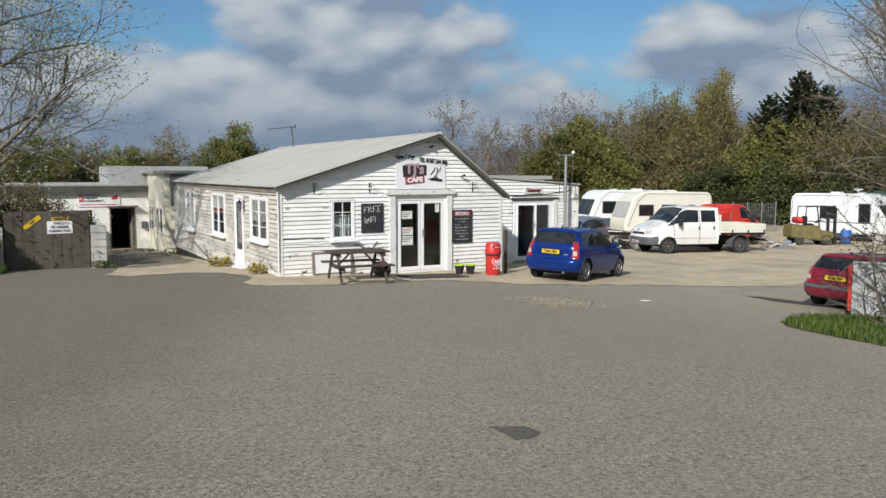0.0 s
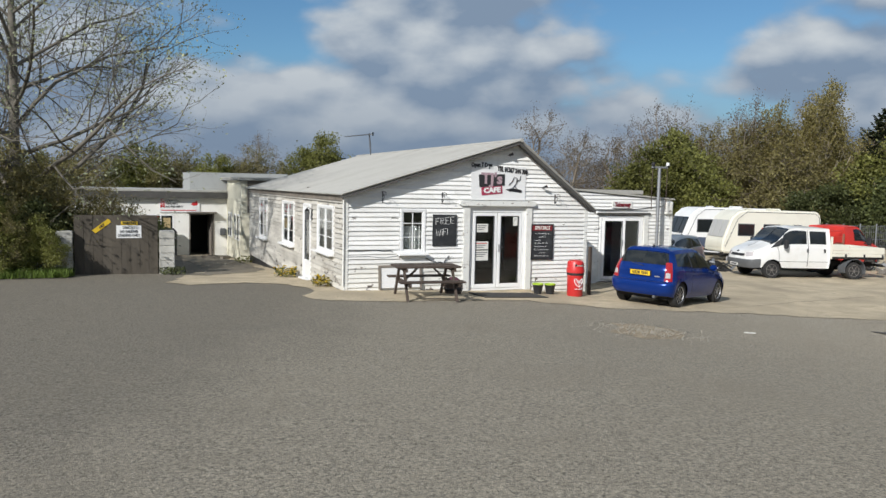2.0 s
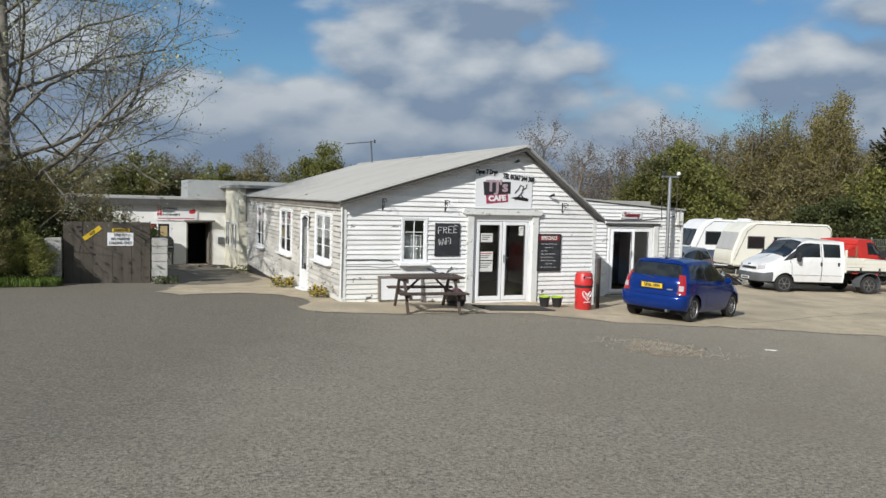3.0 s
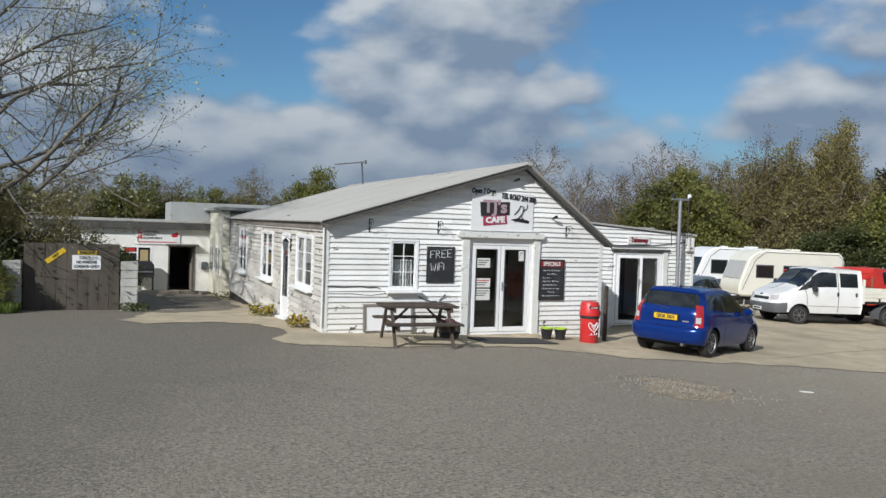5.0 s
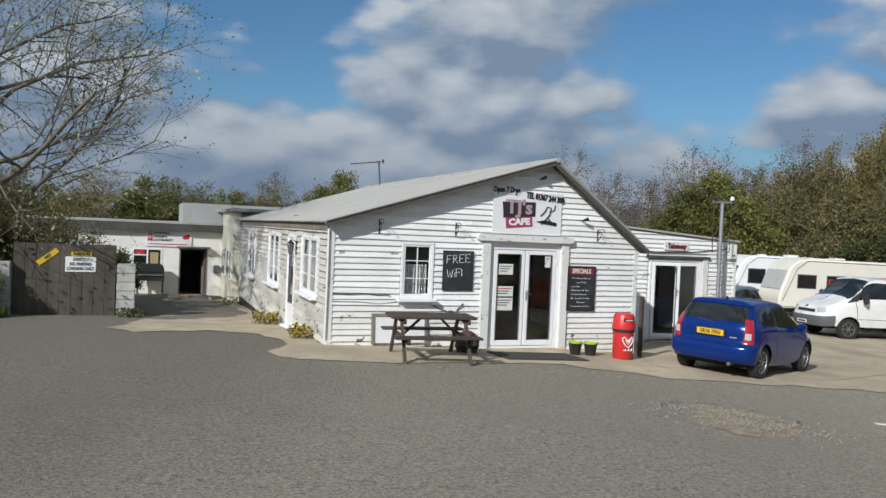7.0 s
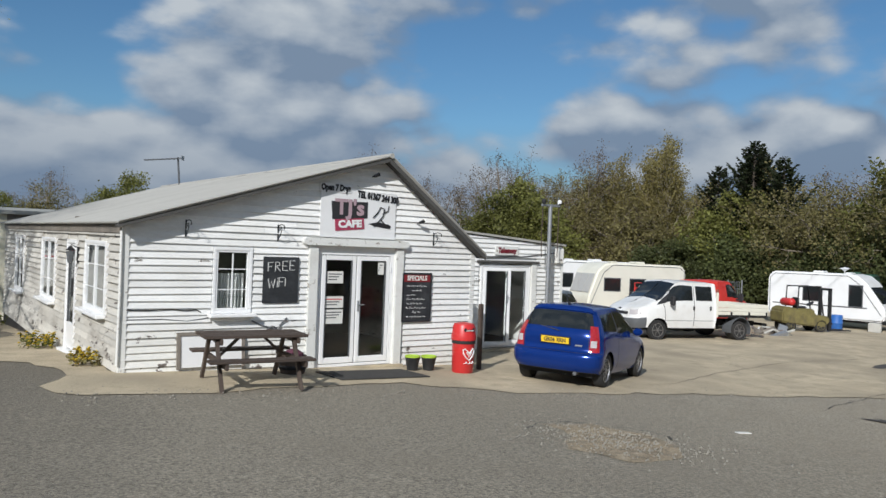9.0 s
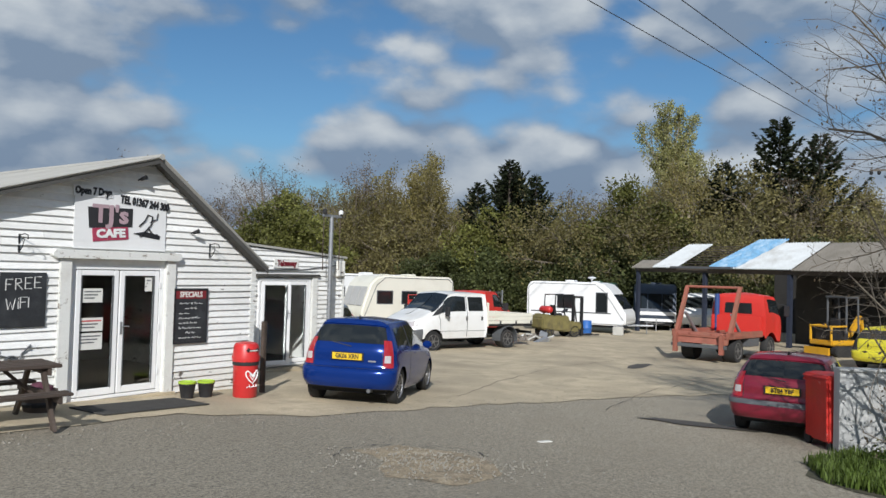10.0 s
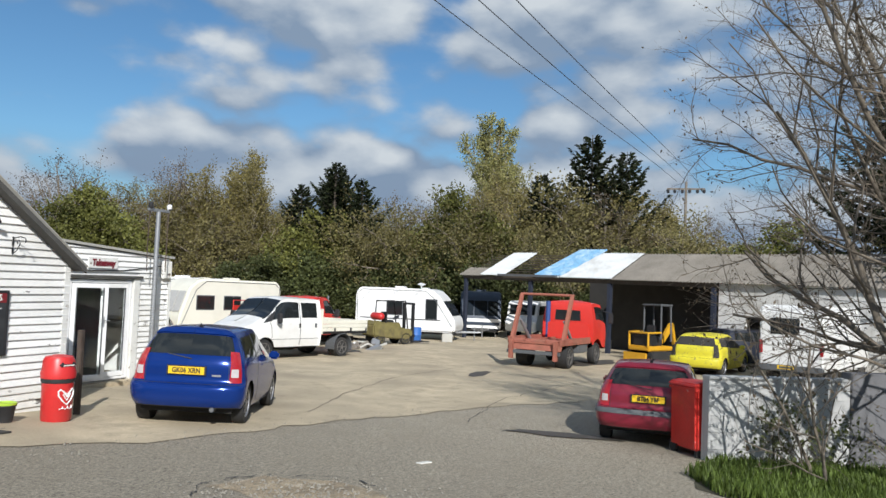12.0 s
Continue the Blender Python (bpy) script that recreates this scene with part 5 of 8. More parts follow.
def caravan(name, label, m, length, height, wide, skin, front_slope=0.35, stripe=None, windows=(), dish=False, band=None, front=None):
    """A touring caravan; its origin is on the ground below its middle, and its nose looks along +x."""
    c = thing(name, label, "caravan", m)
    h, l = height, length / 2
    outline = [(-l + 0.10, 0.42), (l - 0.05, 0.42), (l + 0.06, 0.62), (l, 1.05), (l - front_slope, h - 0.38), (l - front_slope - 0.35, h - 0.08), (l - front_slope - 0.7, h),
               (-l + 0.30, h), (-l + 0.08, h - 0.10), (-l, h - 0.4), (-l, 0.62)]
    part("body", Geo().prism(outline, "y", -wide / 2, wide / 2), skin, c, bevel=0.07, segments=3, smooth=True)
    y = wide / 2
    for s in (1, -1):
        for x0, x1, z0, z1 in windows:
            w = part("side_window", Geo().box(x0, x1, s * (y - 0.01), s * (y + 0.014), z0, z1), CAR_GLASS, c, "tinted side window", bevel=0.03, segments=3)
            part("window_rim", Geo().box(x0 - 0.03, x1 + 0.03, s * (y - 0.01), s * (y + 0.006), z0 - 0.03, z1 + 0.03), GREY_PLASTIC, w, bevel=0.003)
        part("awning_rail", Geo().tube([(-l + 0.12, s * (y + 0.01), 0.6), (-l + 0.1, s * (y + 0.01), h - 0.3), (-l + 0.35, s * (y + 0.01), h - 0.1), (l - front_slope - 0.75, s * (y + 0.01), h - 0.1), (l - front_slope - 0.3, s * (y + 0.01), h - 0.45), (l - 0.1, s * (y + 0.01), 0.7)], 0.014, 5), GREY_PLASTIC, c)
        if stripe:
            part("stripe", Geo().box(-l + 0.25, l - 0.7, s * (y - 0.01), s * (y + 0.006), 0.98, 1.03), stripe, c)
        wheel(c, -0.15, s * (y - 0.06), 0.30, 0.18, 5, STEEL)
        part("wheel_spat", Geo().prism([(-0.55, 0.42), (0.25, 0.42), (0.16, 0.68), (-0.46, 0.68)], "y", s * (y - 0.02), s * (y + 0.02)), skin, c, bevel=0.01)
    if band:
        part("lower_band", Geo().box(-l - 0.012, l + 0.03, -y - 0.008, y + 0.008, 0.50, 1.02), band, c)
    slope = math.degrees(math.atan2(front_slope, h - 0.38 - 1.05))
    mid = pose(l - front_slope / 2 + 0.012, 0, (1.05 + h - 0.38) / 2, 0, -slope, 0)
    hw = (h - 0.38 - 1.05) / 2 * 0.80
    for y0, y1 in ((-0.85 * y, -0.36 * y), (-0.32 * y, 0.32 * y), (0.36 * y, 0.85 * y)):
        part("front_window", Geo().box(-0.02, 0.025, y0, y1, -hw, hw, mid), front or CAR_GLASS, c, "curtained front window" if front else "tinted front window", bevel=0.02)
    part("roof_light", Geo().box(-l * 0.3, -l * 0.3 + 0.5, -0.3, 0.3, h - 0.01, h + 0.09), skin, c, bevel=0.03)
    part("roof_light", Geo().box(l * 0.25, l * 0.25 + 0.35, -0.2, 0.2, h - 0.01, h + 0.06), skin, c, bevel=0.03)
    part("drawbar", Geo().tube([(l - 0.1, 0.5, 0.42), (l + 1.1, 0, 0.45), (l - 0.1, -0.5, 0.42)], 0.04, 6), STEEL, c)
    part("jockey_wheel", Geo().tube([(l + 0.8, 0.1, 0.7), (l + 0.8, 0.1, 0.05)], 0.03, 6), STEEL, c)
    part("chassis", Geo().box(-l + 0.2, l, -y + 0.2, y - 0.2, 0.30, 0.42), UNDERSIDE, c)
    for x in (-l + 0.4, l - 0.4):
        for s in (1, -1):
            part("corner_steady", Geo().tube([(x, s * (y - 0.3), 0.4), (x + 0.05, s * (y - 0.25), 0.0)], 0.03, 5), STEEL, c)
    if dish:
        part("roof_dish", Geo().lathe([(0.02, h), (0.03, h + 0.12), (0.16, h + 0.20), (0.24, h + 0.23), (0.12, h + 0.28), (0.01, h + 0.30)], 16, pose(l * 0.22, 0, 0)), skin, c, smooth=True)
    return c


caravan("caravan", "white touring caravan with a roof dish and dark windows", on_ground(33.4, 6.2, -80), 5.1, 2.52, 2.2, WHITE_GRP, 0.75, BLACK,
        ((-0.9, -0.1, 1.2, 1.85), (1.1, 1.65, 1.05, 2.0)), dish=True)
caravan("caravan", "cream touring caravan with curtained front window", on_ground(24.7, 11.2, 163), 5.0, 2.55, 1.95, CREAM_GRP, 0.40, None,
        ((0.95, 1.75, 1.30, 1.85), (-0.35, 0.45, 1.30, 1.85), (-1.45, -1.1, 1.45, 1.85)), front=CURTAIN)
caravan("caravan", "white caravan with a blue lower band", on_ground(25.4, 14.6, 163), 5.6, 2.6, 2.2, WHITE_GRP, 0.45, None,
        ((1.2, 2.0, 1.3, 1.95), (-0.5, 0.6, 1.3, 1.95)), band=material("slate_blue_band", (0.07, 0.09, 0.14), 0.5, spread=0.1))
caravan("caravan", "navy and white caravan under the shed's edge", on_ground(39.6, 4.6, 200), 4.6, 2.5, 2.2, material("navy_grp", (0.035, 0.05, 0.075), 0.5, spread=0.2), 0.4, WHITE_GRP,
        ((-1.5, -0.4, 1.3, 1.9), (0.6, 1.6, 1.3, 1.9)), band=WHITE_GRP)
caravan("caravan", "old dark green caravan behind the white one", on_ground(40.0, 8.3, 20), 4.4, 2.5, 2.1, material("dull_green_grp", (0.03, 0.10, 0.06), 0.6, spread=0.2), 0.4, None, ((-0.6, 0.5, 1.3, 1.8),))

# forklift
fork = thing("forklift", "old olive forklift with a red gas bottle", "forklift", on_ground(28.5, 5.1, -28) @ Matrix.Scale(0.96, 4))
OLIVE = material("olive_machine_paint", (0.17, 0.145, 0.05), 0.65, spread=0.3, scale=4, stain=(0.07, 0.055, 0.04), stain_amount=0.8, stain_scale=3)
part("chassis", Geo().prism([(-0.75, 0.35), (1.0, 0.22), (1.25, 0.45), (1.2, 0.72), (0.55, 0.78), (0.5, 1.02), (-0.75, 1.02), (-0.9, 0.8)], "y", -0.5, 0.5), OLIVE, fork, bevel=0.05)
part("counterweight", Geo().prism([(-1.0, 0.4), (-0.55, 0.35), (-0.55, 1.08), (-0.85, 1.08), (-1.0, 0.9)], "y", -0.52, 0.52), OLIVE, fork, bevel=0.06)
part("gas_bottle", Geo().lathe([(0.02, -0.46), (0.13, -0.44), (0.17, -0.36), (0.17, 0.28), (0.13, 0.36), (0.05, 0.40)], 16, pose(-0.45, 0, 1.28, 90, 0, 0)), RED_PLASTIC, fork, "red gas bottle", smooth=True)
part("seat", Geo().box(-0.1, 0.3, -0.25, 0.25, 1.0, 1.12).box(-0.16, -0.06, -0.25, 0.25, 1.08, 1.5), BLACK, fork, bevel=0.04)
part("overhead_guard", Geo().tube([(-0.3, -0.45, 1.0), (-0.25, -0.45, 1.98), (0.75, -0.45, 2.02), (0.95, -0.45, 0.75)], 0.035, 6).tube([(-0.3, 0.45, 1.0), (-0.25, 0.45, 1.98), (0.75, 0.45, 2.02), (0.95, 0.45, 0.75)], 0.035, 6)
     .box(-0.25, 0.75, -0.45, 0.45, 1.98, 2.02), BLACK_IRON, fork)
part("steering_wheel", Geo().lathe([(0.16, 0), (0.18, 0.015), (0.16, 0.03)], 16, pose(0.6, 0, 1.22, 0, -35, 0)), BLACK, fork)
for s in (1, -1):
    part("mast_channel", Geo().box(1.25, 1.38, s * 0.28, s * 0.40, 0.08, 1.95), BLACK_IRON, fork, bevel=0.01)
    part("fork_tine", Geo().box(1.42, 2.4, s * 0.2, s * 0.32, 0.08, 0.13).box(1.40, 1.45, s * 0.2, s * 0.32, 0.08, 0.6), BLACK_IRON, fork)
    wheel(fork, 0.85, s * 0.5, 0.28, 0.18, 5, OLIVE)
    wheel(fork, -0.55, s * 0.48, 0.24, 0.15, 5, OLIVE)
part("mast_tie", Geo().box(1.25, 1.36, -0.3, 0.3, 1.85, 1.95), BLACK_IRON, fork)
part("fork_carriage", Geo().box(1.38, 1.43, -0.4, 0.4, 0.35, 0.45), BLACK_IRON, fork)

# small yellow digger
dig = thing("mini_digger", "small yellow digger standing in the open shed", "digger", on_ground(30.0, -6.3, -35))
DIG = material("digger_yellow", (0.62, 0.33, 0.015), 0.5, spread=0.12, scale=4, stain=(0.30, 0.18, 0.05), stain_amount=0.4)
for s in (1, -1):
    part("track", Geo().prism([(-0.8, 0.12), (-0.65, 0.0), (0.65, 0.0), (0.8, 0.12), (0.8, 0.3), (0.65, 0.42), (-0.65, 0.42), (-0.8, 0.3)], "y", s * 0.42, s * 0.70), RUBBER, dig, bevel=0.03)
    part("cab_post", Geo().tube([(-0.05, s * 0.45, 0.9), (-0.05, s * 0.45, 2.25)], 0.04, 6).tube([(0.55, s * 0.45, 0.8), (0.5, s * 0.45, 2.25)], 0.04, 6), GREY_PLASTIC, dig)
part("house", Geo().prism([(-0.85, 0.42), (0.6, 0.45), (0.6, 0.62), (-0.85, 0.62)], "y", -0.55, 0.55), DIG, dig, bevel=0.04)
part("engine", Geo().box(-0.72, -0.2, -0.38, 0.38, 0.62, 1.02).tube([(-0.5, 0.2, 1.0), (-0.5, 0.2, 1.22)], 0.05, 8).box(-0.60, -0.3, -0.2, 0.12, 1.02, 1.12), BLACK_IRON, dig, "bare black engine", bevel=0.02)
part("engine_guard", Geo().tube([(-0.82, -0.5, 0.6), (-0.82, -0.5, 1.14), (-0.82, 0.5, 1.14), (-0.82, 0.5, 0.6)], 0.05, 6).tube([(-0.82, -0.5, 1.14), (-0.1, -0.5, 1.16)], 0.04, 6).tube([(-0.82, 0.5, 1.14), (-0.1, 0.5, 1.16)], 0.04, 6), DIG, dig)
part("seat", Geo().box(-0.1, 0.3, -0.24, 0.24, 0.62, 0.98).box(-0.16, -0.06, -0.24, 0.24, 0.95, 1.45), BLACK, dig, bevel=0.04)
part("cab_roof", Geo().box(-0.15, 0.6, -0.5, 0.5, 2.22, 2.30), GREY_PLASTIC, dig, bevel=0.03)
part("boom", Geo().prism([(0.6, 0.75), (0.75, 0.65), (1.35, 1.35), (1.30, 1.55), (1.15, 1.5)], "y", 0.1, 0.26), DIG, dig, bevel=0.02)
part("dipper", Geo().prism([(1.2, 1.5), (1.35, 1.5), (1.55, 0.6), (1.42, 0.6)], "y", 0.1, 0.26), DIG, dig, bevel=0.02)
part("bucket", Geo().prism([(1.3, 0.6), (1.65, 0.62), (1.7, 0.3), (1.45, 0.15), (1.25, 0.3)], "y", 0.0, 0.36), BLACK_IRON, dig, bevel=0.01)
part("blade", Geo().box(-1.05, -0.98, -0.6, 0.6, 0.02, 0.35), DIG, dig, bevel=0.01)

# small white camper far under the trees
camper = thing("camper_van", "small white camper van seen past the lorry", "van", on_ground(40.0, 1.9, 185))
part("body", Geo().prism([(-1.9, 0.4), (1.9, 0.4), (2.0, 0.9), (1.6, 1.25), (1.3, 1.9), (1.1, 2.05), (-1.8, 2.05), (-1.95, 1.8)], "y", -0.85, 0.85), WHITE_CAR, camper, bevel=0.06, segments=3)
part("windscreen", Geo().box(-0.02, 0.03, -0.7, 0.7, -0.3, 0.3, pose(1.46, 0, 1.58, 0, -25, 0)), CAR_GLASS, camper, bevel=0.01)
for s in (1, -1):
    part("side_window", Geo().box(-1.4, 1.0, s * 0.84, s * 0.865, 1.3, 1.8), CAR_GLASS, camper, bevel=0.01)
    for x in (-1.2, 1.2):
        wheel(camper, x, s * 0.84, 0.31, 0.2, 5, STEEL)

# white van with its back to the yard
wv = thing("panel_van", "white panel van with a small dark rear window", "van", on_ground(23.6, -11.2, -22))
part("body", Geo().prism([(0.0, 0.45), (4.2, 0.45), (4.6, 0.8), (4.3, 1.2), (3.7, 1.5), (3.2, 2.3), (3.0, 2.45), (0.15, 2.45), (0.0, 2.3)], "y", -0.98, 0.98), WHITE_CAR, wv, bevel=0.07, segments=3)
part("rear_window", Geo().box(-0.015, 0.01, -0.25, 0.62, 1.55, 2.05), CAR_GLASS, wv, "dark rear window", bevel=0.008)
part("rear_bumper", Geo().box(-0.10, 0.02, -0.98, 0.98, 0.42, 0.62), GREY_PLASTIC, wv, bevel=0.03)
part("door_seam", Geo().box(-0.006, 0.004, -0.01, 0.01, 0.65, 2.35), BLACK, wv)
for y in (-0.9, 0.9):
    part("tail_lamp", Geo().box(-0.02, 0.01, y - 0.05, y + 0.05, 0.95, 1.35), LAMP_RED, wv, bevel=0.008)
number_plate(wv, "", pose(-0.105, 0.1, 0.55, 0, 0, -90), PLATE_YELLOW)
for x in (0.9, 3.6):
    for s in (1, -1):
        wheel(wv, x, s * 0.97, 0.34, 0.22, 6, OLD_RIM)

# ---------------------------------------------------------------- on and before the café front
RED_BOARD = material("red_sign_frame", (0.20, 0.02, 0.025), 0.5, spread=0.1)
PINK = material("faded_crimson_print", (0.36, 0.045, 0.09), 0.5, spread=0.1)
banner = thing("cafe_sign", "white café sign board with logo and phone number", "sign")
part("panel", Geo().box(3.31, 4.90, -0.05, -0.035, 2.225, 3.10), WHITE_GRP, banner)
part("logo_ground", Geo().prism([(3.52, 2.88), (3.55, 2.55), (4.28, 2.60), (4.28, 2.90)], "y", -0.056, -0.05), BLACK, banner)
lettering("logo_word", "TJ's", 0.39, material("grey_pink_print", (0.42, 0.30, 0.33), 0.5, spread=0.1), banner, Matrix.Translation((3.90, -0.064, 2.77)) @ FRONT, bold=0.012, squeeze=1.1)
part("logo_band", Geo().prism([(3.60, 2.55), (3.62, 2.34), (4.22, 2.40), (4.20, 2.60)], "y", -0.060, -0.05), PINK, banner)
lettering("band_word", "CAFE", 0.18, WHITE_GRP, banner, Matrix.Translation((3.91, -0.066, 2.475)) @ FRONT @ pose(0, 0, 0, 0, 0, 4), bold=0.010, squeeze=1.15)
lettering("phone_line", "TEL 01367 244 300", 0.17, DARK_INK, banner, Matrix.Translation((4.50, -0.056, 3.0)) @ FRONT @ pose(0, 0, 0, 0, 0, -5), bold=0.009, squeeze=0.66)
part("cook_outline", Geo().tube([(4.40, -0.06, 2.62), (4.50, -0.06, 2.72), (4.55, -0.06, 2.82), (4.64, -0.06, 2.80), (4.62, -0.06, 2.66), (4.52, -0.06, 2.55), (4.42, -0.06, 2.45)], 0.012, 5)
     .tube([(4.58, -0.06, 2.58), (4.68, -0.06, 2.48), (4.74, -0.06, 2.50)], 0.014, 5).tube([(4.60, -0.06, 2.70), (4.72, -0.06, 2.76), (4.74, -0.06, 2.86)], 0.010, 5), DARK_INK, banner)
part("cook_base", Geo().prism([(4.30, 2.50), (4.45, 2.46), (4.60, 2.44), (4.78, 2.42), (4.80, 2.48), (4.66, 2.52), (4.50, 2.54)], "y", -0.058, -0.05), DARK_INK, banner)
opening = lone("opening_days_sign", Geo().box(3.28, 3.92, -0.062, -0.036, 3.04, 3.20), WHITE_GRP, "white strip sign with the opening days", "sign")
lettering("words", "Open 7 Days", 0.155, DARK_INK, opening, Matrix.Translation((3.60, -0.066, 3.12)) @ FRONT, bold=0.009, squeeze=0.72)

wifi = thing("chalkboard", "plain chalkboard offering wifi, hung beside the window", "chalkboard")
part("panel", Geo().box(2.27, 2.93, -0.06, -0.035, 1.04, 1.84), CHALKBOARD, wifi, bevel=0.004)


def chalk_strokes(parent, strokes, ox, oz, s, y=-0.064, r=0.008):
    for stroke in strokes:
        part("chalk_stroke", Geo().tube([(ox + a * s, y, oz + b * s) for a, b in stroke], r, 4), CHALK, parent)


GLYPH = {"F": [[(0, 0), (0, 1), (0.6, 1)], [(0, 0.55), (0.45, 0.55)]], "R": [[(0, 0), (0, 1), (0.45, 0.95), (0.5, 0.65), (0, 0.5)], [(0.15, 0.5), (0.6, 0)]],
         "E": [[(0.6, 0), (0, 0), (0, 1), (0.6, 1)], [(0, 0.5), (0.45, 0.5)]], "W": [[(0, 1), (0.2, 0), (0.4, 0.7), (0.6, 0), (0.8, 1)]],
         "i": [[(0.1, 0), (0.1, 0.7)], [(0.1, 0.9), (0.1, 0.98)]], "I": [[(0.1, 0), (0.1, 0.9)]]}
for k, ch in enumerate("FREE"):
    chalk_strokes(wifi, GLYPH[ch], 2.35 + 0.135 * k, 1.58 + 0.012 * k, 0.16)
for k, ch in enumerate("WiFI"):
    chalk_strokes(wifi, GLYPH[ch], 2.36 + (0, 0.155, 0.20, 0.30)[k], 1.30 + 0.01 * k, 0.16)
specials = thing("specials_board", "dark specials chalkboard in a red-brown frame", "chalkboard")
part("frame", Geo().box(5.10, 5.14, -0.07, -0.03, 0.64, 1.60).box(5.76, 5.80, -0.07, -0.03, 0.64, 1.60).box(5.14, 5.76, -0.07, -0.03, 0.64, 0.68).box(5.14, 5.76, -0.07, -0.03, 1.56, 1.60), BLACK, specials, bevel=0.005)
part("panel", Geo().box(5.14, 5.76, -0.058, -0.03, 0.68, 1.56), CHALKBOARD, specials)
part("title_band", Geo().box(5.14, 5.76, -0.062, -0.058, 1.42, 1.56), RED_BOARD, specials)
lettering("title", "SPECIALS", 0.135, PAPER, specials, Matrix.Translation((5.45, -0.066, 1.49)) @ FRONT, bold=0.003, squeeze=0.85)
rng = random.Random(5)
for k, (a, b) in enumerate(((5.22, 5.70), (5.34, 5.56), (5.22, 5.42), (5.22, 5.64), (5.22, 5.58), (5.22, 5.62), (5.36, 5.52), (5.22, 5.66))):
    z = 1.33 - 0.085 * k
    x = a
    while x < b:
        w = rng.uniform(0.04, 0.10)
        part("chalk_mark", Geo().tube([(x, -0.061, z), (x + w * 0.3, -0.061, z + rng.uniform(0.01, 0.03)), (x + w * 0.6, -0.061, z - 0.005), (x + w, -0.061, z + rng.uniform(0, 0.02))], 0.006, 4), CHALK, specials)
        x += w + 0.025


def hook_bracket(x, z):
    b = thing("basket_bracket", "black iron hanging-basket bracket on the café front", "bracket", pose(x, -0.028, z), group="hanging-basket brackets")
    part("back_plate", Geo().box(-0.012, 0.012, -0.012, 0.0, -0.28, 0.0), BLACK_IRON, b)
    part("arm", Geo().tube([(0, -0.01, -0.02), (0, -0.16, 0.0), (0, -0.26, -0.02), (0, -0.28, -0.06), (0, -0.26, -0.08)], 0.008, 5), BLACK_IRON, b)
    part("scroll", Geo().tube([(0, -0.01, -0.26), (0, -0.10, -0.20), (0, -0.16, -0.10), (0, -0.13, -0.05), (0, -0.09, -0.07), (0, -0.10, -0.11)], 0.007, 5), BLACK_IRON, b)


for x, z in ((0.93, 2.40), (2.52, 2.40), (5.82, 2.40)):
    hook_bracket(x, z)


def floodlight(x, z, name="floodlight"):
    f = thing(name, "small black floodlight on the café front", "lamp", pose(x, -0.03, z), group="floodlights")
    part("arm", Geo().tube([(0, 0, 0), (0, -0.10, 0.04)], 0.012, 5), BLACK_IRON, f)
    part("head", Geo().lathe([(0.02, -0.06), (0.03, -0.03), (0.035, 0.05), (0.04, 0.055)], 12, pose(0.02, -0.12, 0.03, 70, 0, 30)), BLACK_IRON, f, smooth=True)


floodlight(4.37, 3.38)
floodlight(5.42, 2.56)
cable = lone("wall_cable", Geo().tube([(0.06, -0.035, 0.95), (0.4, -0.035, 0.94), (0.75, -0.037, 0.96), (0.95, -0.037, 0.93), (1.15, -0.037, 0.94), (1.22, -0.037, 0.90)], 0.008, 5), BLACK, "dark cable clipped along the weatherboards", "cable")
cable2 = lone("wall_cable", Geo().tube([(0.06, -0.035, 0.80), (0.6, -0.037, 0.80), (1.0, -0.037, 0.76), (1.3, -0.037, 0.80), (1.36, -0.037, 0.82)], 0.007, 5), GREY_PLASTIC, "grey cable sagging below the café window", "cable")
coil = [(2.46 + 0.09 * math.cos(a) + 0.03 * a / 12, -0.05 - 0.004 * a / 6, 0.56 + 0.07 * math.sin(a)) for a in np.linspace(0, 12.5, 40)]
lone("coiled_hose", Geo().tube([(2.10, -0.04, 0.74), (2.26, -0.045, 0.66), (2.38, -0.05, 0.63)] + coil + [(2.62, -0.05, 0.66), (2.74, -0.05, 0.78), (2.72, -0.05, 0.72)], 0.013, 6), GREY_PLASTIC, "grey coiled cable hung on the café wall", "cable")
blank = thing("blank_panel", "white panel in a dark timber frame leaning on the wall", "panel", pose(0.85, -0.10, -0.02, -6, 0, 0))
part("panel", Geo().box(0.05, 1.12, 0.0, 0.03, 0.03, 0.55), WHITE_GRP, blank)
part("frame", Geo().box(0.0, 0.06, -0.02, 0.035, 0, 0.60).box(1.08, 1.14, -0.02, 0.035, 0, 0.60).box(0.06, 1.08, -0.02, 0.035, 0.54, 0.60), GREY_WOOD, blank, bevel=0.006)

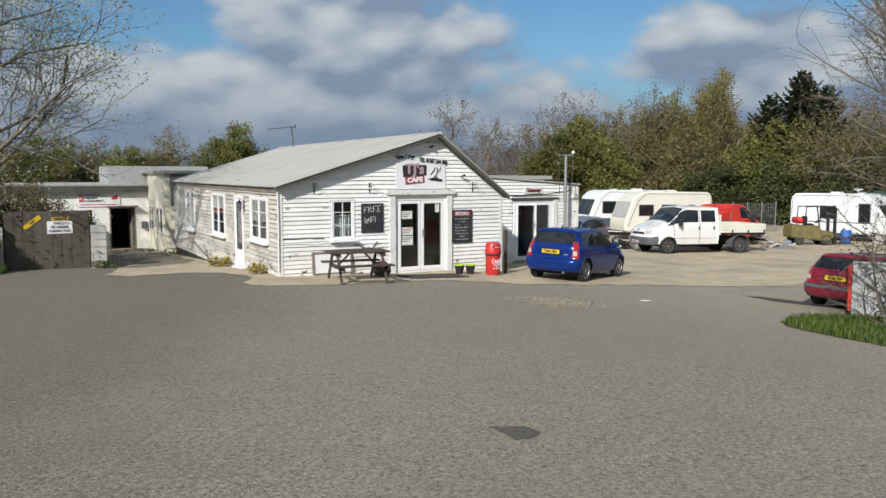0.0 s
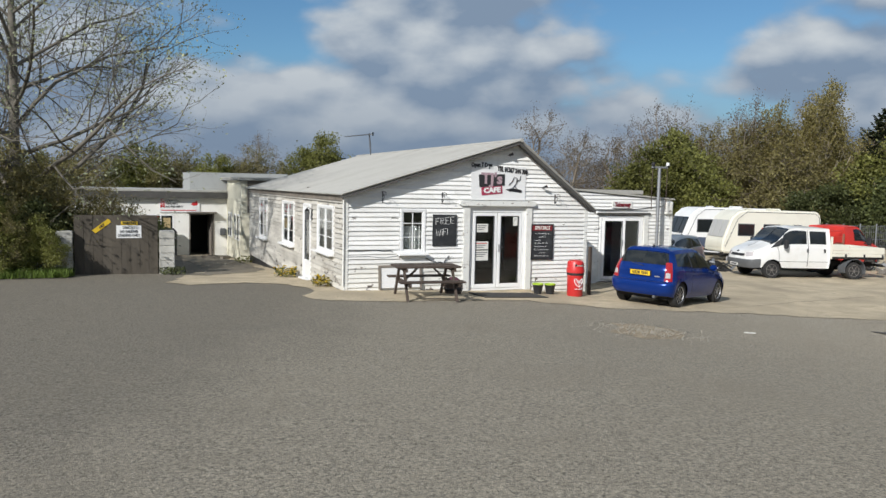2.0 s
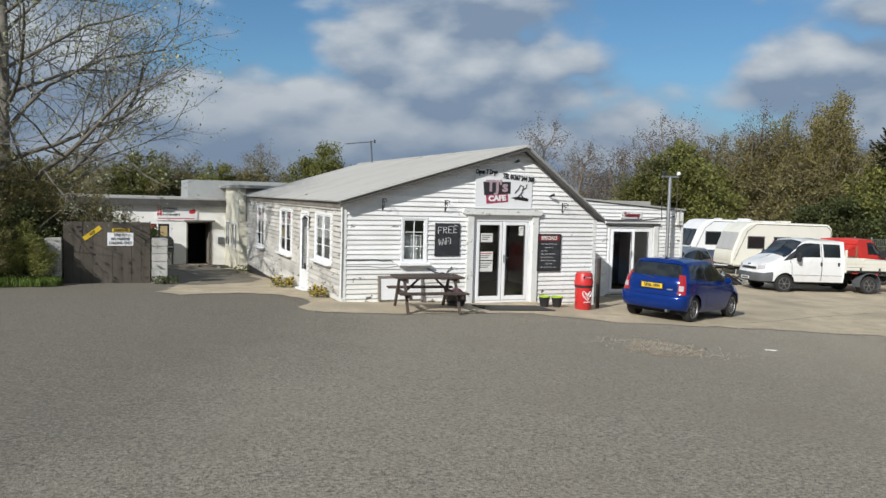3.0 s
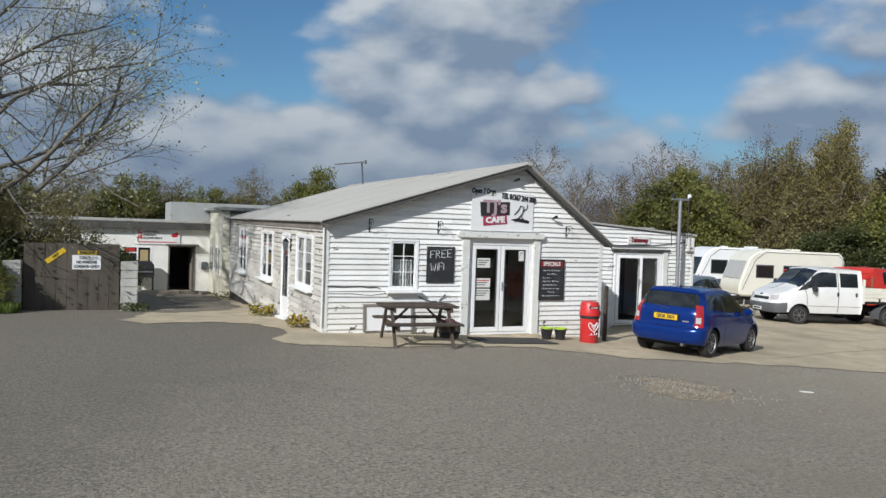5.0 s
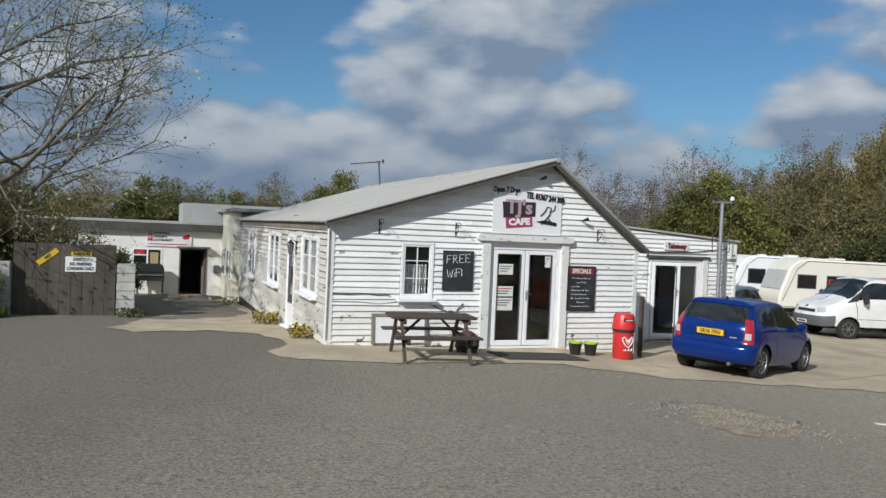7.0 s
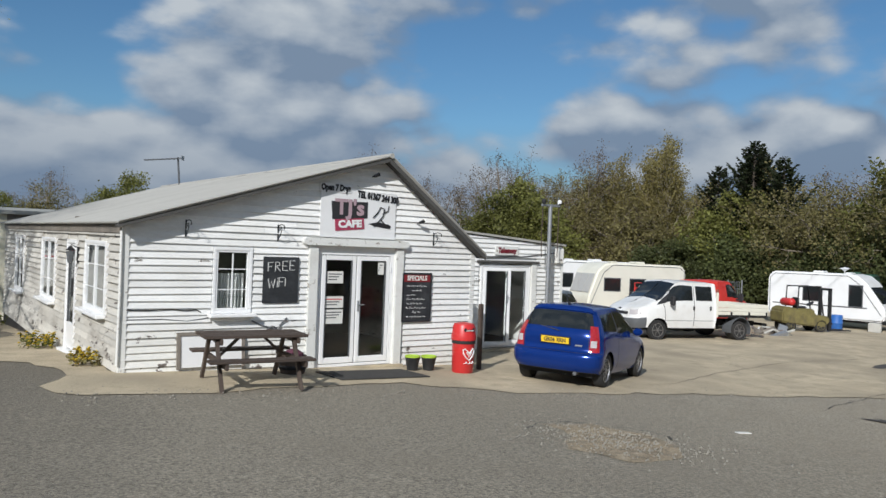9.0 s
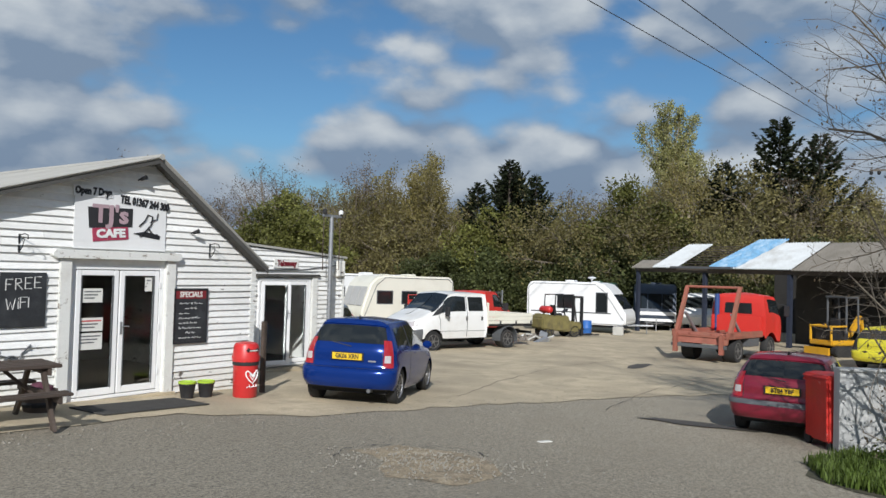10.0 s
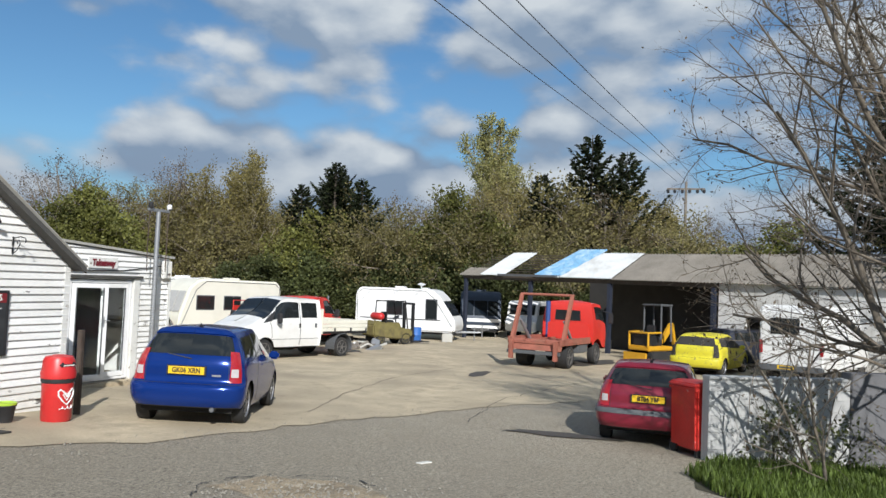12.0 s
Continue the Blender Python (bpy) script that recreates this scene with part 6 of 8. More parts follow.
# picnic table
table = thing("picnic_table", "dark weathered timber picnic table on the apron", "table", upright(1.50, -1.55, -7, 0.015))
for k in range(5):
    part("top_board", Geo().box(-0.76, 0.76, -0.36 + 0.147 * k, -0.225 + 0.147 * k, 0.72, 0.765), OLD_WOOD, table, bevel=0.008)
for s in (1, -1):
    for k in range(2):
        y = s * (0.56 + 0.135 * k)
        part("seat_board", Geo().box(-0.76, 0.76, y - 0.06, y + 0.06, 0.42, 0.46), OLD_WOOD, table, bevel=0.008)
for x in (-0.57, 0.57):
    for s in (1, -1):
        part("leg", Geo().prism([(s * 0.18, 0.72), (s * 0.28, 0.72), (s * 0.74, 0.0), (s * 0.63, 0.0)], "x", x - 0.024, x + 0.024), OLD_WOOD, table, bevel=0.006)
    part("seat_bearer", Geo().box(x + 0.026, x + 0.07, -0.74, 0.74, 0.33, 0.42), OLD_WOOD, table, bevel=0.006)
    part("top_bearer", Geo().box(x + 0.026, x + 0.07, -0.36, 0.36, 0.63, 0.718), OLD_WOOD, table, bevel=0.006)
    e = 0.14 if x > 0 else -0.14
    part("brace", Geo().prism([(x, 0.36), (x + (0.05 if x < 0 else -0.05), 0.36), (e, 0.715), (e + (-0.06 if x < 0 else 0.06), 0.715)], "y", -0.03, 0.03), OLD_WOOD, table, bevel=0.005)
tub = thing("flower_tub", "dark wooden half-barrel with faded plants by the door", "planter", upright(2.62, -0.62, 0, 0.014))
part("tub", Geo().lathe([(0.20, 0.0), (0.24, 0.16), (0.23, 0.30), (0.20, 0.30), (0.19, 0.26)], 18), OLD_WOOD, tub, smooth=True)
part("band", Geo().lathe([(0.232, 0.08), (0.245, 0.12), (0.232, 0.16)], 18), BLACK_IRON, tub)
part("plants", Geo().lathe([(0.18, 0.26), (0.17, 0.34), (0.08, 0.40), (0.01, 0.41)], 12), material("dark_heather", (0.10, 0.03, 0.05), 0.9, spread=0.5, scale=20, fine=60, bump=1.0), tub)
for x, y in ((5.06, -0.62), (5.40, -0.66)):
    pot = thing("plant_pot", "black plastic plant pot with a lime green rim", "plant pot", upright(x - 0.02, y, 0, 0.014) @ Matrix.Scale(0.9, 4), group="plant pots by the door")
    part("pot", Geo().lathe([(0.11, 0.0), (0.15, 0.24), (0.16, 0.25), (0.16, 0.29), (0.14, 0.29), (0.135, 0.24)], 20), BLACK, pot, smooth=True)
    part("rim", Geo().lathe([(0.163, 0.27), (0.166, 0.30), (0.14, 0.305), (0.137, 0.285)], 20), material("lime_plastic", (0.38, 0.55, 0.04), 0.5), pot, "lime green rim", smooth=True)
    part("soil", Geo().lathe([(0.134, 0.25), (0.05, 0.262), (0.01, 0.262)], 14), UNDERSIDE, pot)
lone("door_mat", Geo().box(-0.9, 0.9, -0.45, 0.45, 0.0, 0.02), material("worn_rubber_mat", (0.05, 0.047, 0.042), 0.95, spread=0.3, scale=5), "flat dark mat outside the café door", "mat", on_ground(3.95, -1.05, 2, 0.013), bevel=0.006)

# litter bin with its hood
bin_ = thing("litter_bin", "red litter bin with hooded top and white emblem", "bin", upright(5.93, -1.0, -6, 0.012) @ Matrix.Scale(0.87, 4))
part("drum", Geo().lathe([(0.215, 0.0), (0.235, 0.03), (0.245, 0.66), (0.25, 0.70)], 28), RED_PLASTIC, bin_, smooth=True)
part("liner_edge", Geo().lathe([(0.251, 0.635), (0.262, 0.66), (0.255, 0.725), (0.235, 0.73)], 28), BLACK, bin_, "black bin bag folded over the rim", smooth=True)
part("hood", Geo().lathe([(0.27, 0.71), (0.275, 0.80), (0.255, 0.86), (0.245, 1.0), (0.21, 1.06), (0.10, 1.085), (0.01, 1.09)], 28), RED_PLASTIC, bin_, smooth=True)
slot = part("slot", Geo().box(-0.15, 0.15, -0.262, -0.20, 0.90, 0.98), BLACK, bin_, bevel=0.03, segments=3)
part("flap", Geo().box(-0.10, 0.10, -0.268, -0.24, 0.915, 0.95), PAPER, slot, bevel=0.01)


def curved_mark(points, r, rad=0.256):
    return Geo().tube([(rad * math.sin(a), -rad * math.cos(a), z) for a, z in points], r, 5)


heart = [(0.0, 0.42), (0.22, 0.50), (0.42, 0.54), (0.55, 0.51), (0.52, 0.44), (0.30, 0.36), (0.0, 0.29), (-0.30, 0.36), (-0.52, 0.44), (-0.55, 0.51), (-0.42, 0.54), (-0.22, 0.50), (0.0, 0.42)]
part("emblem", curved_mark(heart, 0.014), WHITE_GRP, bin_, "white outline emblem")
part("emblem_inner", curved_mark([(0.0, 0.46), (0.15, 0.49), (0.26, 0.46), (0.0, 0.36), (-0.26, 0.46), (-0.15, 0.49), (0.0, 0.46)], 0.010), WHITE_GRP, bin_)
for k in range(6):
    a = -0.42 + 0.168 * k
    part("emblem_bar", curved_mark([(a - 0.045, 0.225), (a, 0.265 if k % 2 else 0.22), (a + 0.045, 0.225)], 0.010, 0.252), WHITE_GRP, bin_)
bollard = lone("timber_post", Geo().box(-0.042, 0.042, -0.042, 0.042, -0.1, 1.30), OLD_WOOD, "short dark brown timber post beside the bin", "post", upright(6.55, -0.72, 12), bevel=0.012)

# lamp post with two cameras
post = thing("camera_post", "grey steel post carrying two security cameras", "post", upright(10.72, 1.80, 0, 0))
part("pole", Geo().tube([(0, 0, -0.1), (0, 0, 3.75)], [0.055, 0.05], 12), STEEL, post, smooth=True)
part("cross_arm", Geo().box(-0.30, 0.32, -0.03, 0.03, 3.74, 3.80), STEEL, post, bevel=0.008)
for x, skin in ((-0.26, BLACK), (0.30, UPVC)):
    cam_head = part("security_camera", Geo().lathe([(0.01, 0.0), (0.04, 0.01), (0.055, 0.04), (0.055, 0.10), (0.03, 0.125), (0.01, 0.13)], 14, pose(x, -0.02, 3.80)), skin, post, "small domed security camera", smooth=True)
    part("lens", Geo().lathe([(0.01, -0.02), (0.03, -0.015), (0.045, 0.02)], 12, pose(x, -0.04, 3.81)), BLACK, cam_head, smooth=True)
    part("hanging_cable", Geo().tube([(x, 0.0, 3.74), (x * 1.02, 0.01, 3.0), (x * 0.98, 0, 2.45)], 0.012, 5), OLD_WOOD, post)
meter = lone("meter_box", Geo().box(11.22, 11.5, 2.03, 2.12, 1.80, 2.20), WORN_PAINT, "peeling white-painted box at the annexe's corner", "box", bevel=0.02)

lone("wall_cable", Geo().tube([(6.95, AY - 0.05, 2.02), (7.8, AY - 0.05, 1.98), (8.9, AY - 0.05, 1.93), (10.1, AY - 0.05, 1.95), (10.9, AY - 0.05, 2.04), (11.25, AY - 0.05, 2.08)], 0.012, 5), BLACK, "dark cable sagging along the takeaway front", "cable")

# television aerial on the roof
aerial = thing("tv_aerial", "television aerial on a thin mast above the ridge", "aerial", pose(4.58, 12.5, 3.70))
part("mast", Geo().tube([(0, 0, 0), (-0.08, 0, 0.95)], 0.03, 6), GREY_PLASTIC, aerial)
part("boom", Geo().tube([(0.02, -0.05, 0.92), (-1.0, 0.45, 0.80)], 0.02, 5), GREY_PLASTIC, aerial)
for k in range(9):
    c = Vector((0.02 - 0.122 * k, -0.05 + 0.06 * k, 0.92 - 0.0144 * k))
    part("element", Geo().tube([c + Vector((0.10, 0.14, 0)), c - Vector((0.10, 0.14, 0))], 0.013, 4), GREY_PLASTIC, aerial)
part("reflector", Geo().box(-0.006, 0.006, -0.14, 0.14, 0.86, 1.0, pose(0.05, -0.06, 0, 0, 0, -35)), STEEL, aerial)

# ---------------------------------------------------------------- gate and alley
# darker copy of the grey timber: shade of the overhanging hedge is painted in
GATE_WOOD = material("shaded_gate_board", (0.078, 0.066, 0.050), 0.85, spread=0.4, scale=2, fine=50, bump=0.4, stretch=(2, 2, 0.3), random=0.12, stain=(0.125, 0.11, 0.088), stain_amount=0.6, stain_scale=1.2)
gate = thing("yard_gate", "closed weathered grey boarded gate with signs", "gate", kind="structure")
GX0, GX1, GY = -6.25, -3.93, 7.0
n = 9
for k in range(n):
    a = GX0 + (GX1 - GX0) * k / n
    part("board", Geo().box(a + 0.002, a + (GX1 - GX0) / n - 0.002, GY - 0.02, GY + 0.01, -0.42 + 0.02 * (k % 3), 1.49 + 0.004 * (k % 2)), GATE_WOOD, gate, bevel=0.004)
for z in (-0.2, 0.6, 1.35):
    part("rail", Geo().box(GX0, GX1, GY + 0.01, GY + 0.06, z, z + 0.1), GREY_WOOD, gate)
BLOCK = material("concrete_block", (0.46, 0.45, 0.41), 0.9, spread=0.14, scale=3, fine=40, bump=0.5, stain=(0.25, 0.25, 0.21), stain_amount=0.6, stain_scale=2.5, random=0.08)
for x0, x1 in ((-3.90, -3.46), (-6.72, -6.28)):
    pil = thing("gate_pillar", "stained concrete-block gate pillar", "pillar", kind="structure")
    for k in range(7):
        j = 0.006 * (k % 2)
        part("block", Geo().box(x0 + j, x1 - j, GY - 0.25, GY + 0.2, -0.55 + 0.225 * k, -0.335 + 0.225 * k), BLOCK, pil, bevel=0.012)
        part("mortar", Geo().box(x0 + 0.02, x1 - 0.02, GY - 0.23, GY + 0.18, -0.335 + 0.225 * k, -0.325 + 0.225 * k), BLOCK, pil)
notice = lone("parking_notice", Geo().box(-5.10, -4.40, GY - 0.035, GY - 0.021, 0.80, 1.18), WHITE_GRP, "white no-parking notice fixed to the gate", "sign")
for k, w in enumerate(("STRICTLY", "NO PARKING", "LOADING ONLY")):
    lettering("words", w, 0.11, GREY_PLASTIC, notice, Matrix.Translation((-4.75, GY - 0.04, 1.11 - 0.115 * k)) @ FRONT, bold=0.004, squeeze=0.75)
AMBER = material("yellow_strip", (0.62, 0.42, 0.02), 0.5, spread=0.1)
strip = lone("parking_strip", Geo().box(-4.97, -4.50, GY - 0.036, GY - 0.021, 1.20, 1.30), AMBER, "yellow strip sign above the notice", "sign")
lettering("words", "PARKING", 0.10, DARK_INK, strip, Matrix.Translation((-4.735, GY - 0.04, 1.25)) @ FRONT, bold=0.004, squeeze=0.9)
strip2 = lone("no_strip", Geo().box(-0.28, 0.28, -0.03, -0.021, -0.065, 0.065), AMBER, "loose yellow strip sign hanging askew", "sign", pose(-5.50, GY - 0.003, 1.16, 0, -38, 0))
lettering("words", "NO", 0.10, DARK_INK, strip2, Matrix.Translation((0.0, -0.035, 0)) @ FRONT, bold=0.004)
side_wall_ob = lone("boundary_wall", Geo().box(-14, -6.75, GY - 0.1, GY + 0.12, -0.7, 0.75), BLOCK, "low stained block boundary wall under the hedge", "wall", kind="structure")
lone("alley_wall", Geo().box(-4.3, -4.1, GY + 0.3, SY - 2.0, -1.4, 0.4), BLOCK, "block wall along the alley behind the gate", "wall", kind="structure")
oven = thing("barbecue_display", "black barbecue standing outside the workshop", "barbecue", pose(-3.0, SY - 0.55, ground(-3.0, SY - 0.55)))
part("hood", Geo().prism([(-0.55, 0.95), (0.55, 0.95), (0.55, 1.15), (0.42, 1.32), (-0.42, 1.32), (-0.55, 1.15)], "y", -0.25, 0.25), BLACK, oven, bevel=0.03)
part("grill_box", Geo().box(-0.55, 0.55, -0.27, 0.27, 0.6, 0.95), BLACK, oven, bevel=0.02)
part("front_rail", Geo().tube([(-0.5, -0.32, 0.85), (0.5, -0.32, 0.85)], 0.02, 8), STEEL, oven)
for x in (-0.5, 0.5):
    for y in (-0.2, 0.2):
        part("leg", Geo().box(x - 0.03, x + 0.03, y - 0.03, y + 0.03, 0, 0.6), BLACK, oven)
lone("letter_box", Geo().box(-0.38, -0.12, SY - 0.18, SY, -0.1, 0.25), GREY_PLASTIC, "grey post box on the workshop wall", "box", bevel=0.02)
for k, (x, y, l) in enumerate(((-0.9, 18.5, 1.3), (-1.1, 19.2, 0.9), (-0.6, 17.6, 0.7))):
    lone("timber_offcut", Geo().box(-l / 2, l / 2, -0.07, 0.07, 0.0, 0.09), GREY_WOOD, "loose timber offcut lying by the wall", "timber", on_ground(x, y, 25 * k + 5, 0.014), group="timber offcuts", bevel=0.008)

# ---------------------------------------------------------------- white wall, red wheeled bin at the yard's mouth
wall = thing("white_wall", "white painted block wall with shadows of twigs", "wall", upright(9.20, -9.70, -58), kind="structure")
# white paint greyed overall, part of the twigs' shade being in the colour
WALLPAINT = material("twig_shaded_white_block", (0.47, 0.47, 0.455), 0.85, spread=0.12, scale=2, fine=40, bump=0.4, stain=(0.40, 0.40, 0.36), stain_amount=0.5, random=0.05)
GREYWALL = material("grey_render", (0.15, 0.15, 0.155), 0.85, spread=0.12, scale=2, fine=40, bump=0.4)
part("core", Geo().box(0.0, 2.2, 0.02, 0.20, -0.4, 1.15), WALLPAINT, wall)
for r in range(6):
    x = -0.22 * (r % 2)
    while x < 2.2:
        a, b = max(x, 0.0), min(x + 0.44, 2.2)
        if b - a > 0.05:
            part("block", Geo().box(a + 0.002, b - 0.002, 0.008, 0.02, -0.3 + 0.235 * r, -0.069 + 0.235 * r), WALLPAINT, wall, bevel=0.004)
        x += 0.44
part("coping", Geo().box(-0.01, 2.2, -0.012, 0.22, 1.15, 1.19), WALLPAINT, wall, bevel=0.01)
wall2 = lone("grey_wall", Geo().box(2.2, 6.5, -0.02, 0.22, -0.4, 1.28), GREYWALL, "dark grey rendered wall carrying on from the white one", "wall", upright(9.20, -9.70, -58), kind="structure", bevel=0.01)
BIN_RED = material("bright_red_plastic", (0.60, 0.03, 0.02), 0.5, spread=0.15, scale=3, stain=(0.35, 0.05, 0.04), stain_amount=0.6, wear=(0.62, 0.30, 0.27), wear_amount=0.05, wear_scale=6)
wb = thing("wheeled_bin", "faded red wheeled bin behind the white wall", "bin", on_ground(9.80, -9.54, -55))
part("tub", Geo().prism([(-0.27, 0.10), (0.27, 0.10), (0.30, 0.98), (-0.29, 0.98)], "y", -0.36, 0.36), BIN_RED, wb, bevel=0.03)
part("rim", Geo().box(-0.31, 0.32, -0.38, 0.38, 0.94, 0.99), BIN_RED, wb, bevel=0.012)
part("lid", Geo().prism([(-0.32, 0.992), (0.33, 0.992), (0.30, 1.05), (0.15, 1.08), (-0.15, 1.08), (-0.30, 1.05)], "y", -0.39, 0.39), BIN_RED, wb, bevel=0.02)
part("label_plate", Geo().box(0.08, 0.25, -0.372, -0.36, 0.72, 0.80), AMBER, wb)
part("handle", Geo().tube([(-0.22, 0.40, 0.96), (-0.22, 0.46, 0.98), (0.22, 0.46, 0.98), (0.22, 0.40, 0.96)], 0.016, 6), BIN_RED, wb)
for x in (-0.24, 0.24):
    part("wheel", Geo().lathe([(0.10, -0.025), (0.10, 0.025)], 14, pose(x, 0.30, 0.10, 0, 90, 0)), RUBBER, wb)
part("foot", Geo().box(-0.24, 0.24, -0.34, -0.26, 0.0, 0.11), RUBBER, wb, bevel=0.01)

# ---------------------------------------------------------------- open shed across the yard
SHED = pose(36.3, 4.3, -0.85, 0, 0, -115.7)
shed = thing("open_shed", "long open-fronted shed patched with mixed roofing sheets", "shed", SHED, kind="structure")
WHITE_SHEET = material("white_roof_sheet", (0.55, 0.57, 0.57), 0.5, spread=0.14, scale=1.5, stain=(0.34, 0.33, 0.30), stain_amount=0.7)
BLUE_SHEET = material("blue_tarpaulin", (0.16, 0.33, 0.50), 0.5, spread=0.25, scale=3, fine=12, bump=0.8, stain=(0.55, 0.62, 0.66), stain_amount=0.7, stain_scale=2.5)
GREY_SHEET = material("grey_fibre_cement_sheet", (0.19, 0.172, 0.145), 0.85, spread=0.3, scale=1, stain=(0.11, 0.10, 0.08), stain_amount=0.7)
BROWN_SHEET = material("bare_battens", (0.085, 0.068, 0.052), 0.85, spread=0.3, scale=3, random=0.2)
EZ, RZ, RD = 3.42, 4.56, 2.3


def shed_sheet(name, x0, x1, mat, lift, top0=None, top1=None, low=-0.25, wave=0.15, label="", y1=None):
    """A corrugated sheet on the shed's front slope, from the eave at x0..x1 to the ridge at top0..top1."""
    top0, top1 = x0 if top0 is None else top0, x1 if top1 is None else top1
    y1 = RD if y1 is None else y1
    n = int((x1 - x0) / wave * 4)
    verts, faces = [], []
    for i in range(n + 1):
        f = i / n
        h = 0.03 * math.cos(2 * math.pi * i / 4) + lift
        for y, x in ((low, x0 + (x1 - x0) * f), (y1, top0 + (top1 - top0) * f)):
            z = EZ + (RZ - EZ) * y / RD + h
            verts += [(x, y, z), (x, y, z - 0.014)]
    for i in range(n):
        a, b = 4 * i, 4 * i + 4
        faces += [(a, b, b + 2, a + 2), (a + 1, a + 3, b + 3, b + 1), (a, a + 1, b + 1, b), (a + 2, b + 2, b + 3, a + 3)]
    ob = new(name, raw_mesh(name, verts, faces, mat))
    ob.parent = shed
    tagged(ob, label)


shed_sheet("roof_sheet", -0.3, 1.4, GREY_SHEET, 0.0, y1=0.6, label="bent grey edge sheet")
shed_sheet("roof_sheet", 1.3, 2.9, WHITE_SHEET, 0.05, label="white corrugated sheet")
for k in range(9):
    y = 0.06 + k * 0.26
    part("batten", Geo().box(0.2, 6.2, y, y + 0.16, EZ + (RZ - EZ) * y / RD - 0.05, EZ + (RZ - EZ) * y / RD - 0.01), BROWN_SHEET, shed)
shed_sheet("roof_sheet", 5.0, 6.6, BLUE_SHEET, 0.09, 5.6, 7.2, label="blue and white tarpaulin sheet", low=-0.2, y1=2.6)
shed_sheet("roof_sheet", 6.3, 9.6, WHITE_SHEET, 0.04, label="white corrugated sheet")
shed_sheet("roof_sheet", 9.5, 27.0, GREY_SHEET, 0.0, label="weathered grey fibre-cement sheets")
part("rear_slope", Geo().prism([(RD, RZ - 0.05), (RD, RZ), (8.2, EZ + 0.1), (8.2, EZ)], "x", 6.0, 27.0), GREY_SHEET, shed)
part("front_gutter", Geo().box(2.6, 6.4, -0.32, -0.2, EZ - 0.12, EZ - 0.02), GREY_PLASTIC, shed)
part("eave_beam", Geo().box(-0.2, 14.5, -0.06, 0.08, EZ - 0.32, EZ - 0.12), BROWN_SHEET, shed)
for x in (0.0, 4.6, 9.3, 14.3):
    part("post", Geo().box(x - 0.09, x + 0.09, -0.1, 0.08, -0.3, EZ - 0.3), material("dark_blue_post", (0.02, 0.026, 0.045), 0.7, spread=0.3), shed, bevel=0.01)
# inner walls coloured near black: the shed's inside shade is in this colour
DIM = material("dim_shed_wall", (0.036, 0.033, 0.029), 0.95, spread=0.25, scale=2)
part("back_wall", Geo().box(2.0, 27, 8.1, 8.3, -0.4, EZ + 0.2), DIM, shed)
part("inner_front", Geo().box(7.6, 14.5, 2.6, 2.75, 2.1, EZ + 0.5).box(7.6, 9.4, 2.6, 2.75, -0.3, 2.1).box(10.6, 14.5, 2.6, 2.75, -0.3, 2.1), DIM, shed, "inner wall with a doorway, coloured dark as in shade")
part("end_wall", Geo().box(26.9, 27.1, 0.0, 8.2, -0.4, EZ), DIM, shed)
g = Geo()
pierced(g, 14.5, 26.9, -0.4, EZ - 0.1, [(15.6, 17.2, -0.4, 2.0)], lambda a, b, c, d: g.box(a, b, 0.0, 0.2, c, d))
part("white_front", g, material("grimy_white_render", (0.62, 0.61, 0.58), 0.8, spread=0.15, scale=1.2, fine=40, bump=0.3, stain=(0.26, 0.24, 0.20), stain_amount=0.8, stain_scale=0.9), shed, "grimy white rendered front")
for z in (0.4, 1.0, 1.6, 2.2, 2.8):
    part("cladding_seam", Geo().box(17.3, 26.8, -0.006, 0.0, z, z + 0.02), GREY_PLASTIC, shed)
part("floor_slab", Geo().box(0.5, 27, 0.1, 8.1, -0.4, -0.02), CONCRETE, shed)

# bits and pieces about the yard
drum = lone("blue_drum", Geo().lathe([(0.24, 0), (0.26, 0.03), (0.26, 0.28), (0.275, 0.30), (0.26, 0.33), (0.26, 0.6), (0.25, 0.66), (0.2, 0.67)], 18), material("blue_drum_plastic", (0.03, 0.13, 0.42), 0.5, spread=0.1), "bright blue plastic drum beside the caravan", "drum", on_ground(31.6, 5.0), smooth=True)
lone("concrete_block", Geo().box(-0.25, 0.25, -0.25, 0.25, 0, 0.42), BLOCK, "rough concrete block under the caravan's nose", "block", on_ground(32.2, 3.6, 20), bevel=0.03)
rng = random.Random(21)


def scrap_heap(x, y, r, n, label, mats):
    heap = thing("scrap_heap", label, "scrap", on_ground(x, y))
    for k in range(n):
        a, d = rng.uniform(0, 6.28), r * math.sqrt(rng.random())
        z = max(0.03, 0.5 * r * (1 - d / r) * rng.uniform(0.3, 1.0))
        m = pose(d * math.cos(a), d * math.sin(a), z, rng.uniform(-40, 40), rng.uniform(-40, 40), rng.uniform(0, 360))
        if k % 3 == 0:
            part("pipe", Geo().tube([m @ Vector((-0.35, 0, 0)), m @ Vector((0, 0.1, 0.1)), m @ Vector((0.35, 0, 0))], rng.uniform(0.02, 0.05), 6), mats[k % len(mats)], heap)
        else:
            w, h, l = rng.uniform(0.05, 0.2), rng.uniform(0.03, 0.12), rng.uniform(0.1, 0.4)
            part("lump", Geo().box(-l, l, -w, w, -h, h, m), mats[k % len(mats)], heap, bevel=0.02)


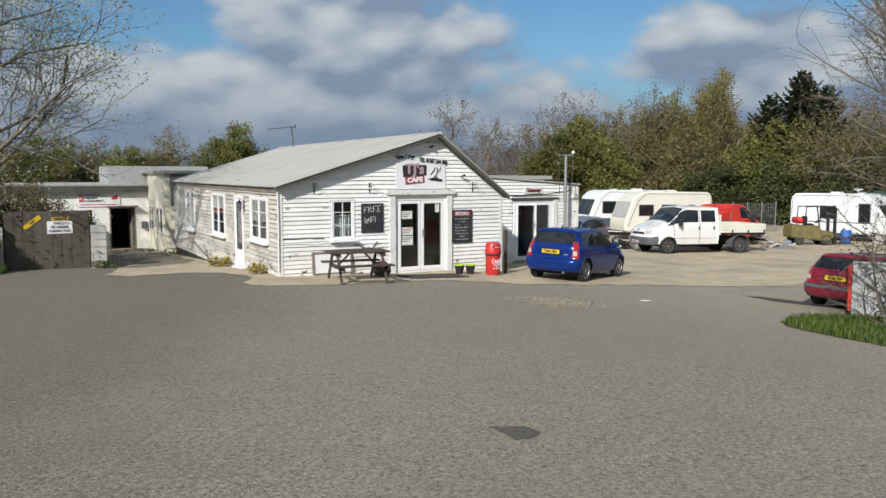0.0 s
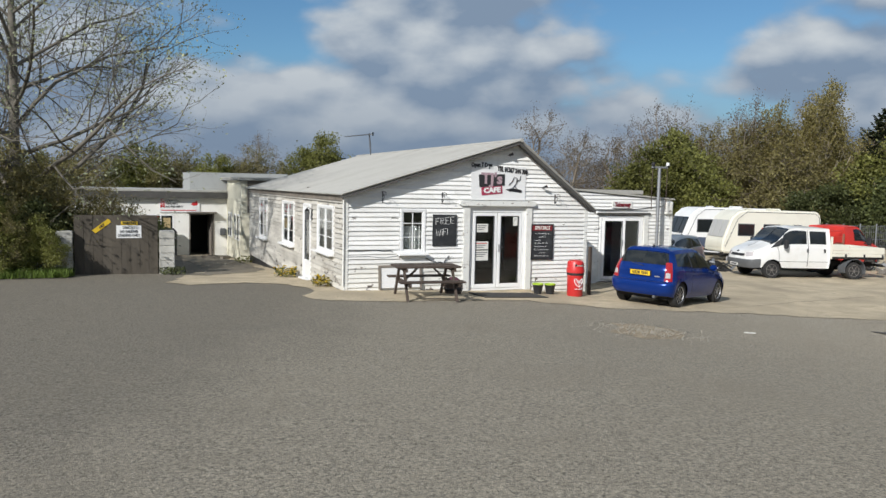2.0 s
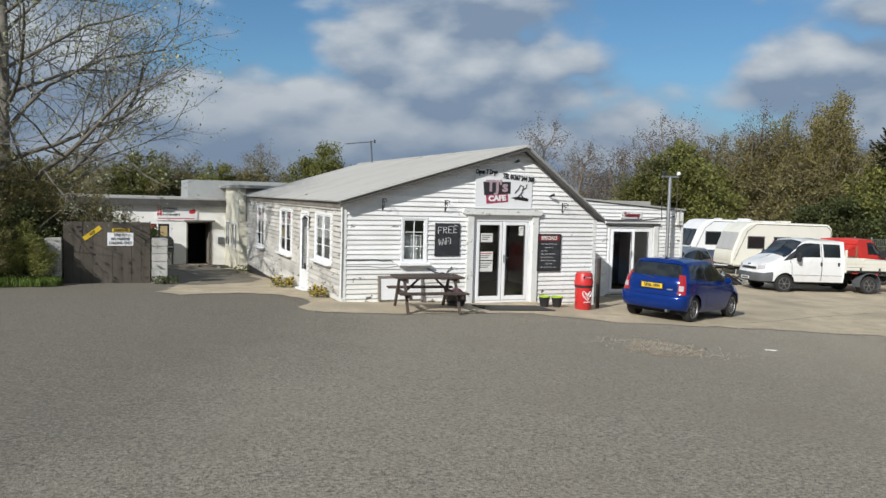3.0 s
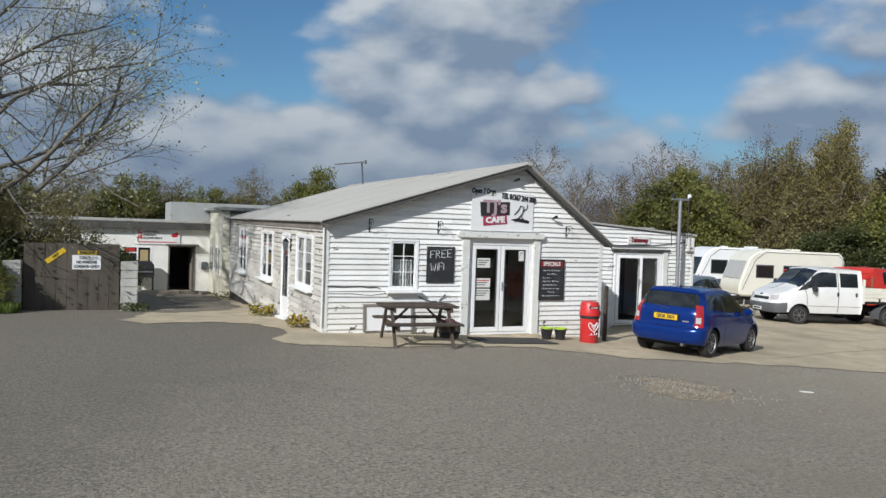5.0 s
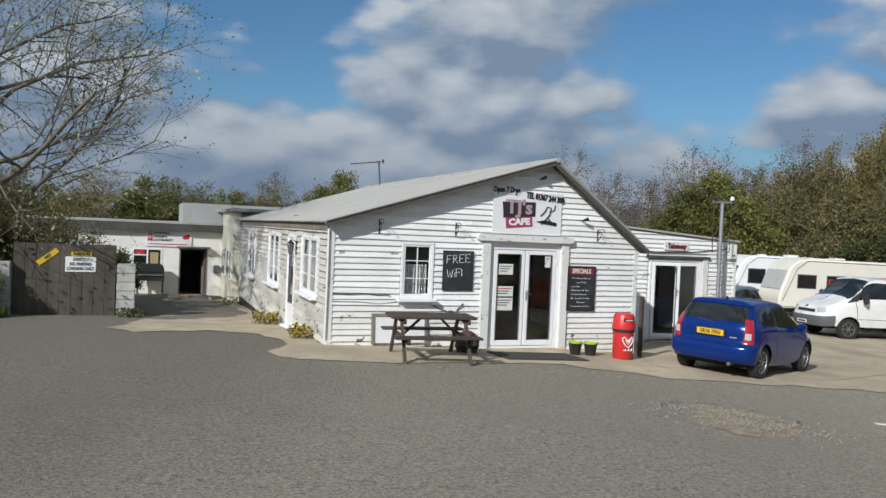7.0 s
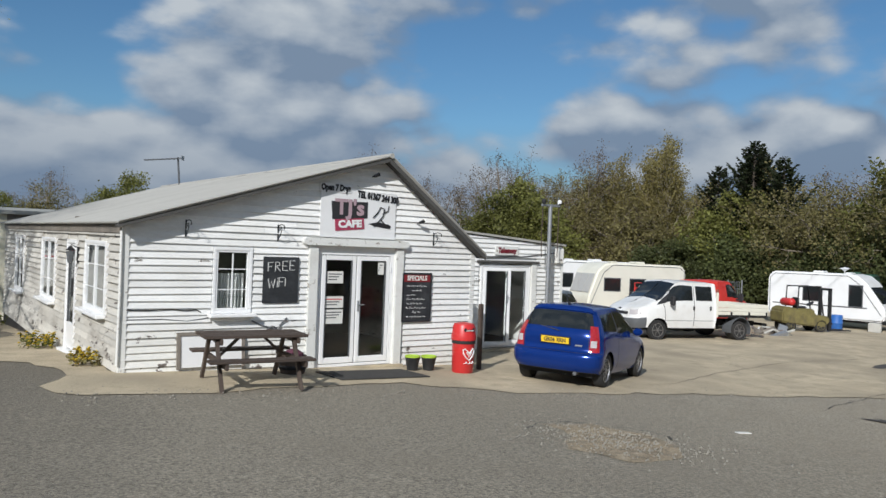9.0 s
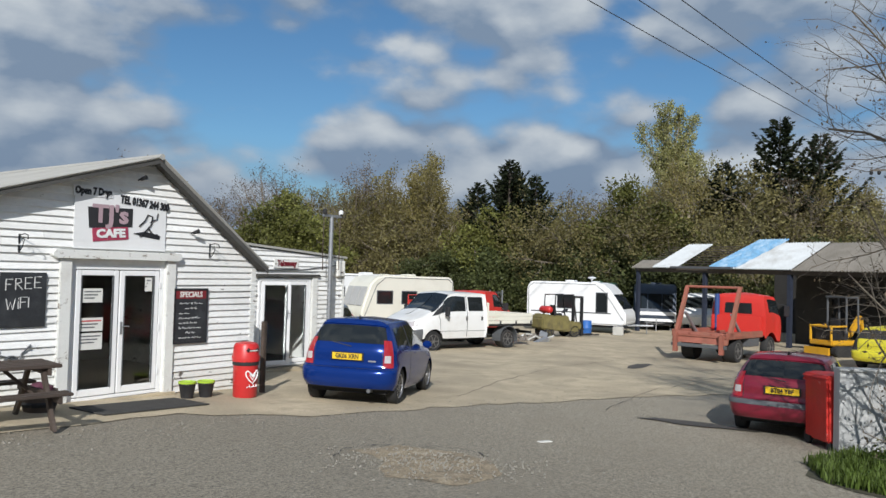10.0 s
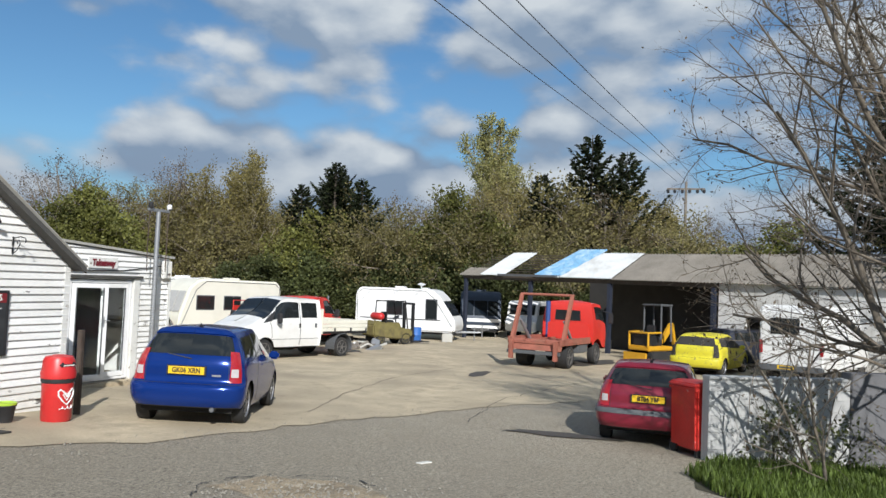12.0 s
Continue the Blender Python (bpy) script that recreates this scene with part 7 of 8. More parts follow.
scrap_heap(18.2, 7.3, 0.75, 26, "heap of black scrap machine parts by the caravan", (BLACK, UNDERSIDE, STEEL))
scrap_heap(25.3, 4.4, 0.7, 22, "pale rubble and pipes behind the truck", (BLOCK, GREY_WOOD, STEEL))
scrap_heap(28.6, 8.4, 1.0, 22, "stacked grey pallets and frames beside the forklift", (GREY_WOOD, STEEL, GREY_PLASTIC))
fence = thing("mesh_fence", "grey steel mesh fence along the back of the yard", "fence", kind="structure")
for k in range(9):
    x, y = 26.0 + 1.25 * k, 13.0 - 0.05 * k
    part("post", Geo().tube([(x, y, ground(x, y)), (x, y, ground(x, y) + 1.9)], 0.04, 6), STEEL, fence)
    if k < 8:
        for j in range(5):
            z = ground(x, y) + 0.25 + 0.38 * j
            part("rail_wire", Geo().tube([(x, y, z), (x + 1.25, y - 0.05, z)], 0.014, 4), STEEL, fence)
        for j in range(1, 8):
            part("upright_wire", Geo().tube([(x + 0.156 * j, y, ground(x, y) + 0.15), (x + 0.156 * j, y, ground(x, y) + 1.8)], 0.010, 4), STEEL, fence)

# overhead line
pole = thing("telegraph_pole", "wooden pole with crossarms and dark insulators", "pole", upright(67.4, -4.0, 95))
part("shaft", Geo().tube([(0, 0, -0.3), (0, 0, 12.6)], [0.16, 0.11], 10), GREY_WOOD, pole, smooth=True)
part("crossarm", Geo().box(-1.6, 1.6, -0.06, 0.06, 11.9, 12.05), GREY_WOOD, pole)
for x in (-1.5, -0.95, -0.3, 0.3, 0.95, 1.5):
    part("insulator", Geo().lathe([(0.05, 11.6), (0.14, 11.7), (0.14, 11.85), (0.06, 11.95)], 10, pose(x, 0, 0)), BLACK, pole)
for k, (y0, y1) in enumerate(((-3.2, -0.75), (-4.0, -2.05), (-4.9, -3.15))):
    pts = []
    for i in range(31):
        f = i / 30
        x = 67.4 - 110 * f
        y = y0 + (y1 - y0) * (67.4 - x) / 48.0
        pts.append((x, y, 11.2 + 0.5 * math.cos(2 * math.pi * f)))
    lone("overhead_wire", Geo().tube(pts, 0.016, 4), BLACK, "thin black overhead wire crossing the yard", "wire", group="overhead wires")

# ---------------------------------------------------------------- trees and plants
BARK = material("grey_brown_bark", (0.22, 0.185, 0.14), 0.9, spread=0.3, scale=4, fine=40, bump=0.6, random=0.1)
PALE_BARK = material("pale_twig_bark", (0.30, 0.26, 0.19), 0.9, spread=0.3, scale=4, fine=40, random=0.1)
DARK_BARK = material("dark_twig_bark", (0.085, 0.07, 0.055), 0.9, spread=0.3, scale=4, fine=40)
TWIG_BARK = material("brown_twig_bark", (0.15, 0.125, 0.095), 0.9, spread=0.3, scale=4, fine=40)
GATE_BARK = material("grey_bark", (0.15, 0.135, 0.11), 0.9, spread=0.3, scale=4, fine=40)
LEAF_OLIVE = leaf_material("olive_spring_leaf", (0.205, 0.180, 0.072))
LEAF_GREEN = leaf_material("fresh_green_leaf", (0.165, 0.170, 0.046))
LEAF_DARK = leaf_material("dark_needle", (0.031, 0.040, 0.017))
LEAF_DEEP = leaf_material("deep_green_leaf", (0.086, 0.100, 0.036))
LEAF_YELLOW = leaf_material("yellow_green_bud", (0.225, 0.192, 0.070))
LEAF_POPLAR = leaf_material("poplar_bud", (0.255, 0.247, 0.098))
LEAF_SILVER = leaf_material("silver_green_leaf", (0.272, 0.288, 0.176))
LEAF_BROWN = leaf_material("brown_bud", (0.136, 0.105, 0.068))


def bent(d, rng, amount):
    v = Vector((rng.gauss(0, 1), rng.gauss(0, 1), rng.gauss(0, 1)))
    return (d + v * amount).normalized()


class Plant:
    """Grows limbs as tapered tubes and notes where the leaves stand."""

    def __init__(self, seed):
        self.rng, self.wood, self.tips = random.Random(seed), Geo(), []

    def limb(self, p, d, length, radius, depth, spec):
        rng = self.rng
        steps = spec["steps"][depth]
        pts, dirs, q = [p.copy()], [d.copy()], p.copy()
        for i in range(steps):
            d = bent(d, rng, spec["wander"][depth])
            d = (d + Vector((0, 0, spec["lift"][depth]))).normalized()
            q = q + d * (length / steps)
            pts.append(q.copy())
            dirs.append(d.copy())
        last = depth == len(spec["count"])
        radii = [radius * (1 - (0.55 if not last else 0.8) * i / steps) for i in range(steps + 1)]
        self.wood.tube(pts, radii, spec["sides"][depth], cap=False)
        if depth >= spec["leaf_from"]:
            for i in range(1, steps + 1):
                self.tips.append((pts[i], dirs[i]))
        if last:
            return
        n = spec["count"][depth]
        n = n if isinstance(n, int) else rng.randint(*n)
        start = spec["start"][depth]
        for k in range(n):
            f = start + (1 - start) * (k + rng.random()) / n
            i = min(int(f * steps), steps - 1)
            base = pts[i].lerp(pts[i + 1], f * steps - i)
            away = dirs[i].orthogonal().normalized()
            away.rotate(Matrix.Rotation(k * 2.4 + rng.uniform(-0.6, 0.6), 3, dirs[i]))
            a = radians(rng.uniform(*spec["angle"][depth]))
            nd = (dirs[i] * math.cos(a) + away * math.sin(a)).normalized()
            self.limb(base, nd, length * rng.uniform(*spec["ratio"][depth]) * (1.0 - spec["cone"] * (f - start)), radii[i] * spec["thin"], depth + 1, spec)

    def leaves(self, per, spread, size, droop=0.0, long=1.6):
        rng, verts, faces = self.rng, [], []
        for p, d in self.tips:
            for _ in range(per if isinstance(per, int) else (rng.random() < per)):
                c = p + Vector((rng.gauss(0, spread), rng.gauss(0, spread), rng.gauss(0, spread) - droop))
                u = bent(d, rng, 0.8)
                w = u.orthogonal().normalized()
                w.rotate(Matrix.Rotation(rng.uniform(0, 6.28), 3, u))
                s = size * rng.uniform(0.6, 1.35)
                u, w = u * s * long * 0.5, w * s * 0.5
                n = len(verts)
                verts += [tuple(c - u), tuple(c + w), tuple(c + u), tuple(c - w)]
                faces.append((n, n + 1, n + 2, n + 3))
        return verts, faces


SPEC_BUSHY = dict(count=(9, 6, 4), steps=(5, 4, 3, 2), wander=(0.10, 0.22, 0.28, 0.3), lift=(0.05, 0.06, 0.05, 0.03), sides=(6, 4, 3, 3), leaf_from=2,
                  start=(0.12, 0.2, 0.15), angle=((25, 65), (25, 60), (20, 60)), ratio=((0.45, 0.75), (0.45, 0.7), (0.4, 0.7)), thin=0.55, cone=0.45)
SPEC_UPRIGHT = dict(count=(16, 6, 4), steps=(6, 4, 3, 2), wander=(0.05, 0.10, 0.14, 0.2), lift=(0.03, 0.26, 0.24, 0.18), sides=(6, 4, 3, 3), leaf_from=2,
                    start=(0.15, 0.2, 0.1), angle=((20, 38), (18, 36), (15, 40)), ratio=((0.30, 0.50), (0.4, 0.6), (0.4, 0.6)), thin=0.5, cone=0.35)
SPEC_SPREAD = dict(count=(8, 8, 6, 3), steps=(6, 6, 4, 3, 2), wander=(0.10, 0.16, 0.2, 0.25, 0.3), lift=(0.03, 0.05, 0.05, 0.04, 0.02), sides=(8, 6, 4, 3, 3), leaf_from=3,
                   start=(0.22, 0.2, 0.2, 0.2), angle=((30, 70), (25, 60), (25, 55), (20, 60)), ratio=((0.55, 0.85), (0.4, 0.65), (0.4, 0.6), (0.4, 0.6)), thin=0.52, cone=0.35)


SPEC_POPLAR = dict(SPEC_UPRIGHT, count=(26, 8, 4), ratio=((0.34, 0.55), (0.4, 0.6), (0.4, 0.6)), angle=((20, 36), (18, 34), (15, 40)), cone=0.55)
SPEC_NEAR = dict(SPEC_SPREAD, count=(20, 11, 8, 4), start=(0.10, 0.15, 0.15, 0.15), thin=0.48, ratio=((0.45, 0.75), (0.4, 0.6), (0.35, 0.55), (0.35, 0.55)), lift=(0.04, 0.03, 0.04, 0.05, 0.04))


def tree(name, label, seed, height, radius, spec, bark, leaf, per, spread, size, m, droop=0.0, long=1.6, stems=1, group="", category="tree"):
    t = thing(name, label, category, m, group)
    plant = Plant(seed)
    for k in range(stems):
        a = k * 2.4
        lean = 0.0 if stems == 1 else 0.28
        d = Vector((lean * math.cos(a), lean * math.sin(a), 1)).normalized()
        o = Vector((0, 0, -0.25)) if stems == 1 else Vector((0.35 * math.cos(a), 0.35 * math.sin(a), -0.25))
        plant.limb(o, d, height * (1 if k == 0 else plant.rng.uniform(0.7, 0.95)), radius, 0, spec)
    me = raw_mesh("trunk", plant.wood.v, plant.wood.f, bark)
    for p in me.polygons:
        p.use_smooth = True
    part("trunk", me, None, t)
    v, f = plant.leaves(per, spread, size, droop, long)
    if f:
        part("crown", raw_mesh("crown", v, f, leaf), None, t)
    return t


def conifer(name, label, seed, height, reach, m, group):
    """A spiky evergreen: tiers of rising boughs, each set with narrow sprays of needles."""
    t, r = thing(name, label, "tree", m, group), random.Random(seed)
    wood, verts, faces = Geo(), [], []
    wood.tube([(0, 0, -0.25), (0.05, 0, height * 0.5), (0, 0.03, height)], [0.2, 0.12, 0.015], 7, cap=False)
    for k in range(150):
        f = (k + r.random()) / 150
        z0 = height * (0.08 + 0.9 * f)
        a = k * 2.4 + r.uniform(-0.5, 0.5)
        long = reach * (1 - f) ** 0.75 * r.uniform(0.40, 1.15) + 0.2
        rise = r.uniform(0.05, 0.65) + 0.35 * f
        out = Vector((math.cos(a), math.sin(a), 0))
        tip = out * long + Vector((0, 0, z0 + rise * long))
        mid = out * long * 0.55 + Vector((0, 0, z0 + rise * long * 0.3 - 0.04 * long))
        base = Vector((0, 0, z0))
        wood.tube([base, mid, tip], [0.045 * (1 - f) + 0.01, 0.025 * (1 - f) + 0.008, 0.004], 4, cap=False)
        n = max(8, int(long * 40))
        for i in range(n):
            g = 0.15 + 0.85 * (i + r.random()) / n
            p = base.lerp(mid, g / 0.55) if g < 0.55 else mid.lerp(tip, (g - 0.55) / 0.45)
            side = Vector((-out.y, out.x, 0)) * r.uniform(-1, 1)
            d = (out * r.uniform(0.4, 1.0) + side + Vector((0, 0, r.uniform(-0.35, 0.45)))).normalized()
            s = r.uniform(0.22, 0.5) * (1.15 - 0.5 * g)
            w = d.orthogonal().normalized()
            w.rotate(Matrix.Rotation(r.uniform(0, 6.28), 3, d))
            w, b = w * s * r.uniform(0.14, 0.28), len(verts)
            verts += [tuple(p), tuple(p + d * s * 0.5 + w), tuple(p + d * s), tuple(p + d * s * 0.5 - w)]
            faces.append((b, b + 1, b + 2, b + 3))
    part("trunk", raw_mesh("trunk", wood.v, wood.f, DARK_BARK), None, t)
    part("crown", raw_mesh("crown", verts, faces, LEAF_DARK), None, t)
    return t


rng = random.Random(77)
kinds = {
    "olive": tree("hedgerow_tree", "bushy hedgerow tree in olive spring leaf", 3, 7.4, 0.16, SPEC_BUSHY, BARK, LEAF_OLIVE, 8, 0.30, 0.115, upright(46.0, 16.0, 40), stems=3, group="hedgerow trees"),
    "green": tree("hedgerow_tree", "dense hedgerow tree in fresh green leaf", 5, 7.0, 0.16, SPEC_BUSHY, BARK, LEAF_GREEN, 13, 0.32, 0.15, upright(47.5, 9.0, 130), stems=3, group="hedgerow trees"),
    "deep": tree("hedgerow_bush", "dark green bush at the foot of the tree belt", 9, 5.0, 0.12, SPEC_BUSHY, DARK_BARK, LEAF_DEEP, 14, 0.32, 0.14, upright(44.0, 11.5, 10), stems=4, group="hedgerow bushes"),
    "bare": tree("bare_tree", "bare grey-brown tree with fine twigs", 12, 9.0, 0.18, SPEC_BUSHY, BARK, LEAF_BROWN, 5, 0.22, 0.075, upright(38.0, 36.0, 0), stems=2, group="bare trees"),
    "yellow": tree("budding_tree", "tall tree flushed with yellow-green buds", 15, 9.5, 0.18, SPEC_UPRIGHT, PALE_BARK, LEAF_YELLOW, 7, 0.20, 0.095, upright(44.0, 24.0, 70), stems=2, group="budding trees"),
    "conifer": conifer("conifer", "dark ragged conifer in the tree belt", 18, 11.0, 4.0, upright(49.0, 20.5, 0), "conifers"),
}
poplar = tree("poplar", "tall upright poplar with pale yellow-green buds", 31, 14.6, 0.26, SPEC_POPLAR, PALE_BARK, LEAF_POPLAR, 12, 0.16, 0.11, upright(62.0, 11.6, 0))


def put(kind, x, y, turn, scale=1.0, tall=1.0):
    m = upright(x, y, turn)
    copy_thing(kinds[kind], m @ Matrix.Diagonal((scale, scale, scale * tall, 1)))


# belt behind the yard, from the far left round to the right
belt = [("bare", 27, 40), ("bare", 29.5, 37), ("bare", 31, 40), ("green", 29.0, 27.5), ("green", 31.6, 27.0), ("green", 33.6, 28.5), ("bare", 34.5, 34), ("olive", 36, 30), ("bare", 37.5, 27), ("yellow", 39.5, 30), ("yellow", 41.5, 27.5),
        ("bare", 35.5, 31.5), ("olive", 38.0, 25.5), ("yellow", 42.5, 24), ("olive", 44.5, 22.5),
        ("olive", 40.0, 24), ("deep", 40.5, 20.5), ("olive", 43, 21.5), ("yellow", 45.5, 26), ("deep", 43, 17.5), ("green", 44, 19), ("conifer", 48.0, 21.5), ("conifer", 46.0, 17.8), ("conifer", 46.8, 19.6), ("conifer", 45.2, 16.6), ("olive", 46.5, 19),
        ("deep", 44.5, 14.5), ("olive", 46, 12.5), ("deep", 45.5, 8.5), ("olive", 48, 14.5), ("bare", 51, 16), ("deep", 45.0, 5.5), ("olive", 48.5, 7), ("green", 50, 4.5), ("deep", 46.5, 2.5), ("bare", 53, 10),
        ("olive", 48, 1.0), ("yellow", 55, 7.5), ("bare", 57, 13), ("deep", 47, -1.5), ("conifer", 57.5, 2.2), ("conifer", 55.5, 5.0), ("conifer", 59, 0.2), ("olive", 50, -3.5), ("deep", 46.5, -5), ("olive", 48.5, -7.5),
        ("olive", 52, -0.5), ("deep", 45, -9), ("green", 47, -11), ("deep", 43.5, -13), ("olive", 46, -15), ("conifer", 47, -17.5), ("deep", 41, -17), ("olive", 43, -19.5), ("conifer", 38, -21.5), ("conifer", 35, -20.0),
        ("green", 38.5, -19), ("deep", 34, -21.5), ("olive", 36, -24), ("deep", 29, -23), ("olive", 31, -26), ("olive", 24, -25), ("deep", 18, -24)]
for kind, x, y in belt:
    s = rng.uniform(0.85, 1.15)
    near = 0.55 if kind in ("olive", "green") and 6 > y and x > 44 else 1.0
    put(kind, x + rng.uniform(-0.8, 0.8), y + rng.uniform(-0.8, 0.8), rng.uniform(0, 360), ((1.22 if y < 6 else 1.08) if kind == "conifer" else 0.9) * s * (0.8 + 0.2 * near), (1.0 if kind == "conifer" else 0.92) * (0.8 + 0.2 * near))
for k in range(26):          # low growth that closes the belt at its foot
    f = k / 25
    x, y = (38 + 8 * math.sin(f * 3.0), 27 - 47 * f)
    put("deep", x + 3.0 + rng.uniform(-1, 1), y + rng.uniform(-1, 1), rng.uniform(0, 360), rng.uniform(0.55, 0.8), rng.uniform(0.8, 1.0))
for kind, x, y, s in (
        ("bare", 36.6, 32.9, 1.01), ("yellow", 37.8, 31.4, 0.99), ("olive", 43.5, 34.1, 1.27), ("bare", 43.6, 30.9, 1.15), ("olive", 42.3, 27.1, 1.33), ("bare", 48.1, 29.2, 1.07),
        ("bare", 45.6, 24.0, 1.01), ("yellow", 50.4, 24.7, 1.03), ("olive", 47.5, 19.7, 1.2), ("bare", 51.6, 19.3, 1.05), ("olive", 49.6, 16.0, 1.26), ("bare", 54.1, 15.1, 1.12),
        ("bare", 55.2, 13.2, 1.18), ("yellow", 55.7, 10.5, 1.17), ("olive", 55.8, 8.2, 1.5), ("bare", 59.3, 7.2, 1.31), ("olive", 58.4, 5.0, 1.64), ("bare", 57.7, 2.7, 1.27),
        ("bare", 56.0, 0.2, 1.17), ("yellow", 59.8, -1.2, 1.21), ("olive", 60.9, -3.0, 1.36), ("bare", 62.4, -4.9, 1.09), ("olive", 57.1, -7.0, 1.26), ("bare", 57.3, -9.1, 0.97)):          # taller growth behind
    put(kind, x, y, rng.uniform(0, 360), 0.86 * s, 0.88)
for k in range(24):          # even line of trees beyond the workshop
    x = -40 + 2.15 * k
    put(("olive", "green", "olive", "bare")[k % 4], x, 70 + 3 * math.sin(k * 1.7), 47.0 * k, (0.86 + 0.10 * math.sin(k * 2.3)) * (1.0 + max(0, -x - 6) * 0.008), 0.86)
put("green", 16.2, 70, 15, 0.95, 1.0)
put("olive", 17.6, 72, 80, 0.85, 1.0)

# tree by the gate, silvery with young leaves
tree("spreading_tree", "big spreading tree with grey twigs and sparse silvery leaves", 41, 9.4, 0.22,
     dict(SPEC_SPREAD, count=(22, 10, 8, 4), start=(0.16, 0.2, 0.2, 0.2), wander=(0.03, 0.12, 0.2, 0.25, 0.3), angle=((35, 75), (25, 60), (25, 55), (20, 60)), thin=0.46),
     GATE_BARK, LEAF_SILVER, 0.8, 0.08, 0.055, upright(-8.0, 10.2, 200), long=2.0)
for x, y, s, t in ((-8.3, 8.6, 0.44, 20), (-6.6, 9.0, 0.38, 140), (-5.4, 9.2, 0.32, 250), (-10.5, 8.9, 0.55, 300), (-11.5, 11.5, 0.6, 80), (-12.6, 7.2, 0.36, 60), (-10.6, 6.6, 0.30, 10), (-8.9, 6.5, 0.28, 200), (-7.5, 6.55, 0.24, 110)):
    put("olive", x, y, t, s)
for x, y, s in ((-12.5, 8.4, 0.5), (-9.4, 7.9, 0.38), (-14.5, 9.5, 0.6), (-7.6, 8.3, 0.40), (-6.5, 8.9, 0.34), (-5.4, 9.0, 0.32), (-4.5, 9.2, 0.30), (-9.7, 6.5, 0.24), (-8.1, 6.5, 0.22), (-7.1, 6.6, 0.18), (-11.5, 6.5, 0.28)):
    put("green" if y < 7 else "deep", x, y, rng.uniform(0, 360), s)
# near bare tree at the yard's mouth
tree("bare_roadside_tree", "bare roadside tree with budding twigs over the wall", 58, 7.4, 0.12, SPEC_NEAR, TWIG_BARK, LEAF_BROWN, 0.2, 0.02, 0.025, upright(8.25, -12.35, 60), long=2.4)
tree("bare_roadside_tree", "bare young tree behind the white wall", 59, 7.0, 0.10, SPEC_NEAR, TWIG_BARK, LEAF_BROWN, 0.2, 0.02, 0.025, upright(10.8, -13.6, 10), long=2.4)
tree("bare_sapling", "low bare sapling with arching twigs before the white wall", 71, 2.3, 0.026, dict(SPEC_NEAR, count=(9, 6, 3), steps=(6, 5, 4, 3), angle=((35, 80), (25, 60), (25, 60))),
     TWIG_BARK, LEAF_BROWN, 0.25, 0.02, 0.03, upright(8.5, -11.2, 30), long=2.2, stems=2)
put("conifer", 27.5, -16.8, 40, 0.75, 1.0)
put("conifer", 30.5, -17.6, 140, 0.85, 1.0)


# ---------------------------------------------------------------- grass and weeds
def tufts(name, label, outline, count, height, mats, seed, lift=0.0, kind="stuff", category="grass"):
    r = random.Random(seed)
    xs, ys = [p[0] for p in outline], [p[1] for p in outline]

    def inside(x, y):
        c, j = False, len(outline) - 1
        for i in range(len(outline)):
            (xi, yi), (xj, yj) = outline[i], outline[j]
            if (yi > y) != (yj > y) and x < (xj - xi) * (y - yi) / (yj - yi) + xi:
                c = not c
            j = i
        return c

    verts, faces, made = [], [], 0
    while made < count:
        x, y = r.uniform(min(xs), max(xs)), r.uniform(min(ys), max(ys))
        if not inside(x, y):
            continue
        made += 1
        z, h = ground(x, y) + lift, height * r.uniform(0.4, 1.2)
        a, lean = r.uniform(0, 6.28), r.uniform(0.1, 0.6) * h
        w = r.uniform(0.006, 0.016)
        dx, dy, n = math.cos(a), math.sin(a), len(verts)
        verts += [(x - dy * w, y + dx * w, z), (x + dy * w, y - dx * w, z), (x + dx * lean * 0.4 + dy * w * 0.7, y + dy * lean * 0.4 - dx * w * 0.7, z + h * 0.6),
                  (x + dx * lean * 0.4 - dy * w * 0.7, y + dy * lean * 0.4 + dx * w * 0.7, z + h * 0.6), (x + dx * lean, y + dy * lean, z + h)]
        faces += [(n, n + 1, n + 2, n + 3), (n + 3, n + 2, n + 4)]
    return tagged(new(name, raw_mesh(name, verts, faces, mats)), label, category, kind=kind)


GRASS = leaf_material("rough_grass", (0.105, 0.150, 0.030))
VERGE_EDGE = [(6.6, -10.0), (7.9, -9.5), (9.2, -9.8), (10.2, -12.4), (11.5, -15.0), (9.0, -16.5), (6.5, -14.5), (5.9, -12.4), (6.1, -11.2)]
ribbon("grass_bank", VERGE_EDGE, material("verge_soil", (0.06, 0.055, 0.03), 0.95, spread=0.4, scale=2, fine=30, bump=1.0), "rough soil and turf at the foot of the wall", "verge", 0.008, 0.16, 9)
tufts("rough_grass", "rough green grass along the foot of the white wall", VERGE_EDGE, 24000, 0.15, GRASS, 3, 0.01)
LEFT_VERGE = [(-12, 5.2), (-6.4, 5.5), (-6.2, 6.2), (-6.4, 6.9), (-12, 6.9)]
ribbon("grass_bank", LEFT_VERGE, material("ivy_soil", (0.05, 0.05, 0.028), 0.95, spread=0.4, scale=2, fine=30, bump=1.0), "weedy soil under the hedge by the gate", "verge", 0.02, 0.12, 12)
tufts("nettle_patch", "fresh green weeds under the hedge by the gate", LEFT_VERGE, 7000, 0.26, GRASS, 8, 0.01)


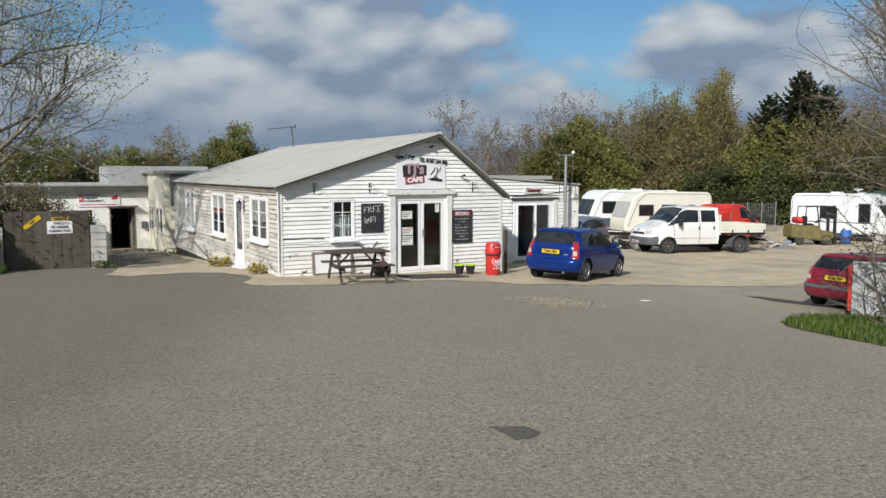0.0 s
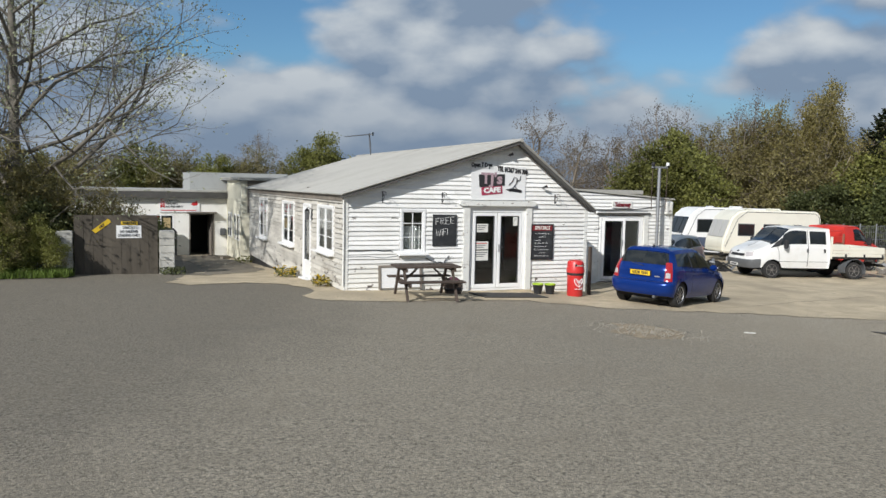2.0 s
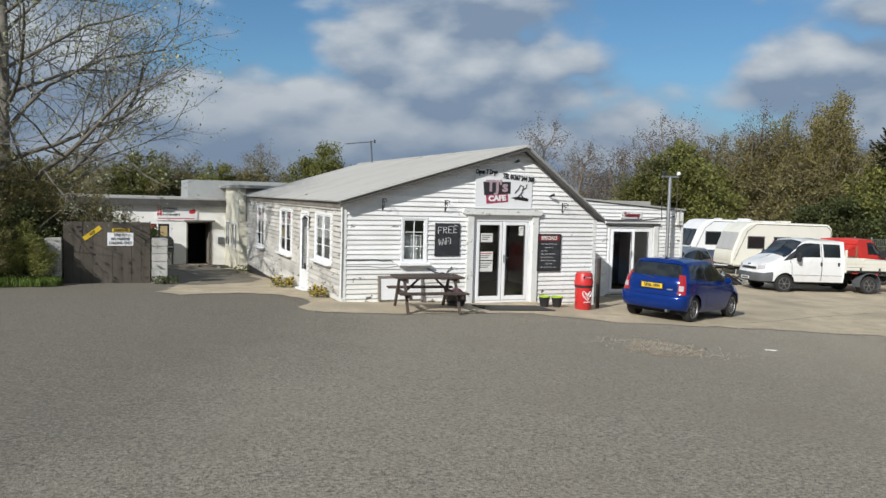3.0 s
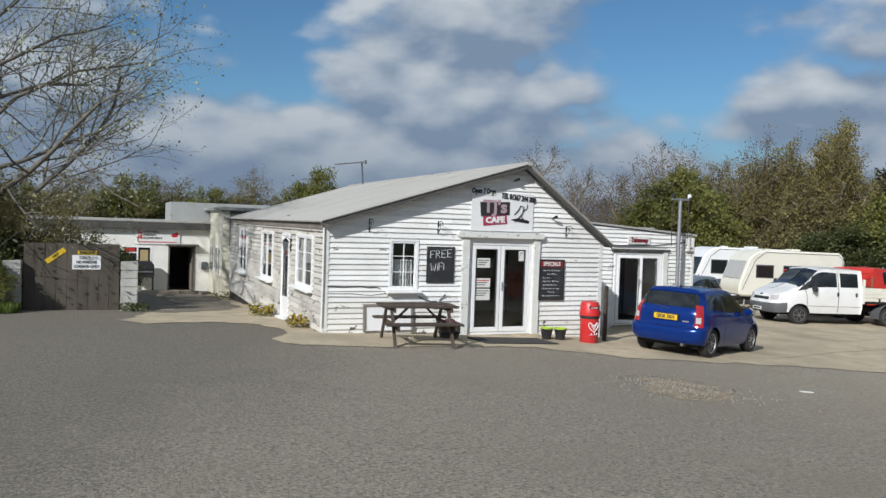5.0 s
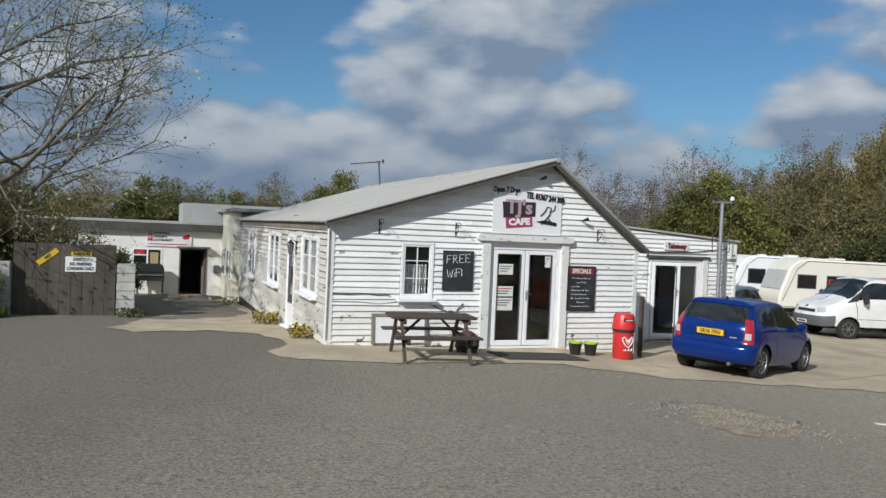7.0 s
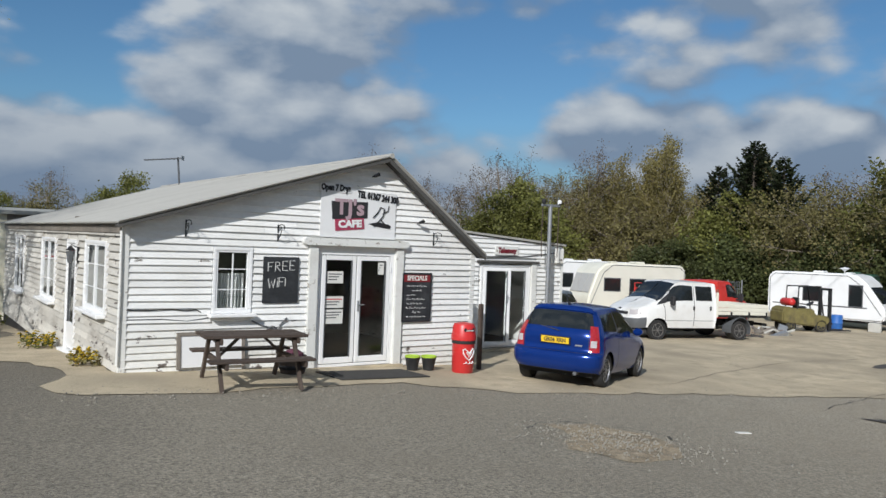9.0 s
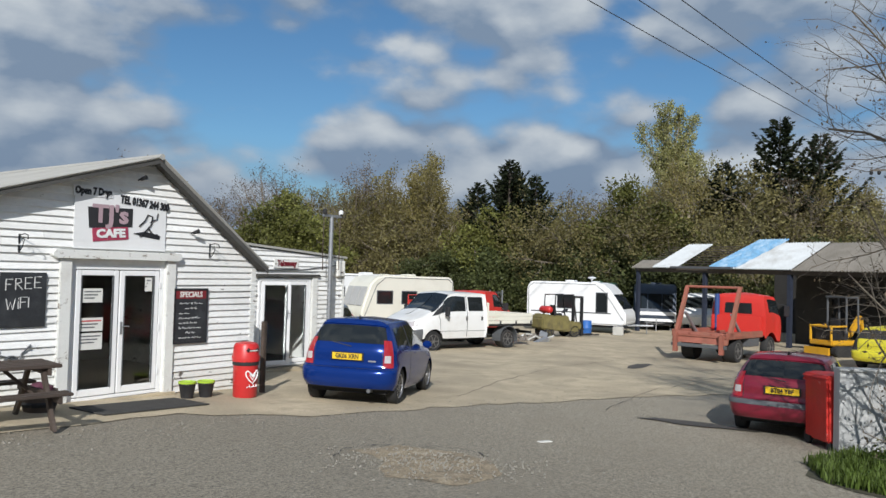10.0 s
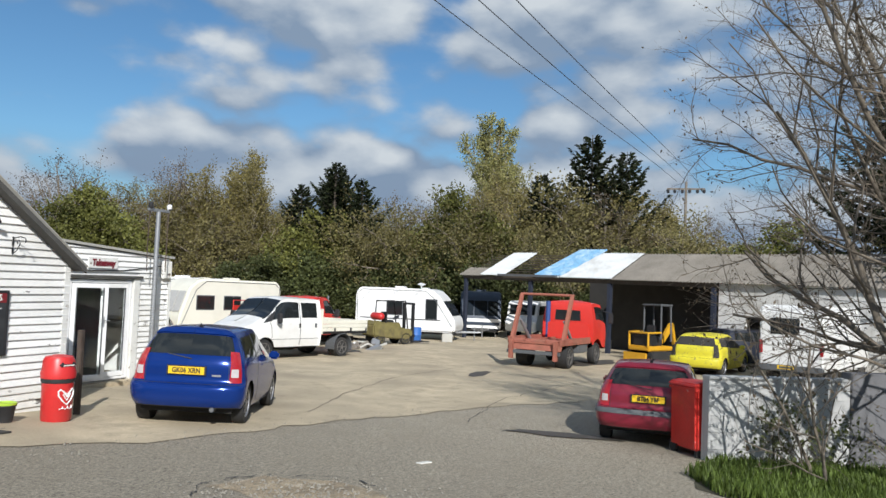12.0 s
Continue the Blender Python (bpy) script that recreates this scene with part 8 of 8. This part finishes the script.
def weed(x, y, r, n, h, mat, label, flowers=None):
    t = thing("weed_clump", label, "weed", upright(x, y))
    q = random.Random(int(x * 100 + y * 10))
    verts, faces, fv, ff = [], [], [], []
    for k in range(n):
        a, d = q.uniform(0, 6.28), r * math.sqrt(q.random())
        px, py, pz = d * math.cos(a), d * math.sin(a), q.uniform(0.02, h)
        u = Vector((q.gauss(0, 1), q.gauss(0, 1), q.uniform(0.1, 1))).normalized() * q.uniform(0.03, 0.07)
        w = u.orthogonal().normalized() * 0.025
        c, m = Vector((px, py, pz)), len(verts)
        verts += [tuple(c - u), tuple(c + w), tuple(c + u), tuple(c - w)]
        faces.append((m, m + 1, m + 2, m + 3))
        if flowers and k % 2 == 0:
            m = len(fv)
            c = c + Vector((0, 0, 0.04))
            fv += [tuple(c + Vector(o)) for o in ((-0.04, 0, 0), (0, -0.035, 0.03), (0.04, 0, 0), (0, 0.035, 0.03))]
            ff.append((m, m + 1, m + 2, m + 3))
    part("leaves", raw_mesh("leaves", verts, faces, mat), None, t)
    if flowers:
        tagged(part("flowers", raw_mesh("flowers", fv, ff, flowers), None, t), "tiny yellow flower heads", kind="stuff")


YELLOW_FLOWER = material("yellow_flower", (0.62, 0.45, 0.02), 0.6)
weed(-0.42, 4.9, 0.36, 160, 0.28, LEAF_GREEN, "weeds with yellow flowers by the side door", YELLOW_FLOWER)
weed(-0.30, 1.1, 0.26, 110, 0.26, LEAF_OLIVE, "small dry weed clump at the café's corner", YELLOW_FLOWER)
weed(-0.35, 13.5, 0.4, 120, 0.3, LEAF_GREEN, "green weeds at the back of the alley")
weed(-3.55, 6.5, 0.38, 200, 0.22, LEAF_DEEP, "ivy clump at the foot of the gate pillar")
ivy = tree("ivy_growth", "climbing ivy stems and leaves on the white wall", 63, 1.15, 0.015, SPEC_BUSHY, DARK_BARK, LEAF_DEEP, 0.4, 0.03, 0.04, upright(9.78, -10.84, 0), stems=5, category="ivy")

# cracks, oil stains and litter on the ground
for k, pts in enumerate(([(9.5, -3.0), (12.5, -2.0), (16.5, -1.2), (21, -1.4)], [(10.5, -5.6), (14.2, -5.0), (18.2, -5.4), (21.5, -6.4)], [(13.0, -4.9), (13.9, -2.6), (15.2, 0.5)],
                         [(3.45, -5.55), (3.9, -5.32), (4.4, -5.42), (4.8, -5.9), (4.92, -6.5), (4.6, -7.0)])):
    q = random.Random(k)
    left, right = [], []
    for a, b in zip(pts, pts[1:]):
        for i in range(8):
            p = Vector(a).lerp(Vector(b), i / 8)
            j, w = q.uniform(-0.07, 0.07), q.uniform(0.004, 0.012) if k < 3 else q.uniform(-0.004, 0.022)
            left.append((p.x + j, p.y + j + w))
            right.append((p.x + j, p.y + j - w))
    verts = [(x, y, ground(x, y) + 0.017) for x, y in left + right]
    n = len(left)
    lone("ground_crack", raw_mesh("ground_crack", verts, [(i, i + 1, n + i + 1, n + i) for i in range(n - 1)], PATCH), None, "long dark crack across the ground", "crack", kind="structure")
OIL = material("oil_stain", (0.075, 0.066, 0.055), 0.7, spread=0.35, scale=2, fine=20)
for k, (x, y, rx, ry, turn) in enumerate(((10.2, -7.4, 0.95, 0.26, 98), (19.6, -2.6, 1.0, 0.25, 5), (26.5, -4.4, 2.2, 0.8, -10))):
    q = random.Random(k + 40)
    c, s = math.cos(radians(turn)), math.sin(radians(turn))
    out = []
    for i in range(18):
        a, r = 2 * math.pi * i / 18, q.uniform(0.75, 1.2)
        u, v = rx * r * math.cos(a), ry * r * math.sin(a)
        out.append((x + u * c - v * s, y + u * s + v * c))
    ribbon("oil_stain", out, OIL, "dark damp oil stain on the yard", "stain", 0.018 + 0.001 * k)
lone("litter_scrap", Geo().box(-0.10, 0.10, -0.04, 0.04, 0, 0.012), PAPER, "scrap of white litter on the tarmac", "litter", on_ground(6.4, -6.6, -20, 0.004))
rng = random.Random(90)
verts, faces = [], []
for k in range(1000):          # loose stones in the pothole and along the apron's edge
    if k < 640:
        x, y = 3.95 + rng.gauss(0, 0.45), -6.5 + rng.gauss(0, 0.6)
    else:
        f = rng.random()
        x, y = -1.2 + 12.5 * f, -1.9 - 2.7 * f + rng.gauss(0, 0.35)
    z, s = ground(x, y) + 0.012, rng.uniform(0.006, 0.024)
    n = len(verts)
    verts += [(x - s, y, z), (x, y - s * 0.8, z), (x + s, y, z), (x, y + s * 0.8, z), (x + rng.uniform(-0.3, 0.3) * s, y, z + s * 0.8)]
    faces += [(n, n + 1, n + 4), (n + 1, n + 2, n + 4), (n + 2, n + 3, n + 4), (n + 3, n, n + 4)]
tagged(new("loose_stones", raw_mesh("loose_stones", verts, faces, material("loose_stone", (0.24, 0.22, 0.18), 0.9, spread=0.3, scale=8))), "loose pale stones scattered on the ground", "stones", kind="stuff")
